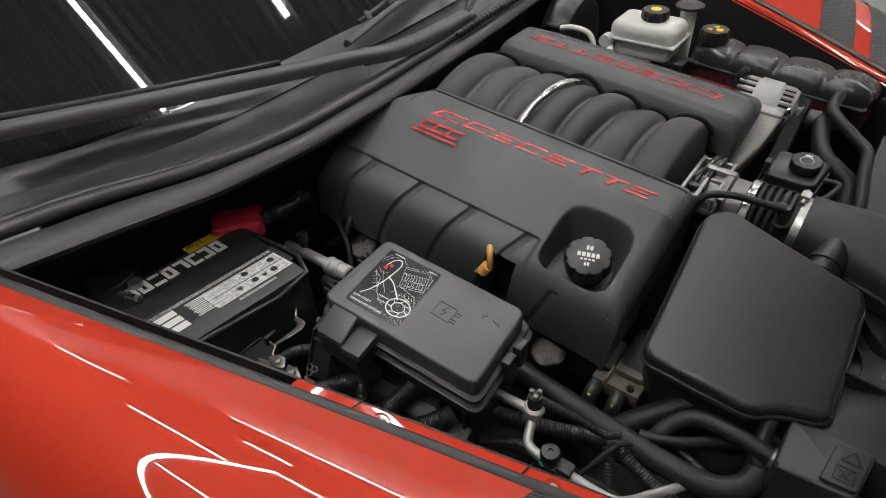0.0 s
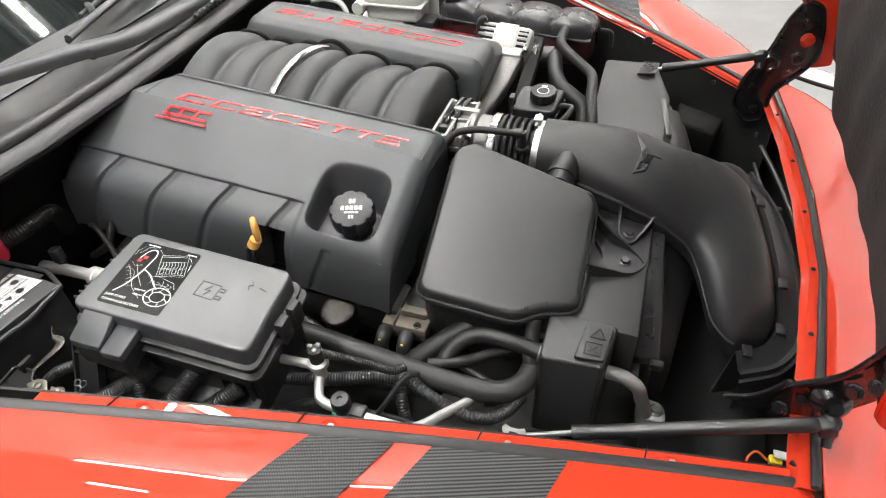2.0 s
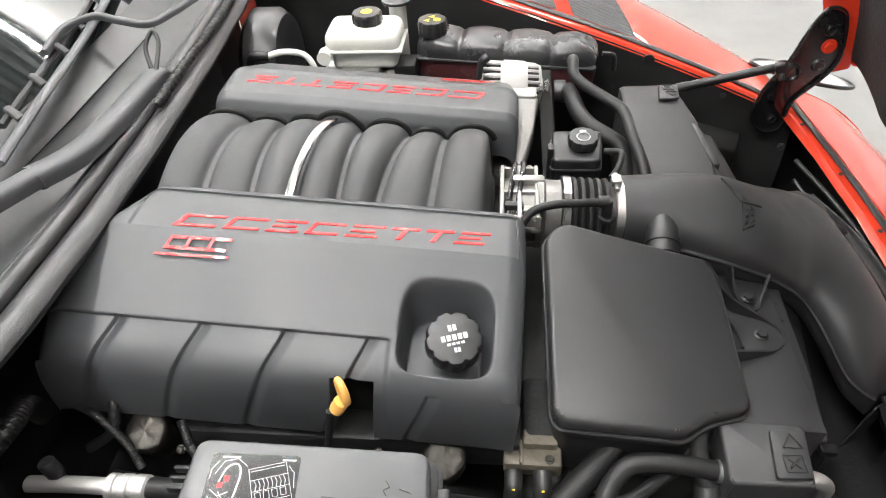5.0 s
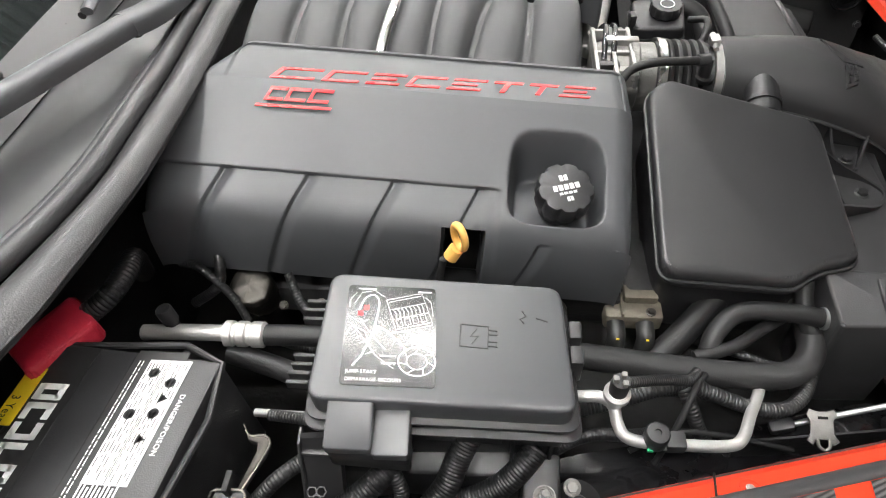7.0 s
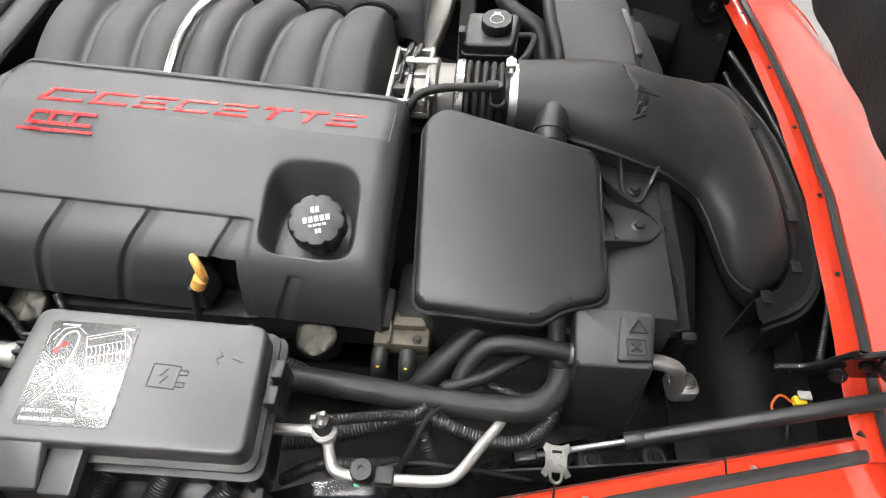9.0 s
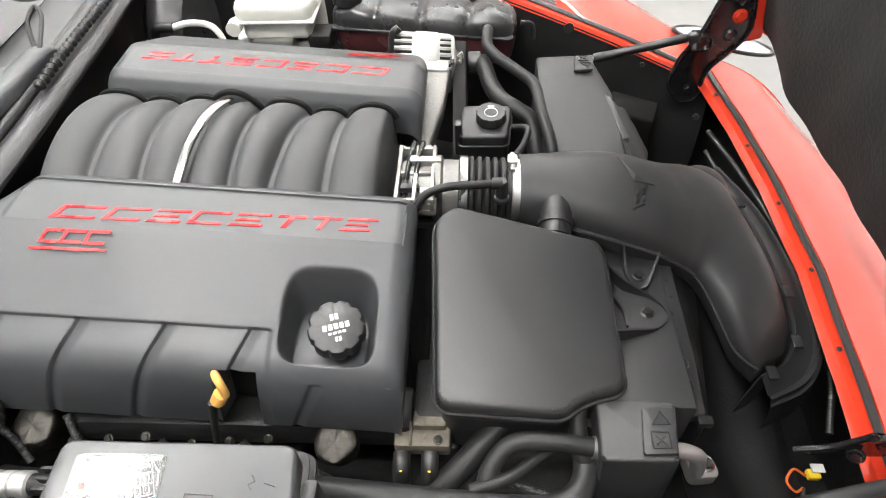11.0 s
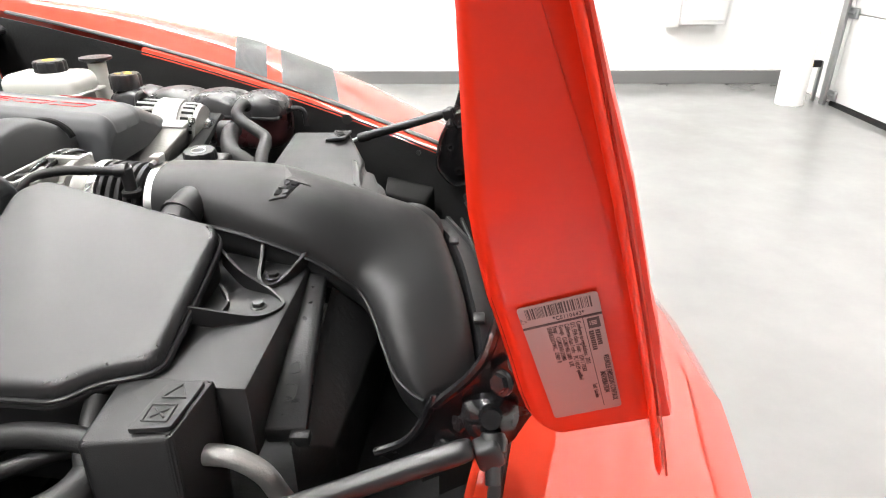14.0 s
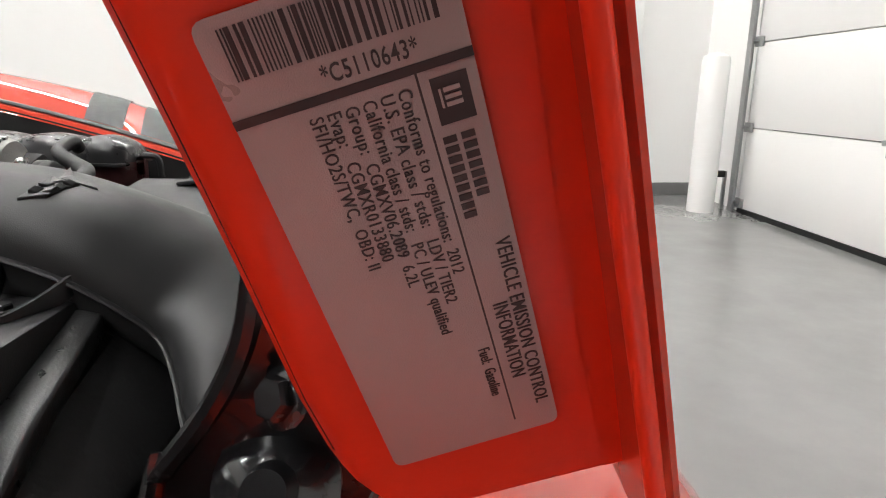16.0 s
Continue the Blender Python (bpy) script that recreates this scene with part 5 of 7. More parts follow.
hose("upper_hose", "black rubber hose between air box and radiator", [(0.112, 0.650, 0.712), (0.112, 0.63, 0.695), (0.118, 0.60, 0.675), (0.14, 0.59, 0.66)], 0.0115)
hose("lower_hose", "fat black rubber hose low beside the engine", [(0.03, 0.665, 0.675), (-0.01, 0.625, 0.662), (-0.045, 0.592, 0.645), (-0.075, 0.570, 0.625), (-0.11, 0.55, 0.60)], 0.018, M_RUBBER)
part("hose_clamp", tube([(0.128, 0.607, 0.6912), (0.134, 0.6066, 0.6906)], 0.0145, 20, 2), M_GALV, bpy.data.objects["heater_hose"], "pale hose clamp")
LOOM = "corrugated black wiring loom"
hose("wiring_loom", LOOM + " from the pressure switch", [(-0.148, 0.462, 0.768), (-0.12, 0.474, 0.752), (-0.085, 0.490, 0.728), (-0.06, 0.498, 0.715), (-0.045, 0.512, 0.712)], 0.0065, M_LOOM, 0.0036, "wiring loom", 0.0008)
hose("wiring_loom", LOOM + " beside the radiator hose", [(-0.26, 0.462, 0.675), (-0.20, 0.468, 0.678), (-0.13, 0.487, 0.682), (-0.085, 0.502, 0.684), (-0.045, 0.515, 0.675), (-0.02, 0.508, 0.662)], 0.0105, M_LOOM, 0.0042, "wiring loom", 0.001)
hose("wiring_loom", LOOM + " hanging in a loop", [(-0.05, 0.515, 0.675), (-0.015, 0.505, 0.668), (0.03, 0.497, 0.655), (0.07, 0.500, 0.648), (0.10, 0.522, 0.645), (0.118, 0.555, 0.650)], 0.0095, M_LOOM, 0.0042, "wiring loom", 0.001)
hose("wiring_loom", LOOM + " dropping behind the pipes", [(-0.055, 0.505, 0.68), (-0.045, 0.485, 0.665), (-0.035, 0.47, 0.645), (-0.02, 0.46, 0.62)], 0.009, M_LOOM, 0.0042, "wiring loom", 0.001)
hose("wiring_loom", "taped black cable under the air box", [(-0.03, 0.558, 0.665), (0.02, 0.572, 0.672), (0.06, 0.60, 0.672), (0.09, 0.62, 0.67)], 0.0085, M_RUBBER, 0.0, "wiring loom", 0.001)
hose("cable", "thin black cable crossing the looms", [(-0.09, 0.43, 0.63), (-0.065, 0.465, 0.672), (-0.045, 0.50, 0.697), (-0.03, 0.52, 0.69)], 0.0038, M_RUBBER, 0, "cable")
hose("cable", "thin black cable below the looms", [(-0.12, 0.44, 0.64), (-0.07, 0.46, 0.655), (0.0, 0.465, 0.64), (0.09, 0.47, 0.60)], 0.0035, M_RUBBER, 0, "cable")
hose("wiring_loom", LOOM + " behind the fuse box", [(-0.25, 0.57, 0.685), (-0.22, 0.566, 0.672), (-0.19, 0.555, 0.65), (-0.17, 0.55, 0.63)], 0.008, M_LOOM, 0.0042, "wiring loom", 0.001)
for i, (pts, r) in enumerate((
        ([(-0.375, 0.395, 0.745), (-0.389, 0.370, 0.735), (-0.408, 0.350, 0.728), (-0.434, 0.331, 0.716), (-0.458, 0.315, 0.704), (-0.49, 0.300, 0.68)], 0.0135),
        ([(-0.392, 0.395, 0.75), (-0.385, 0.367, 0.735), (-0.375, 0.349, 0.715), (-0.383, 0.330, 0.700), (-0.408, 0.322, 0.695), (-0.44, 0.318, 0.70)], 0.0085),
        ([(-0.305, 0.405, 0.75), (-0.318, 0.383, 0.735), (-0.329, 0.359, 0.720), (-0.349, 0.337, 0.703), (-0.37, 0.32, 0.68)], 0.0140),
        ([(-0.236, 0.395, 0.745), (-0.252, 0.377, 0.735), (-0.274, 0.361, 0.720), (-0.304, 0.350, 0.708), (-0.335, 0.345, 0.698), (-0.37, 0.335, 0.68)], 0.0135),
        ([(-0.45, 0.40, 0.73), (-0.485, 0.366, 0.737), (-0.507, 0.345, 0.736), (-0.535, 0.325, 0.71)], 0.0085),
        ([(-0.54, 0.43, 0.71), (-0.50, 0.425, 0.715), (-0.46, 0.42, 0.715)], 0.007))):
    hose("wiring_loom", LOOM + " fanning out under the fuse box", pts, r, M_LOOM, 0.0036, "wiring loom", 0.0009)


def ac_pipe():
    t = thing("air_conditioning_pipe", "dull aluminium air conditioning pipe with service ports", "pipe")
    part("line", tube([(-0.24, 0.462, 0.728), (-0.19, 0.462, 0.732), (-0.165, 0.462, 0.733), (-0.151, 0.455, 0.727), (-0.146, 0.44, 0.717), (-0.138, 0.427, 0.712), (-0.115, 0.424, 0.706), (-0.06, 0.428, 0.695), (-0.018, 0.434, 0.686), (0.0, 0.446, 0.682), (0.02, 0.48, 0.668), (0.045, 0.522, 0.652), (0.06, 0.56, 0.64)], 0.0068, 14), M_DULL, t)
    m = axis((-0.150, 0.458, 0.733), (0.0, 0.02, 1))
    part("port_stem", lathe([(0.009, -0.008), (0.009, 0.006), (0.0125, 0.010), (0.0125, 0.018), (0.009, 0.02)], m, 20), M_DULL, t)
    part("collar", lathe([(0.0115, 0.010), (0.0145, 0.013), (0.0145, 0.020), (0.011, 0.023)], m, 20), M_DULL, t, "pale plastic collar")
    sw = part("pressure_switch", lathe([(0.010, 0.02), (0.0105, 0.036), (0.0095, 0.045), (0.001, 0.0455)], m, 18), M_BLACKPRINT, t)
    bm = bmesh.new()
    for k in range(3):
        add_box(bm, (0.006 * math.cos(2.1 * k), 0.006 * math.sin(2.1 * k), 0.048), (0.006, 0.006, 0.007), 0.001, m)
    part("clip", bm, M_CAST, sw, "grey retaining clip")
    m2 = axis((-0.106, 0.427, 0.703), (0.0, -0.02, 1))
    c = part("port_cap", lathe([(0.011, 0), (0.0135, 0.003), (0.0135, 0.022), (0.012, 0.025), (0.004, 0.0255), (0.0035, 0.023), (0.001, 0.023)], m2, 40, 20, 0.04), M_PLASTIC, t, "black ribbed port cap")
    part("port_mark", box((-0.112, 0.415, 0.706), (0.006, 0.003, 0.004)), mat("green_mark", (0.02, 0.35, 0.15), 0.5), c, smooth=False)
    part("pipe_clip", box((-0.083, 0.428, 0.702), (0.022, 0.02, 0.018), 0.003), M_PLASTIC, t)
    f = thing("pipe_fitting", "dull aluminium pipe elbow bolted beside the radiator cover", "pipe")
    part("elbow", tube([(0.222, 0.612, 0.676), (0.252, 0.614, 0.670), (0.276, 0.617, 0.648), (0.286, 0.623, 0.615), (0.296, 0.629, 0.58), (0.301, 0.632, 0.55)], 0.0105, 14), M_DULL, f)
    part("flange", prism(rounded([(0.284, 0.660, 0.572), (0.325, 0.655, 0.572), (0.332, 0.622, 0.570), (0.289, 0.618, 0.570)], 0.012), (0, 0, -0.028), 0.003), M_DULL, f)
    bolt("flange_bolt", (0.314, 0.638, 0.572), (0, 0, 1), 0.0085, f)
    sp = thing("service_port", "short aluminium service port with a knurled black cap", "pipe")
    part("stub", tube([(0.115, 0.560, 0.628), (0.098, 0.552, 0.634), (0.078, 0.545, 0.636)], 0.0075, 14), M_DULL, sp)
    part("cap", lathe([(0.0085, 0.0), (0.011, 0.002), (0.011, 0.016), (0.009, 0.018), (0.001, 0.018)], axis((0.080, 0.546, 0.636), (-1, -0.35, 0.1)), 32, 16, 0.05), M_PLASTIC, sp, "knurled black cap")
    r = thing("refrigerant_line", "dull aluminium refrigerant line with a crimped ferrule", "pipe")
    part("line", tube([(-0.735, 0.533, 0.708), (-0.68, 0.534, 0.712), (-0.62, 0.533, 0.715)], 0.0105, 14), M_DULL, r)
    m = axis((-0.625, 0.533, 0.715), (1, 0, 0.0))
    part("ferrule", lathe([(0.011, 0.0), (0.0165, 0.003), (0.0165, 0.012), (0.0145, 0.014), (0.0145, 0.018), (0.0165, 0.02), (0.0165, 0.03), (0.0145, 0.032), (0.0145, 0.036), (0.0165, 0.038), (0.0165, 0.052), (0.013, 0.055)], m, 24), M_DULL, r)
    part("hose", tube([(-0.575, 0.533, 0.715), (-0.52, 0.534, 0.716), (-0.46, 0.532, 0.72)], 0.0135, 14), M_RUBBER, r)
    part("service_cap", lathe([(0.007, 0), (0.007, 0.012), (0.0105, 0.014), (0.0105, 0.036), (0.009, 0.038), (0.001, 0.038)], axis((-0.692, 0.540, 0.712), (-0.15, 0.1, 1)), 24, 12, 0.05), M_PLASTIC, r)
    hose("heater_pipe", "black hose behind the battery", [(-0.62, 0.52, 0.69), (-0.55, 0.50, 0.69), (-0.46, 0.47, 0.69)], 0.014, M_RUBBER)
    hose("steel_tube", "thin bare metal tube under the fuse box", [(-0.57, 0.445, 0.68), (-0.5, 0.44, 0.69), (-0.45, 0.44, 0.69)], 0.005, M_DULL, 0, "pipe")


ac_pipe()

CLUTTER = (((-0.72, 0.64, 0.72), (-0.68, 0.62, 0.735), (-0.64, 0.60, 0.70), (-0.62, 0.58, 0.67), 0.006), ((-0.70, 0.60, 0.68), (-0.66, 0.61, 0.71), (-0.655, 0.63, 0.74), (-0.67, 0.66, 0.75), 0.0075),
           ((-0.56, 0.62, 0.73), (-0.54, 0.59, 0.70), (-0.51, 0.575, 0.69), (-0.47, 0.57, 0.70), 0.006), ((-0.66, 0.57, 0.66), (-0.58, 0.56, 0.665), (-0.52, 0.55, 0.66), (-0.46, 0.55, 0.67), 0.010),
           ((-0.20, 0.50, 0.64), (-0.14, 0.505, 0.65), (-0.09, 0.52, 0.64), (-0.04, 0.53, 0.625), 0.007), ((-0.02, 0.60, 0.64), (0.02, 0.575, 0.655), (0.07, 0.56, 0.65), (0.10, 0.57, 0.63), 0.006),
           ((-0.22, 0.43, 0.64), (-0.17, 0.45, 0.655), (-0.12, 0.455, 0.65), (-0.08, 0.47, 0.63), 0.008))
for p0, p1, p2, p3, rr in CLUTTER:
    hose("cable", "black taped cable low in the engine bay", [p0, p1, p2, p3], rr, M_LOOM, 0.004, "cable", 0.0006)


def lower_engine():
    t = thing("exhaust_heat_shield", "crumpled bright metal shield over a spark plug", "heat shield")

    for cx, cy, cz in ((-0.622, 0.622, 0.690), (-0.216, 0.624, 0.652)):
        m = axis((cx, cy, cz), (0.05, -0.35, 1))
        bm = lathe([(0.024, -0.06), (0.028, -0.045), (0.029, -0.03), (0.029, -0.015), (0.030, -0.005), (0.030, 0.004), (0.028, 0.010), (0.025, 0.012), (0.018, 0.012), (0.010, 0.013), (0.001, 0.013)], m, 48)
        for v in bm.verts:
            v.co += (v.co - m.translation).normalized() * (0.0035 * noise.noise(v.co * 50) + 0.002 * noise.noise(v.co * 130))
        part("shell", bm, M_SHIELD, t)
    c = thing("cylinder_head", "dark cylinder head with coil wires and bolts", "cylinder head")
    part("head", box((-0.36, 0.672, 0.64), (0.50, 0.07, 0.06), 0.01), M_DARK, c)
    for k in range(6):
        x = -0.58 + 0.056 * k
        bolt("stud", (x, 0.612, 0.665 + 0.01 * (k % 3)), (0, -0.6, 0.8), 0.005, c, M_SHIELD)
    for k in range(3):
        x = -0.55 + 0.11 * k
        part("plug_wire", tube([(x, 0.60, 0.70), (x + 0.02, 0.585, 0.68), (x + 0.035, 0.59, 0.63)], 0.007, 10), M_RUBBER, c)
    for k, x in enumerate((-0.122, -0.084)):
        p = part("coolant_connector", tube([(x, 0.610, 0.658), (x, 0.590, 0.652), (x - 0.002, 0.580, 0.61)], 0.012, 14), M_BLACKPRINT, c)
        part("dot", box((x, 0.583, 0.6605), (0.004, 0.003, 0.003)), M_YLABEL, p, smooth=False)
    w = thing("water_pump_casting", "near-black front casting at the front of the engine", "casting")
    part("body", box((-0.096, 0.640, 0.646), (0.078, 0.046, 0.030), 0.005), M_BROWN, w)
    part("pad", box((-0.086, 0.654, 0.664), (0.046, 0.026, 0.018), 0.004), M_BROWN, w)
    part("rib", box((-0.112, 0.634, 0.663), (0.004, 0.034, 0.010), 0.0015), M_BROWN, w)
    bolt("casting_bolt", (-0.074, 0.626, 0.662), (0, 0, 1), 0.005, w, M_SHIELD)


lower_engine()


def fuse_box_details():
    t = thing("fuse_box_label", "black diagram sticker with white drawing and red terminals", "label")
    o, ex, ey = (Vector((x, y, lid_height(x, y))) for x, y in ((-0.437, 0.514), (-0.347, 0.520), (-0.428, 0.402)))
    ex, ey = ex - o, ey - o
    n = ex.cross(ey).normalized() * -1

    def at(a, b, up=0.0):
        return o + ex * a + ey * b + n * (0.0011 + up)
    part("sheet", prism(rounded([at(0, 0, 0.0), at(1, 0), at(1, 1), at(0, 1)], 0.005), n * -0.0008), mat("glossy_black_film", (0.012, 0.012, 0.012), 0.18, vary=0.1, rough_vary=0.06), t)
    thick = (((0.14, 0.27), (0.20, 0.14), (0.30, 0.10), (0.36, 0.18), (0.34, 0.35), (0.30, 0.52), (0.22, 0.70), (0.12, 0.82)), ((0.33, 0.42), (0.46, 0.47), (0.58, 0.56), (0.70, 0.66)))
    for ln in thick:
        part("drawn_cable", tube([at(a, b, 0.0002) for a, b in ln], 0.0008, 6, 4, flat=0.3), M_WHITE, t)

    def eng(p, q):
        # a point of the sketched engine, skewed across the sheet
        return (0.44 + 0.40 * p + 0.13 * q, 0.15 - 0.09 * p + 0.33 * q)
    thin = [[eng(*c) for c in ((0, 0), (1, 0), (1, 1), (0, 1), (0, 0))], [eng(0, 0.32), eng(1, 0.32)], [eng(0, 0.62), eng(1, 0.62)], [eng(0.05, 0.08), eng(0.95, 0.08)], [eng(0.05, 0.92), eng(0.95, 0.92)]]
    thin += [[eng(0.1 + 0.11 * k, 0.34), eng(0.14 + 0.11 * k, 0.47), eng(0.1 + 0.11 * k, 0.60)] for k in range(8)]
    thin += [[eng(0.08 + 0.22 * k, 0.66), eng(0.22 + 0.22 * k, 0.66), eng(0.22 + 0.22 * k, 0.86), eng(0.08 + 0.22 * k, 0.86), eng(0.08 + 0.22 * k, 0.66)] for k in range(4)]
    thin += [[(0.46, 0.50), (0.62, 0.47), (0.90, 0.52), (0.96, 0.60)], [(0.08, 0.20), (0.16, 0.08), (0.30, 0.05), (0.42, 0.12)], [(0.06, 0.34), (0.16, 0.40), (0.26, 0.36)], [(0.60, 0.60), (0.75, 0.58), (0.90, 0.62)], [(0.10, 0.44), (0.22, 0.48), (0.28, 0.62)], [(0.88, 0.10), (0.95, 0.16), (0.97, 0.30)]]
    thin += [[(0.05 + 0.04 * k, 0.46 + 0.05 * k), (0.10 + 0.05 * k, 0.42 + 0.05 * k)] for k in range(6)] + [[(0.05, 0.40), (0.16, 0.50), (0.36, 0.72), (0.56, 0.84)], [(0.16, 0.36), (0.30, 0.52), (0.46, 0.66)], [(0.03, 0.24), (0.03, 0.16), (0.10, 0.08)]]
    thin += [[(0.52 + 0.07 * k, 0.52 + 0.02 * (k % 3)), (0.56 + 0.07 * k, 0.56 + 0.03 * (k % 2)), (0.53 + 0.07 * k, 0.61)] for k in range(6)]
    for ln in thin:
        part("drawn_line", tube([at(a, b, 0.0002) for a, b in ln], 0.0002, 5, 1, flat=0.3), M_WHITE, t)
    for rr in (0.2, 0.11):
        part("drawn_ring", tube([at(0.80 + rr * math.cos(q), 0.76 + 0.68 * rr * math.sin(q), 0.0002) for q in [2 * math.pi * k / 14 for k in range(15)]], 0.0004 if rr < 0.15 else 0.0006, 6, 3, flat=0.3), M_WHITE, t)
    for q in range(7):
        part("drawn_line", tube([at(0.80 + 0.11 * math.cos(q * 0.9), 0.76 + 0.075 * math.sin(q * 0.9), 0.0002), at(0.80 + 0.19 * math.cos(q * 0.9 + 0.3), 0.76 + 0.13 * math.sin(q * 0.9 + 0.3), 0.0002)], 0.0004, 6, 2, flat=0.3), M_WHITE, t)
    for a, b in ((0.16, 0.30), (0.22, 0.24)):
        part("red_mark", prism([at(a - 0.03, b - 0.025, 0.0004), at(a + 0.03, b - 0.025, 0.0004), at(a + 0.03, b + 0.025, 0.0004), at(a - 0.03, b + 0.025, 0.0004)], n * -0.0004), M_REDLET, t, smooth=False)
    m = Matrix((ex.normalized(), -ey.normalized(), n)).transposed().to_4x4()
    for s, a, b, L in (("JUMP-START", 0.05, 0.875, 0.030), ("DEMARRAGE-SECOURS", 0.05, 0.945, 0.053), ("NEGATIVE", 0.40, 0.72, 0.016), ("NEGATIF", 0.42, 0.79, 0.014)):
        mm = m.copy()
        mm.translation = at(a, b, 0.0)
        writing("caption", s, 0.0052 if len(s) > 8 else 0.0034, mm, M_WHITE, t, length=L)
    for a, b, w in ((0.12, 0.03, 0.2), (0.8, 0.04, 0.15)):
        part("small_print", prism([at(a, b, 0.0002), at(a + w, b, 0.0002), at(a + w, b + 0.012, 0.0002), at(a, b + 0.012, 0.0002)], n * -0.0003), M_WHITE, t, smooth=False)

    e = thing("fuse_box_fittings", "moulded hinge clips and marks of the black fuse box", "fitting")
    for k, (x, y, z) in enumerate(((-0.468, 0.507, 0.828), (-0.468, 0.496, 0.828), (-0.468, 0.485, 0.828), (-0.469, 0.443, 0.825), (-0.469, 0.433, 0.825), (-0.470, 0.423, 0.825), (-0.470, 0.413, 0.825))):
        part("clip", box((x - 0.006, y, z), (0.022, 0.0042, 0.012), 0.0012), M_PLASTIC, e)
    for y in (0.50, 0.47):
        part("catch", box((-0.199, y, 0.790), (0.014, 0.022, 0.04), 0.003), M_PLASTIC, e)

    def spot(x, y):
        x, y = x + 0.010, y - 0.009
        return Vector((x, y, lid_height(x, y) + 0.0004))
    for pts in (((-0.328, 0.49), (-0.300, 0.49), (-0.300, 0.465), (-0.328, 0.465), (-0.328, 0.49)), ((-0.300, 0.486), (-0.291, 0.486), (-0.291, 0.481), (-0.300, 0.481)), ((-0.300, 0.473), (-0.291, 0.473), (-0.291, 0.468), (-0.300, 0.468)), ((-0.312, 0.486), (-0.318, 0.477), (-0.310, 0.478), (-0.316, 0.469)), ((-0.266, 0.513), (-0.262, 0.507), (-0.268, 0.503), (-0.264, 0.498)), ((-0.252, 0.506), (-0.240, 0.503))):
        part("moulded_mark", tube([spot(*p) for p in pts], 0.0008, 6, 1), M_PLASTIC, e)
    b = thing("fuse_box_bracket", "black plastic tray with a steel nut below the fuse box", "bracket")
    part("tray", prism([(-0.47, 0.40, 0.72), (-0.21, 0.40, 0.72), (-0.21, 0.345, 0.70), (-0.25, 0.335, 0.70), (-0.25, 0.375, 0.71), (-0.46, 0.372, 0.71)], (0, 0, -0.1), 0.004), M_PLASTIC, b)
    part("washer", lathe([(0.012, 0), (0.012, 0.002), (0.001, 0.002)], axis((-0.227, 0.358, 0.7065), (0, -0.2, 1)), 20), M_CAST, b)
    bolt("nut", (-0.227, 0.358, 0.708), (0, -0.2, 1), 0.0075, b, M_CAST)
    part("stud", tube([(-0.227, 0.358, 0.71), (-0.227, 0.355, 0.728)], 0.004, 10, 2), M_CAST, b)
    g = thing("rubber_grommet", "round black rubber grommet with a steel stud", "grommet")
    part("disc", lathe([(0.028, 0), (0.028, 0.004), (0.012, 0.012), (0.008, 0.03), (0.001, 0.03)], axis((-0.19, 0.362, 0.67), (0, -0.2, 1)), 24), M_RUBBER, g)
    bolt("nut", (-0.197, 0.372, 0.70), (0, -0.2, 1), 0.007, g, M_CAST)
    q = thing("fender_ledge", "gloss black ledge between fender and engine", "panel")
    part("ledge", sheet(lambda u, v: Vector((-0.60 + 0.95 * u, lip(-0.60 + 0.95 * u)[0] + 0.03 + 0.12 * v, lip(-0.6 + 0.95 * u)[1] - 0.19 - 0.05 * v + (0.010 * math.sin(u * 17) + 0.014 * noise.noise(Vector((u * 14, v * 3, 0)))) * v)), 40, 8, 0.003), M_GLOSSBLACK, q)
    for x, y, z in ((0.170, 0.512, 0.566), (0.262, 0.531, 0.545)):
        part("rubber_plug", lathe([(0.020, -0.004), (0.019, 0.003), (0.014, 0.005), (0.012, 0.003), (0.001, 0.003)], axis((x, y, z), (0.3, 0, 1)), 24), M_RUBBER, q)
        bolt("plug_bolt", (x, y, z + 0.003), (0.3, 0, 1), 0.007, q, M_STRUT)


fuse_box_details()


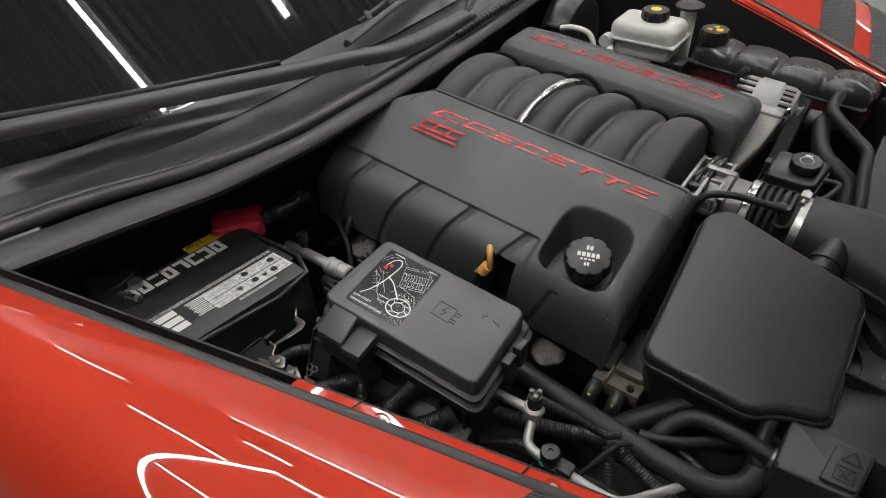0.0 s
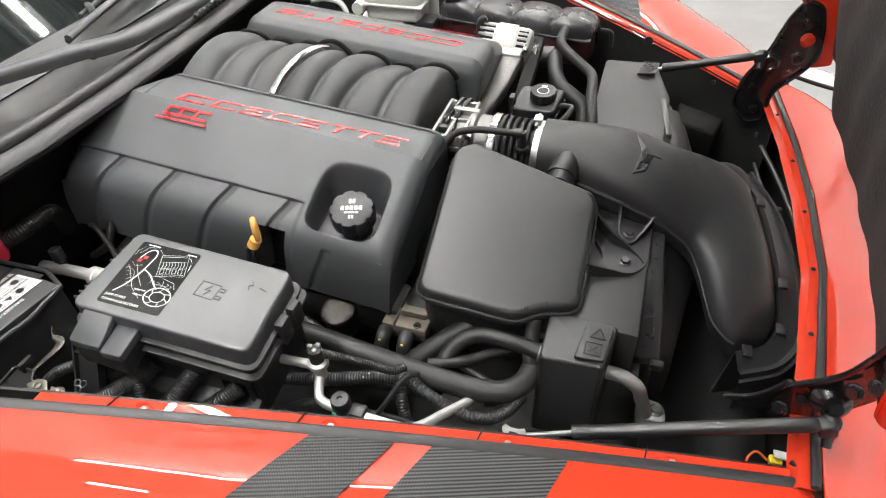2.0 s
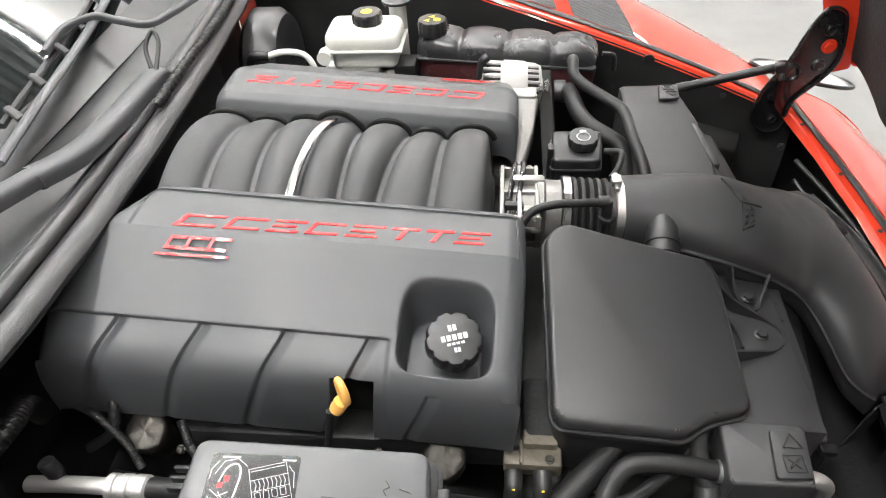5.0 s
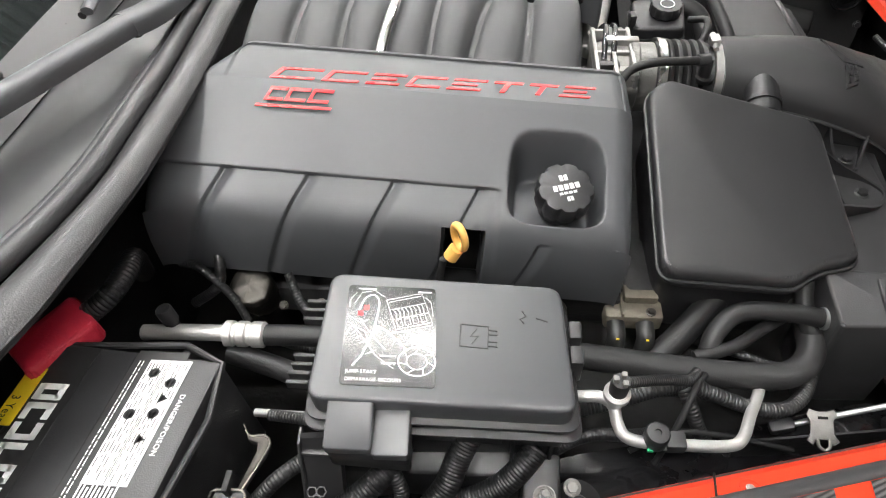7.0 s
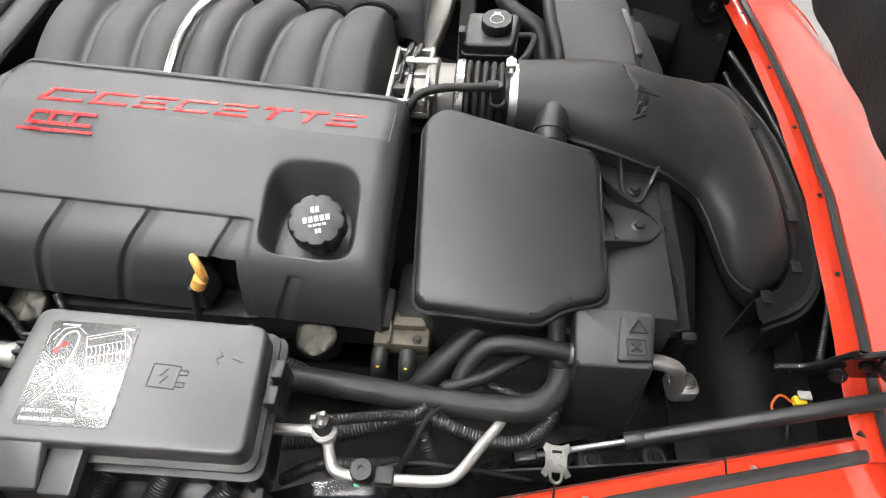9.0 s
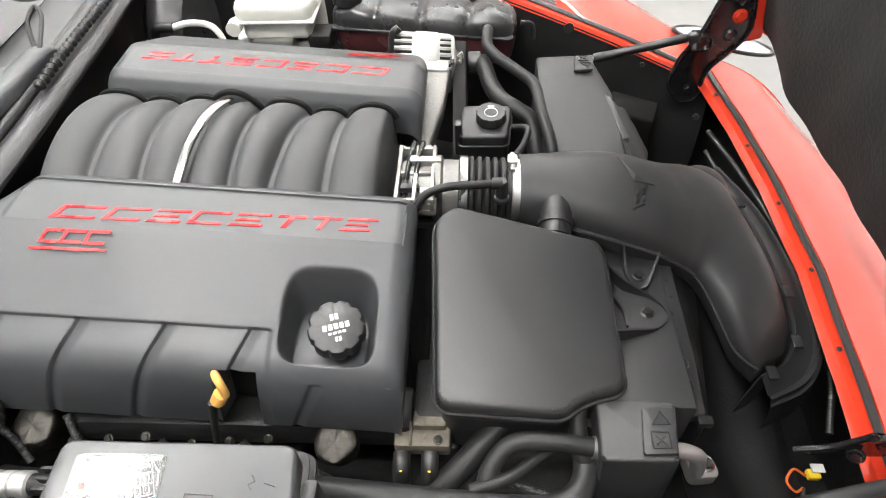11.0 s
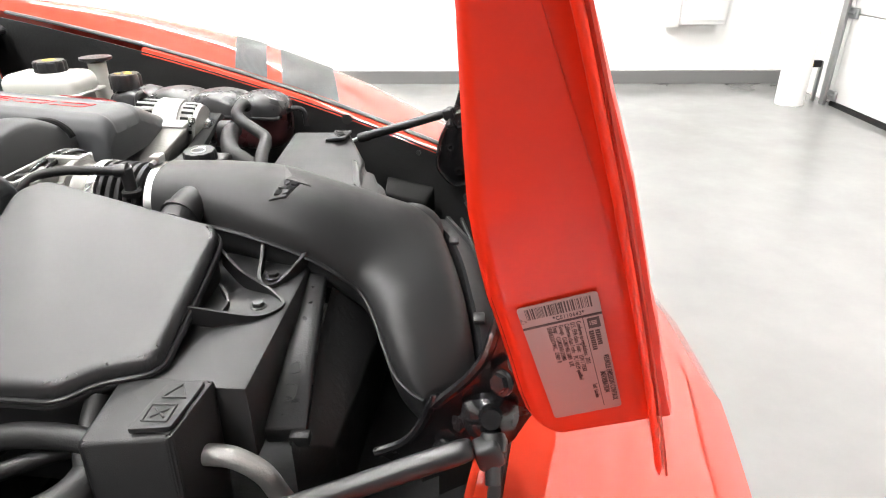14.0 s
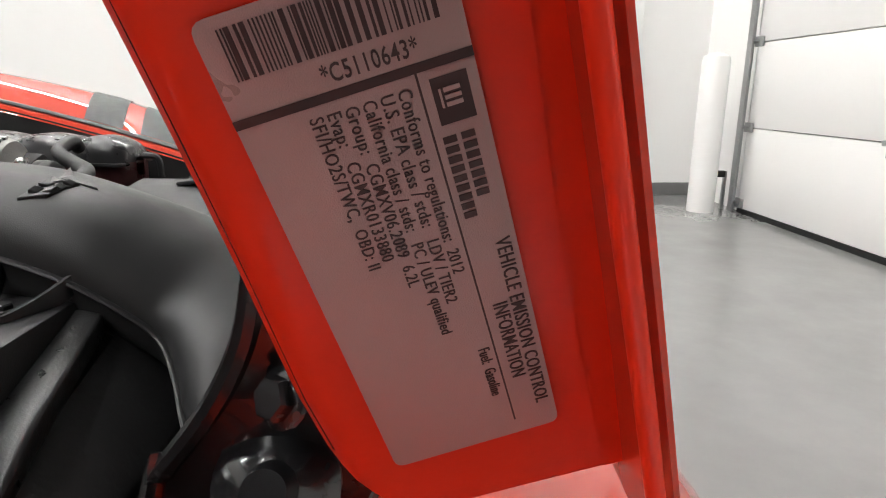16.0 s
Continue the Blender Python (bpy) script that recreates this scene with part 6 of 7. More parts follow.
def battery_details(t):
    def at(x, y, up=0.0):
        return Vector((x, y, 0.7632 + up))

    def patch(x0, y0, x1, y1, m, name, lift=0.0006, skew=0.0):
        part(name, prism([at(x0, y0, lift), at(x1, y0, lift), at(x1 + skew, y1, lift), at(x0 + skew, y1, lift)], (0, 0, -0.0005)), m, t, smooth=False)
    patch(-0.792, 0.493, -0.745, 0.245, M_BLACKPRINT, "label_ground", 0.0003)
    patch(-0.698, 0.493, -0.640, 0.245, M_BLACKPRINT, "label_ground", 0.0003)
    patch(-0.680, 0.482, -0.632, 0.345, M_LABEL, "warning_label")
    patch(-0.742, 0.490, -0.700, 0.247, M_BATTERY, "grey_strip", 0.0005)
    for k in range(3):
        patch(-0.684 + 0.018 * k, 0.300, -0.670 + 0.018 * k, 0.250, M_LABEL, "rating_box")
    for r in range(12):
        x = -0.677 + 0.0038 * r
        bm = bmesh.new()
        y = 0.478
        while y > 0.355:
            w = random.uniform(0.003, 0.012)
            if r in (5, 6) or random.random() > 0.25:
                add_box(bm, (x, y - w / 2, 0.7642), (0.0009, w, 0.0003))
            y -= w + 0.003
        part("small_print", bm, M_PLASTIC, t, smooth=False)
    for x in (-0.691, -0.687):
        bm = bmesh.new()
        y = 0.48
        while y > 0.27:
            w = random.uniform(0.003, 0.012)
            add_box(bm, (x, y - w / 2, 0.7642), (0.0012, w, 0.0003))
            y -= w + 0.002
        part("white_print", bm, M_WHITE, t, smooth=False)
    part("column_rule", box((-0.656, 0.413, 0.7643), (0.0007, 0.136, 0.0003)), M_PLASTIC, t, smooth=False)
    for x, y in ((-0.668, 0.466), (-0.644, 0.455), (-0.670, 0.418), (-0.645, 0.42)):
        part("symbol", lathe([(0.0058, 0.0), (0.0058, 0.0005), (0.0042, 0.0005), (0.0042, 0.0)], Matrix.Translation((x, y, 0.7641)), 20), M_BLACKPRINT, t)
        part("symbol_mark", box((x, y, 0.7643), (0.0014, 0.006, 0.0004)), M_BLACKPRINT, t, smooth=False)
    for x, y in ((-0.644, 0.437), (-0.645, 0.392)):
        part("symbol", lathe([(0.0065, 0.0), (0.0065, 0.0005), (0.0045, 0.0005), (0.0045, 0.0)], Matrix.Translation((x, y, 0.7641)), 3), M_BLACKPRINT, t)
    m = Matrix(((0, 1, 0, -0.6235), (-1, 0, 0, 0.443), (0, 0, 1, 0.7640), (0, 0, 0, 1)))
    writing("warning_words", "DANGER/POISON", 0.008, m, M_WHITE, t, length=0.066)
    for r in range(10):
        bm = bmesh.new()
        x = -0.678 + 0.0042 * r
        add_box(bm, (x, 0.3315, 0.7641), (0.0018, 0.030 - 0.004 * (r % 3), 0.0003))
        part("small_print", bm, M_WHITE, t, smooth=False)
    # the brand as plain slanted white shapes, one to a letter
    for k in range(8):
        y = 0.447 - 0.0222 * k
        bm = box((-0.7825, y - 0.009, 0.7642), (0.0075, 0.0185, 0.0005))
        if k % 4 != 3:
            add_box(bm, (-0.7575, y - 0.009, 0.7642), (0.0075, 0.0185, 0.0005))
        if k % 3 != 2:
            add_box(bm, (-0.770, y - 0.003, 0.7642), (0.026, 0.0070, 0.0005))
        if k % 2 == 0:
            add_box(bm, (-0.770, y - 0.0155, 0.7642), (0.026, 0.0062, 0.0005))
        part("brand_shape", bm, M_WHITE, t, smooth=False)
    patch(-0.812, 0.465, -0.790, 0.398, M_YLABEL, "yellow_label", 0.0008)
    m = Matrix(((0, 1, 0, -0.804), (-1, 0, 0, 0.432), (0, 0, 1, 0.7645), (0, 0, 0, 1)))
    writing("yellow_label_words", "3 Year", 0.014, m, M_BLACKPRINT, t, length=0.03)
    part("lid_rim", tube([(-0.8, 0.498, 0.757), (-0.602, 0.484, 0.757), (-0.602, 0.236, 0.757)], 0.004, 8, 3), M_BATTERY, t)
    # the battery stands at a slant in its tray
    for ob in t.children:
        for v in ob.data.vertices:
            v.co.x += 0.135 * (v.co.y - 0.485)
            v.co += Vector((0.019, -0.028, 0.020))

    r = thing("terminal_boot", "red rubber boot over the battery terminal", "terminal cover")
    top = [Vector((-0.806, 0.545, 0.775)), Vector((-0.826, 0.452, 0.802)), Vector((-0.782, 0.420, 0.799)), Vector((-0.750, 0.503, 0.778))]
    part("boot", prism(rounded(top, 0.012), (0, 0, -0.035), 0.007, 3), M_REDCAP, r)
    hose("battery_loom", "corrugated black cable loom from the red terminal boot", [(-0.780, 0.520, 0.763), (-0.757, 0.545, 0.772), (-0.748, 0.580, 0.775), (-0.757, 0.612, 0.762), (-0.78, 0.635, 0.70)], 0.0145, M_LOOM, 0.0048, "wiring loom", 0.0013)
    n = thing("negative_clamp", "grey lead battery clamp with a steel bolt", "clamp")
    part("ring", lathe([(0.018, 0), (0.018, 0.016), (0.012, 0.017), (0.011, 0.028), (0.001, 0.028)], axis((-0.79, 0.272, 0.765), (0, 0, 1)), 20), M_GALV, n)
    part("arm", box((-0.775, 0.245, 0.775), (0.05, 0.02, 0.012), 0.003), M_GALV, n)
    part("clamp_bolt", tube([(-0.80, 0.245, 0.78), (-0.75, 0.255, 0.79)], 0.006, 6, 2), M_STEEL, n)
    c = thing("ground_block", "dull black plastic module beside the battery", "module")
    part("case", prism(rounded([(-0.86, 0.30, 0.80), (-0.80, 0.29, 0.80), (-0.80, 0.22, 0.79), (-0.87, 0.22, 0.79)], 0.01), (0, 0, -0.06), 0.006), M_PLASTIC, c)

    h = thing("hood_latch", "plated steel hood latch with springs beside the battery", "latch")
    tilt = (0.04, -0.18, 1)
    part("bracket", prism([(-0.562, 0.330, 0.742), (-0.531, 0.331, 0.742), (-0.526, 0.300, 0.728), (-0.600, 0.284, 0.714), (-0.577, 0.296, 0.728)], (0, 0, -0.003)), M_STRUT, h, smooth=False)
    part("bracket_wall", prism([(-0.562, 0.334, 0.744), (-0.531, 0.335, 0.744), (-0.531, 0.331, 0.744), (-0.562, 0.330, 0.744)], (0, 0, -0.06)), M_STRUT, h, smooth=False)
    part("worn_edge", tube([(-0.604, 0.282, 0.717), (-0.584, 0.289, 0.726), (-0.575, 0.300, 0.734), (-0.566, 0.324, 0.744), (-0.561, 0.331, 0.746), (-0.533, 0.332, 0.746), (-0.528, 0.322, 0.740), (-0.516, 0.321, 0.738)], 0.0014, 8, 4), M_PLATED, h, "worn bare metal edge")
    part("upper_plate", prism(rounded([(-0.527, 0.313, 0.744), (-0.514, 0.324, 0.747), (-0.500, 0.325, 0.747), (-0.489, 0.312, 0.744), (-0.500, 0.307, 0.742), (-0.517, 0.306, 0.742)], 0.0025), (0, 0, -0.003), 0.0007), M_PLATED, h, "plated latch plate")
    part("upper_plate", prism(rounded([(-0.491, 0.321, 0.744), (-0.465, 0.320, 0.743), (-0.450, 0.308, 0.739), (-0.466, 0.303, 0.737), (-0.487, 0.309, 0.740)], 0.004), (0, 0, -0.003), 0.0007), M_PLATED, h, "plated latch plate")
    part("lever", prism(rounded([(-0.545, 0.306, 0.736), (-0.520, 0.312, 0.738), (-0.480, 0.312, 0.738), (-0.448, 0.318, 0.738), (-0.446, 0.305, 0.733), (-0.500, 0.301, 0.733), (-0.545, 0.300, 0.733)], 0.003), (0, 0, -0.003), 0.0007), M_PLATED, h)
    part("lever", prism(rounded([(-0.514, 0.303, 0.728), (-0.487, 0.306, 0.729), (-0.470, 0.300, 0.727), (-0.440, 0.305, 0.727), (-0.441, 0.296, 0.724), (-0.474, 0.290, 0.721), (-0.512, 0.291, 0.722)], 0.003), (0, 0, -0.003), 0.0007), M_PLATED, h)
    for x, y, z, r in ((-0.507, 0.315, 0.745, 0.0055), (-0.477, 0.313, 0.743, 0.0075), (-0.502, 0.298, 0.729, 0.0085), (-0.468, 0.295, 0.727, 0.006)):
        part("pivot", lathe([(r, -0.012), (r, 0.001), (r * 0.8, 0.0022), (r * 0.45, 0.0024), (r * 0.4, 0.0012), (0.0005, 0.001)], axis((x, y, z), tilt), 20), M_PLATED, h)
        part("washer", lathe([(r * 1.5, -0.006), (r * 1.5, -0.0045), (r * 0.9, -0.004)], axis((x, y, z), tilt), 22), M_SHIELD, h)
    part("hook", tube([(-0.540, 0.305, 0.736), (-0.547, 0.302, 0.733), (-0.548, 0.296, 0.727), (-0.542, 0.291, 0.721), (-0.531, 0.291, 0.719)], 0.0017, 8), M_PLATED, h)
    part("stained_tab", prism(rounded([(-0.455, 0.321, 0.742), (-0.436, 0.323, 0.742), (-0.435, 0.309, 0.736), (-0.450, 0.306, 0.735)], 0.002), (0, 0, -0.012), 0.001), mat("rusty_grease", (0.13, 0.06, 0.014), 0.45, grain=0.6, grain_size=180, vary=0.5, vary_size=90), h, "rust-stained tab")
    part("side_cheek", prism([(-0.434, 0.318, 0.742), (-0.431, 0.318, 0.742), (-0.423, 0.285, 0.722), (-0.427, 0.285, 0.722)], (0, 0, -0.03)), M_PLATED, h)
    for y0 in (0.290, 0.282):
        part("spring", tube([(-0.480 + 0.0016 * k, y0 + 0.0055 * math.cos(k * 1.57), 0.714 + 0.0055 * math.sin(k * 1.57)) for k in range(25)], 0.0011, 6, 3), M_PLATED, h)
    s = thing("battery_strap", "tarnished metal strap standing beside the battery", "strap")
    part("strap", prism([(-0.541, 0.392, 0.770), (-0.535, 0.383, 0.763), (-0.520, 0.384, 0.763), (-0.513, 0.380, 0.760), (-0.516, 0.368, 0.754), (-0.536, 0.332, 0.742), (-0.541, 0.333, 0.742), (-0.526, 0.369, 0.755), (-0.526, 0.377, 0.759), (-0.536, 0.379, 0.760)], (0, 0, -0.008), 0.0008), M_SHIELD, s)
    part("worn_rim", tube([(-0.541, 0.392, 0.771), (-0.535, 0.383, 0.764), (-0.520, 0.384, 0.764), (-0.513, 0.380, 0.761), (-0.516, 0.368, 0.755), (-0.536, 0.332, 0.743)], 0.0010, 6, 4), M_PLATED, s, "bare metal rim")
    part("rubber_stop", box((-0.548, 0.338, 0.742), (0.007, 0.022, 0.03), 0.002), M_RUBBER, s)
    r = thing("retainer_clip", "black plastic channel with a three-lobed retainer on the tray", "clip")
    part("channel", prism([(-0.473, 0.378, 0.790), (-0.434, 0.382, 0.790), (-0.434, 0.378, 0.786), (-0.473, 0.374, 0.786)], (0, -0.035, -0.075)), M_TRAY, r, smooth=False)
    for x in (-0.474, -0.434):
        part("side_wall", prism([(x - 0.0012, 0.384, 0.79), (x + 0.0012, 0.384, 0.79), (x + 0.0012, 0.368, 0.786), (x - 0.0012, 0.368, 0.786)], (0, -0.036, -0.075)), M_TRAY, r, smooth=False)
    part("crossbar", box((-0.454, 0.366, 0.772), (0.038, 0.006, 0.004), 0.001), M_TRAY, r)
    for k in range(3):
        a = 2.1 * k + 0.6
        c0 = Vector((-0.459 + 0.0055 * math.cos(a), 0.336 + 0.0048 * math.sin(a), 0.737 + 0.002 * math.sin(a)))
        part("lobe", tube([c0 + Vector((0.0052 * math.cos(q), 0.0046 * math.sin(q), 0.002 * math.sin(q))) for q in [math.pi / 3 * j for j in range(7)]], 0.0008, 6, 1), M_GREY, r)
    w = thing("latch_cover", "smooth black plastic cover in front of the latch", "cover")
    part("shell", prism(rounded([(-0.605, 0.284, 0.722), (-0.525, 0.290, 0.724), (-0.505, 0.262, 0.716), (-0.615, 0.252, 0.712)], 0.008), (0, 0, -0.03), 0.003), M_PLASTIC, w)


battery_details(bpy.data.objects["car_battery"])

# ---- hood fittings ----


def hood_label():
    t = thing("emission_label", "silvery printed label on the red hood flange", "label")
    TL, ex, ey = Vector((0.501, 0.499, 0.911)), Vector((0.046, -0.002, 0.0148)), Vector((0.036, 0.038, -0.116))
    n = ey.cross(ex).normalized()

    def at(a, b, up=0.0):
        return TL + ex * a + ey * b + n * (0.0008 + up)

    def patch(name, a0, b0, a1, b1, m, up=0.0003):
        part(name, prism([at(a0, b0, up), at(a1, b0, up), at(a1, b1, up), at(a0, b1, up)], n * -0.0002), m, t, smooth=False)
    part("sheet", prism(rounded([at(0, 0), at(1, 0), at(1, 1), at(0, 1)], 0.003), n * -0.0005), mat("silver_foil_label", (0.36, 0.25, 0.24), 0.32, metal=0.25, grain=0.15, grain_size=3000, vary=0.06), t, "silvery pink foil sheet")
    ink = mat("dark_maroon_ink", (0.035, 0.012, 0.012), 0.4, vary=0.05)
    a = 0.09
    while a < 0.90:
        w = random.choice((0.006, 0.006, 0.012, 0.02))
        patch("bar", a, 0.018, a + w, 0.095, ink)
        a += w + random.choice((0.006, 0.01, 0.018))
    patch("rule", 0.0, 0.148, 1.0, 0.163, ink)
    patch("rule", 0.750, 0.163, 0.760, 0.955, ink)
    patch("logo_square", 0.80, 0.178, 0.955, 0.255, ink)
    foil = mat("logo_mark_foil", (0.36, 0.25, 0.24), 0.35, metal=0.2, vary=0.05)
    for a0, b0, a1, b1 in ((0.845, 0.196, 0.915, 0.203), (0.845, 0.208, 0.915, 0.215), (0.845, 0.220, 0.915, 0.227), (0.825, 0.196, 0.835, 0.227)):
        patch("logo_mark", a0, b0, a1, b1, foil, 0.0006)
    for a0, b1 in ((0.90, 0.40), (0.82, 0.43)):
        b = 0.275
        while b < b1:
            patch("name_bar", a0 - 0.03, b, a0 + 0.03, b + 0.012, ink)
            b += 0.018
    across = Matrix((ex.normalized(), -ey.normalized(), n)).transposed().to_4x4()
    down = Matrix((ey.normalized(), ex.normalized(), n)).transposed().to_4x4()

    def put(s, a, b, size, length, m, bold=0.0):
        mm = m.copy()
        mm.translation = at(a, b, 0.0002)
        writing("print", s, size, mm, ink, t, "", 0.0001, length=length, bold=bold)
    put("*C5110643*", 0.40, 0.125, 0.0050, 0.0190, across, 0.00005)
    L = ey.length
    for s, a, b0, b1 in (("Conforms to regulations:  2012", 0.69, 0.18, 0.535), ("U.S. EPA class / stds:   LDV / TIER2", 0.615, 0.18, 0.595), ("California class / stds:   PC / ULEV qualified", 0.54, 0.18, 0.665),
                         ("Group:  CGMXV06.2089  6.2L", 0.465, 0.18, 0.535), ("Evap:   CGMXR0133880", 0.39, 0.18, 0.465), ("SFI/HO2S/TWC,  OBD: II", 0.315, 0.18, 0.475)):
        put(s, a, b0, 0.0041, (b1 - b0) * L, down, 0.00002)
    put("VEHICLE EMISSION CONTROL", 0.93, 0.490, 0.0051, 0.435 * L, down, 0.00004)
    put("INFORMATION", 0.84, 0.63, 0.0053, 0.20 * L, down, 0.00004)
    put("Fuel:  Gasoline", 0.695, 0.73, 0.0044, 0.135 * L, down, 0.00002)


hood_label()


def strut(a, j, b, label):
    t = thing("gas_strut", label, "gas strut")
    a, j, b = Vector(a), Vector(j), Vector(b)
    d = (b - a).normalized()
    part("rod", tube([a, j], 0.0038, 12, 2), M_GALV, t, "polished steel rod")
    part("cylinder", lathe([(0.006, 0), (0.0095, 0.002), (0.0095, (b - j).length - 0.02), (0.0085, (b - j).length - 0.012), (0.007, (b - j).length - 0.01)], axis(j, d), 24), M_STRUT, t)
    part("collar", lathe([(0.0105, 0), (0.0105, 0.022), (0.0095, 0.024)], axis(j, d), 24), M_PLASTIC, t)
    part("end_fitting", box((0, 0, 0), (0.02, 0.024, 0.022), 0.005, axis(b, d), 3), M_PLASTIC, t)
    part("ball_socket", lathe([(0.006, -0.022), (0.006, 0.0), (0.011, 0.004), (0.012, 0.012), (0.009, 0.018), (0.001, 0.019)], axis(b + Vector((0.004, 0, -0.004)), (0, 0.5, 0.6)), 20), M_PLASTIC, t)
    part("rod_fitting", box((0, 0, 0), (0.016, 0.016, 0.03), 0.004, axis(a, d)), M_PLASTIC, t)


strut((0.082, 0.498, 0.606), (0.198, 0.509, 0.660), (0.490, 0.555, 0.742), "black gas strut with a steel rod along the fender")
strut((0.15, 1.49, 0.70), (0.235, 1.482, 0.730), (0.43, 1.462, 0.788), "black gas strut on the far side of the bay")


def hinge(far):
    h = bpy.data.objects["hood"]
    s = (lambda y: 2 * YC + 0.03 - y) if far else (lambda y: y)
    path = smooth_path([(0.40, s(0.615), 0.672), (0.435, s(0.608), 0.690), (0.468, s(0.60), 0.720), (0.490, s(0.59), 0.765), (0.502, s(0.575), 0.82), (0.512, s(0.565), 0.88), (0.515, s(0.56), 0.94)], 6)
    bm = bmesh.new()
    rows = []
    for i, (p, sd, u) in enumerate(frames_along(path)):
        w = 0.014 + 0.018 * sstep(4, 16, i) + 0.010 * math.sin(i / (len(path) - 1) * math.pi)
        wv = Vector((0.82, 0, -0.57)) * w if i < 16 else Vector((1, 0, -0.15)).normalized() * w
        th = Vector((0, 0.004 if not far else -0.004, 0))
        lo = wv * (1 - 0.65 * sstep(14, 25, i))
        rows.append([p - lo, p + wv, p + wv + th, p - lo + th])
    add_loft(bm, rows)
    bmesh.ops.recalc_face_normals(bm, faces=bm.faces)
    t = part("hood_hinge", bm, M_GLOSSBLACK, h, "gloss black gooseneck hinge arm")
    part("lip", tube([r[0] for r in rows], 0.0045, 8, 2), M_GLOSSBLACK, t)
    ball = lathe([(0.024, -0.004), (0.024, 0.002), (0.018, 0.008), (0.010, 0.012), (0.008, 0.026), (0.001, 0.026)], axis((0.492, s(0.585), 0.756), (0, -0.8 if not far else 0.8, 0.45)), 28)
    part("boss", ball, M_GLOSSBLACK, t)
    for x, y, z, m in ((0.452, 0.60, 0.70, M_GLOSSBLACK), (0.47, 0.597, 0.735, M_GLOSSBLACK), (0.512, 0.556, 0.83, M_GLOSSBLACK), (0.512, 0.556, 0.87, M_GLOSSBLACK), (0.50, 0.570, 0.80, M_GLOSSBLACK)):
        bolt("hinge_bolt", (x, s(y), z), (-0.5, -0.6 if not far else -0.2, 0.3), 0.008, t, m)


hinge(False)


def far_hinge():
    h = bpy.data.objects["hood"]
    out = rounded([(0.486, 1.47, 0.915), (0.520, 1.47, 0.905), (0.535, 1.47, 0.86), (0.545, 1.47, 0.80), (0.528, 1.47, 0.765), (0.478, 1.47, 0.705), (0.478, 1.47, 0.635), (0.44, 1.47, 0.625), (0.402, 1.47, 0.67), (0.412, 1.47, 0.735), (0.446, 1.47, 0.80), (0.466, 1.47, 0.88)], 0.02, 4)
    t = part("hood_hinge", prism(out, (0, 0.006, 0), 0.001), M_GLOSSBLACK, h, "gloss black gooseneck hinge arm", angle=30)
    part("lip", tube([Vector(p) + Vector((0, -0.002, 0)) for p in out] + [Vector(out[0]) + Vector((0, -0.002, 0))], 0.004, 8, 1), M_GLOSSBLACK, t)
    for x, z, r in ((0.455, 0.775, 0.021), (0.505, 0.79, 0.014), (0.503, 0.865, 0.011), (0.434, 0.715, 0.008), (0.452, 0.66, 0.010)):
        part("boss", lathe([(r, 0.0), (r, 0.004), (r * 0.75, 0.008), (r * 0.55, 0.004), (0.001, 0.004)], axis((x, 1.47, z), (0, -1, 0)), 24), M_GLOSSBLACK, t)
    bolt("hinge_bolt", (0.512, 1.468, 0.832), (0, -1, 0.1), 0.011, t, M_RED, "red painted bolt")
    part("mount_plate", prism(rounded([(0.470, 1.480, 0.930), (0.552, 1.480, 0.935), (0.578, 1.480, 0.775), (0.535, 1.480, 0.765)], 0.008), (0.0, 0.006, 0), 0.001), M_RED, t, "red painted mount")


far_hinge()


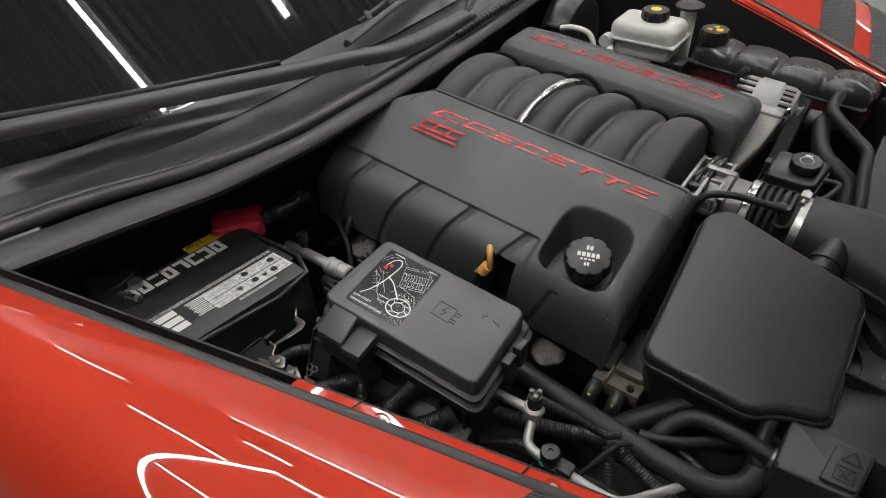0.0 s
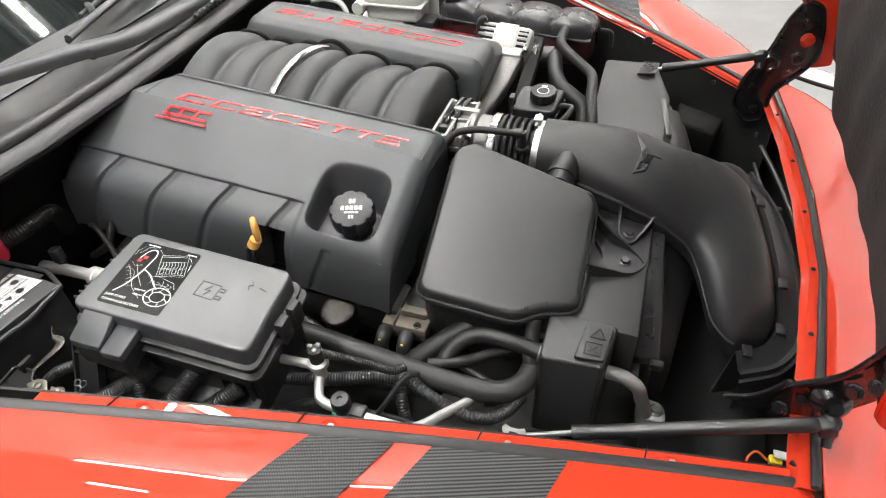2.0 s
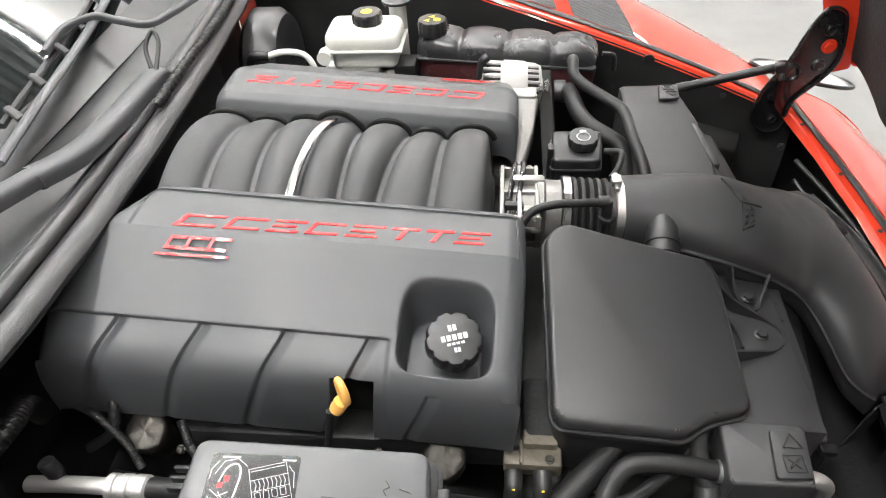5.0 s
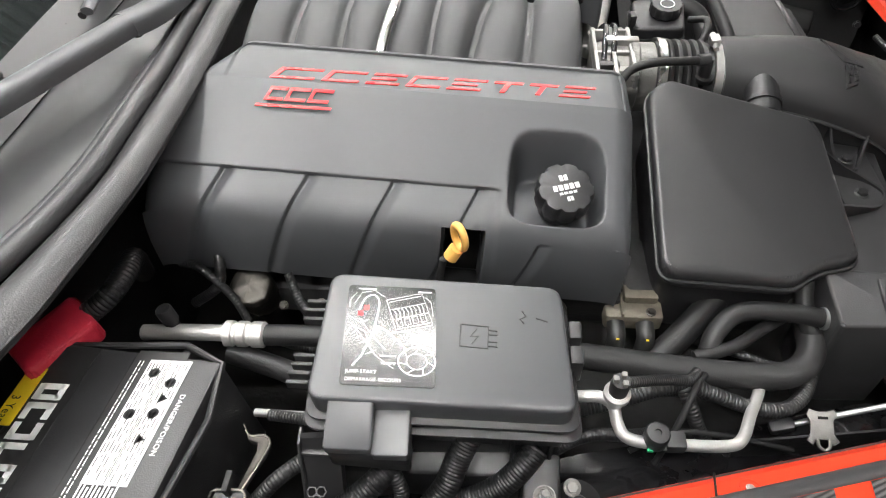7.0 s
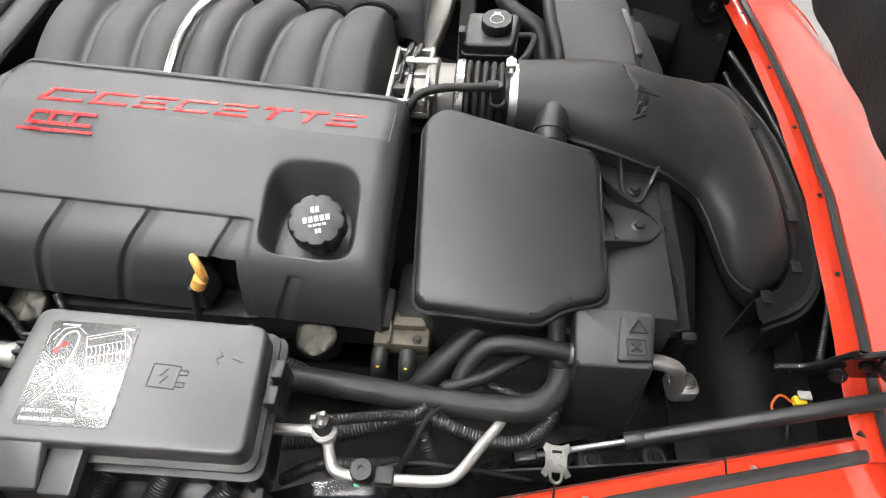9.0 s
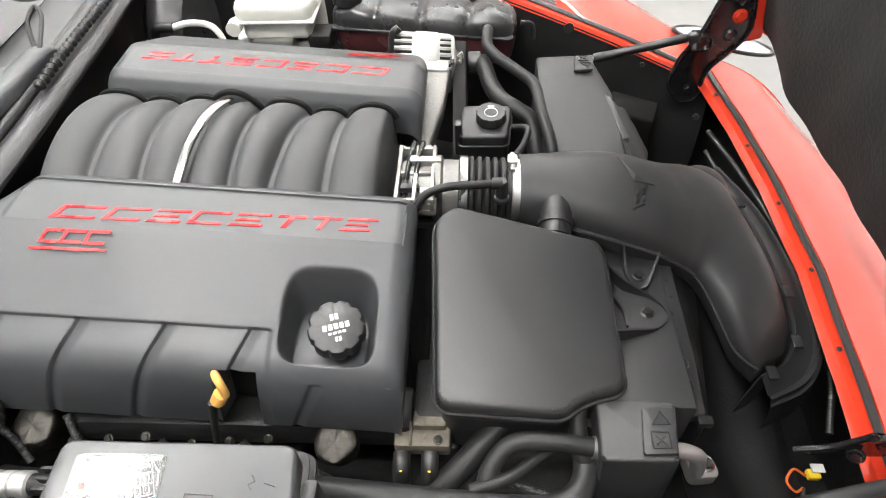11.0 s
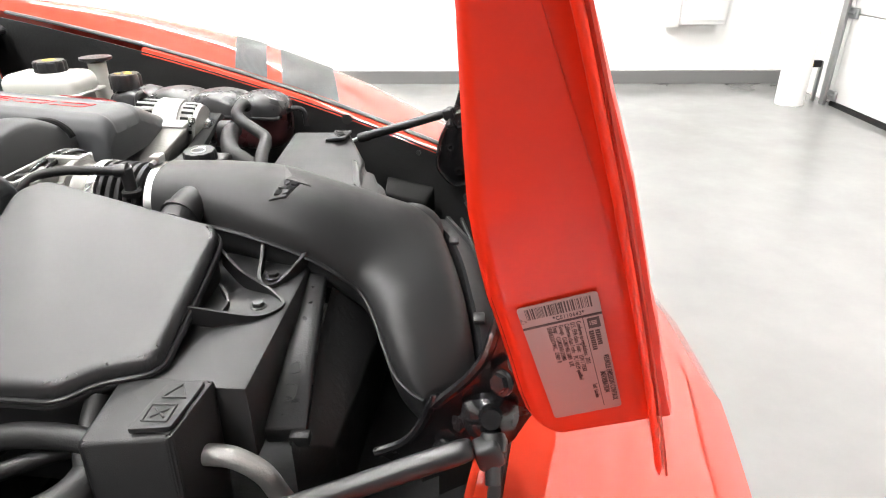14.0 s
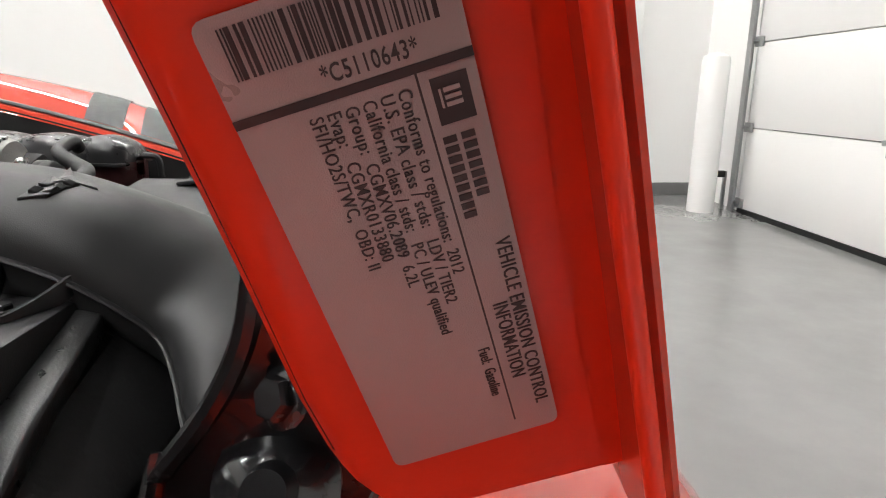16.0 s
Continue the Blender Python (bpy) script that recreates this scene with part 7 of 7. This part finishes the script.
def front_corner():
    t = thing("wiring_plug", "loose yellow and grey wiring plug with an orange loop", "plug")
    part("plug", box((0.517, 0.670, 0.47), (0.020, 0.016, 0.013), 0.003), M_YLABEL, t)
    part("tag", box((0.522, 0.676, 0.481), (0.020, 0.014, 0.004), 0.001), M_LABEL, t)
    part("wire", tube([(0.505, 0.668, 0.47), (0.487, 0.676, 0.475), (0.475, 0.661, 0.465), (0.488, 0.648, 0.455), (0.505, 0.656, 0.45)], 0.0022, 8), mat("orange_wire", (0.6, 0.12, 0.02), 0.5), t)
    part("sleeve", tube([(0.505, 0.656, 0.45), (0.50, 0.62, 0.43), (0.49, 0.58, 0.36)], 0.005, 8), M_RUBBER, t)
    k = thing("front_harness", "black cable run with clips along the front of the bay", "cable")
    part("cable", tube([(0.47, 1.34, 0.64), (0.505, 1.22, 0.63), (0.535, 1.08, 0.615), (0.545, 0.94, 0.60), (0.545, 0.80, 0.58), (0.52, 0.70, 0.55)], 0.006, 10, 8, 0.005, 0.0007), M_LOOM, k)
    part("rod", tube([(0.46, 1.30, 0.62), (0.50, 1.15, 0.59), (0.53, 1.0, 0.57)], 0.004, 10), M_STRUT, k)
    for y in (0.80, 0.98, 1.16):
        part("clip", box((0.548 - 0.4 * max(0, y - 1.05), y, 0.606), (0.018, 0.014, 0.014), 0.003), M_PLASTIC, k)
    for x, y, z in ((0.44, 1.50, 0.66), (0.36, 1.54, 0.68), (0.30, 1.56, 0.66), (0.47, 1.42, 0.62)):
        bolt("stud", (x, y, z), (-0.3, -1, 0.3), 0.006, k, M_STRUT)
    c = thing("plastic_clip", "off-white plastic clip on the inner fender", "clip")
    plate = [(0.100, 0.500, 0.640), (0.104, 0.506, 0.643), (0.112, 0.503, 0.642), (0.124, 0.503, 0.642), (0.132, 0.506, 0.643), (0.136, 0.500, 0.640), (0.131, 0.493, 0.636), (0.131, 0.480, 0.629), (0.137, 0.472, 0.625), (0.130, 0.468, 0.623), (0.123, 0.474, 0.626), (0.111, 0.474, 0.626), (0.105, 0.468, 0.623), (0.099, 0.473, 0.625), (0.104, 0.481, 0.629), (0.104, 0.493, 0.636)]
    part("plate", prism(plate, (0.0, 0.0012, -0.0024), 0.0006), M_CAST, c)
    # opening not cut through; its shade is a black patch on the plate
    part("slot_shade", prism([(0.112, 0.4975, 0.6402), (0.124, 0.4975, 0.6402), (0.124, 0.4945, 0.6387), (0.112, 0.4945, 0.6387)], (0.0, -0.0002, 0.0005)), M_JET, c, "black patch for the shade in the slot", smooth=False)
    part("loop", tube([(0.110, 0.474, 0.627), (0.112, 0.466, 0.623), (0.118, 0.463, 0.621), (0.124, 0.466, 0.623), (0.125, 0.474, 0.627)], 0.0022, 8), M_CAST, c)
    s = thing("wheelhouse_liner", "black plastic liner deep in the front of the bay", "liner")
    part("shelf", sheet(lambda u, v: Vector((0.30 + 0.22 * u, 0.52 + 0.55 * v, 0.53 - 0.09 * u - 0.03 * math.sin(v * 5) + 0.01 * math.sin(u * 9))), 16, 20, 0.004), M_DARK, s)
    part("side", sheet(lambda u, v: Vector((0.02 + 0.49 * u, 0.47 + 0.07 * u, 0.62 - 0.2 * v)), 12, 6, 0.003), M_DARK, s)
    b = thing("headlamp_bucket", "black moulded box behind the far headlamp", "box")
    part("box", prism([(0.29, 1.50, 0.64), (0.40, 1.47, 0.625), (0.38, 1.42, 0.605), (0.29, 1.44, 0.62)], (0, 0, -0.08), 0.006), M_JET, b)
    bolt("rail_bolt", (0.432, 1.535, 0.60), (0, -0.3, 1), 0.009, b, M_CAST)
    o = thing("relay_box", "stepped dull black plastic box beside the radiator cover", "box")
    part("box", prism(rounded([(0.264, 1.345, 0.705), (0.285, 1.345, 0.700), (0.312, 1.27, 0.672), (0.316, 1.19, 0.655), (0.270, 1.19, 0.690)], 0.008), (0, 0, -0.09), 0.004), M_SOFT, o)
    part("step", prism(rounded([(0.285, 1.345, 0.685), (0.305, 1.335, 0.672), (0.330, 1.26, 0.648), (0.318, 1.22, 0.645), (0.300, 1.28, 0.672)], 0.006), (0, 0, -0.07), 0.004), M_SOFT, o)
    h = thing("far_radiator_hose", "fat black radiator hose behind the pump", "hose")
    part("tube", tube([(-0.010, 1.41, 0.768), (-0.004, 1.375, 0.770), (0.008, 1.33, 0.760), (0.028, 1.295, 0.752), (0.058, 1.27, 0.745), (0.085, 1.25, 0.73), (0.095, 1.20, 0.69)], 0.017, 16), M_RUBBER, h)
    w = bpy.data.objects["bay_liner"]
    part("fender_hole", lathe([(0.012, 0), (0.012, 0.002), (0.001, 0.002)], axis((0.19, 1.594, 0.743), (0, -1, 0.1)), 20), M_BLACKPRINT, w, "round hole")


front_corner()


def headlight(far):
    s = (lambda y: 2 * YC - y) if far else (lambda y: y)
    t = thing("headlight", "long clear headlight set into the red fender", "headlight", I4, "headlights")

    def f(u, v):
        a = 2 * math.pi * u
        x = 0.60 + 0.13 * v * math.cos(a) - 0.03 * v * math.sin(a)
        y = 0.335 + 0.085 * v * math.sin(a)
        z = 0.645 - 0.26 * (x - 0.60) + 0.22 * (y - 0.335) + 0.02 * (1 - v * v)
        return Vector((x, s(y), z))
    part("lens", sheet(f, 40, 8), mat("headlight_lens", (0.55, 0.55, 0.56), 0.05, coat=1.0, vary=0.15, vary_size=14), t)
    part("gasket", tube([f(k / 40, 1.02) for k in range(41)], 0.005, 8, 1), M_RUBBER, t)


headlight(False)
headlight(True)

# ---- wipers ----


def wipers():
    t = thing("wiper", "black wiper arm and blade resting on the windshield", "wiper")
    sec = [(1.0, -1.0), (1.0, -0.2), (0.96, 0.2), (0.85, 0.55), (0.6, 0.82), (0.2, 0.95), (-0.2, 0.95), (-0.6, 0.82), (-0.85, 0.55), (-0.96, 0.2), (-1.0, -0.2), (-1.0, -1.0)]

    def arm(pts, wide, high):
        rows = []
        for i, (p, s, u) in enumerate(frames_along(smooth_path(pts, 6))):
            s = Vector((s.x, s.y, 0)).normalized()
            rows.append([p + s * (a * wide) + Vector((0, 0, b * high)) for a, b in sec])
        bm = loft(rows)
        bmesh.ops.recalc_face_normals(bm, faces=bm.faces)
        return bm
    part("arm_base", arm([(-0.748, 1.175, 0.935), (-0.747, 1.14, 0.945), (-0.744, 1.03, 0.950), (-0.744, 0.93, 0.956), (-0.752, 0.87, 0.963), (-0.768, 0.832, 0.968)], 0.020, 0.013), M_COVER, t, angle=35)
    part("joint", tube([(-0.785, 0.845, 0.962), (-0.752, 0.828, 0.962)], 0.011, 12, 2), M_PLASTIC, t)
    part("arm", arm([(-0.764, 0.836, 0.968), (-0.785, 0.77, 0.975), (-0.83, 0.64, 0.987), (-0.90, 0.45, 1.005), (-0.98, 0.22, 1.03)], 0.016, 0.012), M_COVER, t, angle=35)
    part("blade_frame", tube([(-0.855, 0.70, 0.985), (-0.91, 0.52, 1.003), (-0.975, 0.34, 1.022), (-1.05, 0.15, 1.045)], 0.007, 8, 6, flat=0.8), M_PLASTIC, t)
    part("rubber", tube([(-0.86, 0.705, 0.974), (-0.915, 0.525, 0.992), (-0.98, 0.345, 1.010), (-1.055, 0.155, 1.033)], 0.004, 6, 6), M_RUBBER, t)
    w = thing("wiper", "second black wiper blade with clawed frame on the windshield", "wiper")
    bl = smooth_path([(-0.828, 0.855, 0.972), (-0.845, 0.98, 0.982), (-0.870, 1.14, 0.988), (-0.905, 1.30, 0.990), (-0.96, 1.52, 1.0), (-1.02, 1.72, 1.015)], 8)
    part("blade_spine", tube(bl, 0.0085, 10, 1, flat=0.7), M_COVER, w)
    part("rubber", tube([p + Vector((-0.018, 0.01, -0.012)) for p in bl], 0.0055, 8, 1), M_RUBBER, w)
    back = [p + Vector((-0.045, 0.03, -0.004)) for p in bl]
    part("frame_rail", tube(back[4:], 0.0065, 8, 1, flat=0.8), M_PLASTIC, w)
    for k in range(7):
        p, q = back[6 + 5 * k], bl[6 + 5 * k]
        part("claw", tube([p + Vector((0, 0, 0.008)), p.lerp(q, 0.4) + Vector((0, 0, 0.006)), p.lerp(q, 0.75)], 0.007, 8, 3, flat=0.8), M_PLASTIC, w)
    part("arm", arm([(-0.775, 1.45, 0.965), (-0.785, 1.34, 0.975), (-0.795, 1.27, 0.985), (-0.845, 1.265, 0.995), (-0.895, 1.272, 1.0), (-0.925, 1.22, 1.0), (-0.91, 1.13, 0.998)], 0.0065, 0.006), M_COVER, w, angle=35)
    h = thing("washer_hose", "thin black washer hose with a loop on the cowl", "hose")
    part("tube", tube([(-0.735, 1.12, 0.935), (-0.742, 1.16, 0.955), (-0.755, 1.215, 0.975), (-0.772, 1.235, 0.985), (-0.772, 1.20, 0.975), (-0.755, 1.165, 0.955), (-0.742, 1.15, 0.94)], 0.004, 8), M_RUBBER, h)
    part("sleeve", tube([(-0.704, 1.06, 0.940), (-0.712, 1.2, 0.940), (-0.716, 1.35, 0.940), (-0.728, 1.5, 0.940), (-0.75, 1.65, 0.94)], 0.0095, 12, 6, 0.016, 0.0045), M_LOOM, h)


wipers()
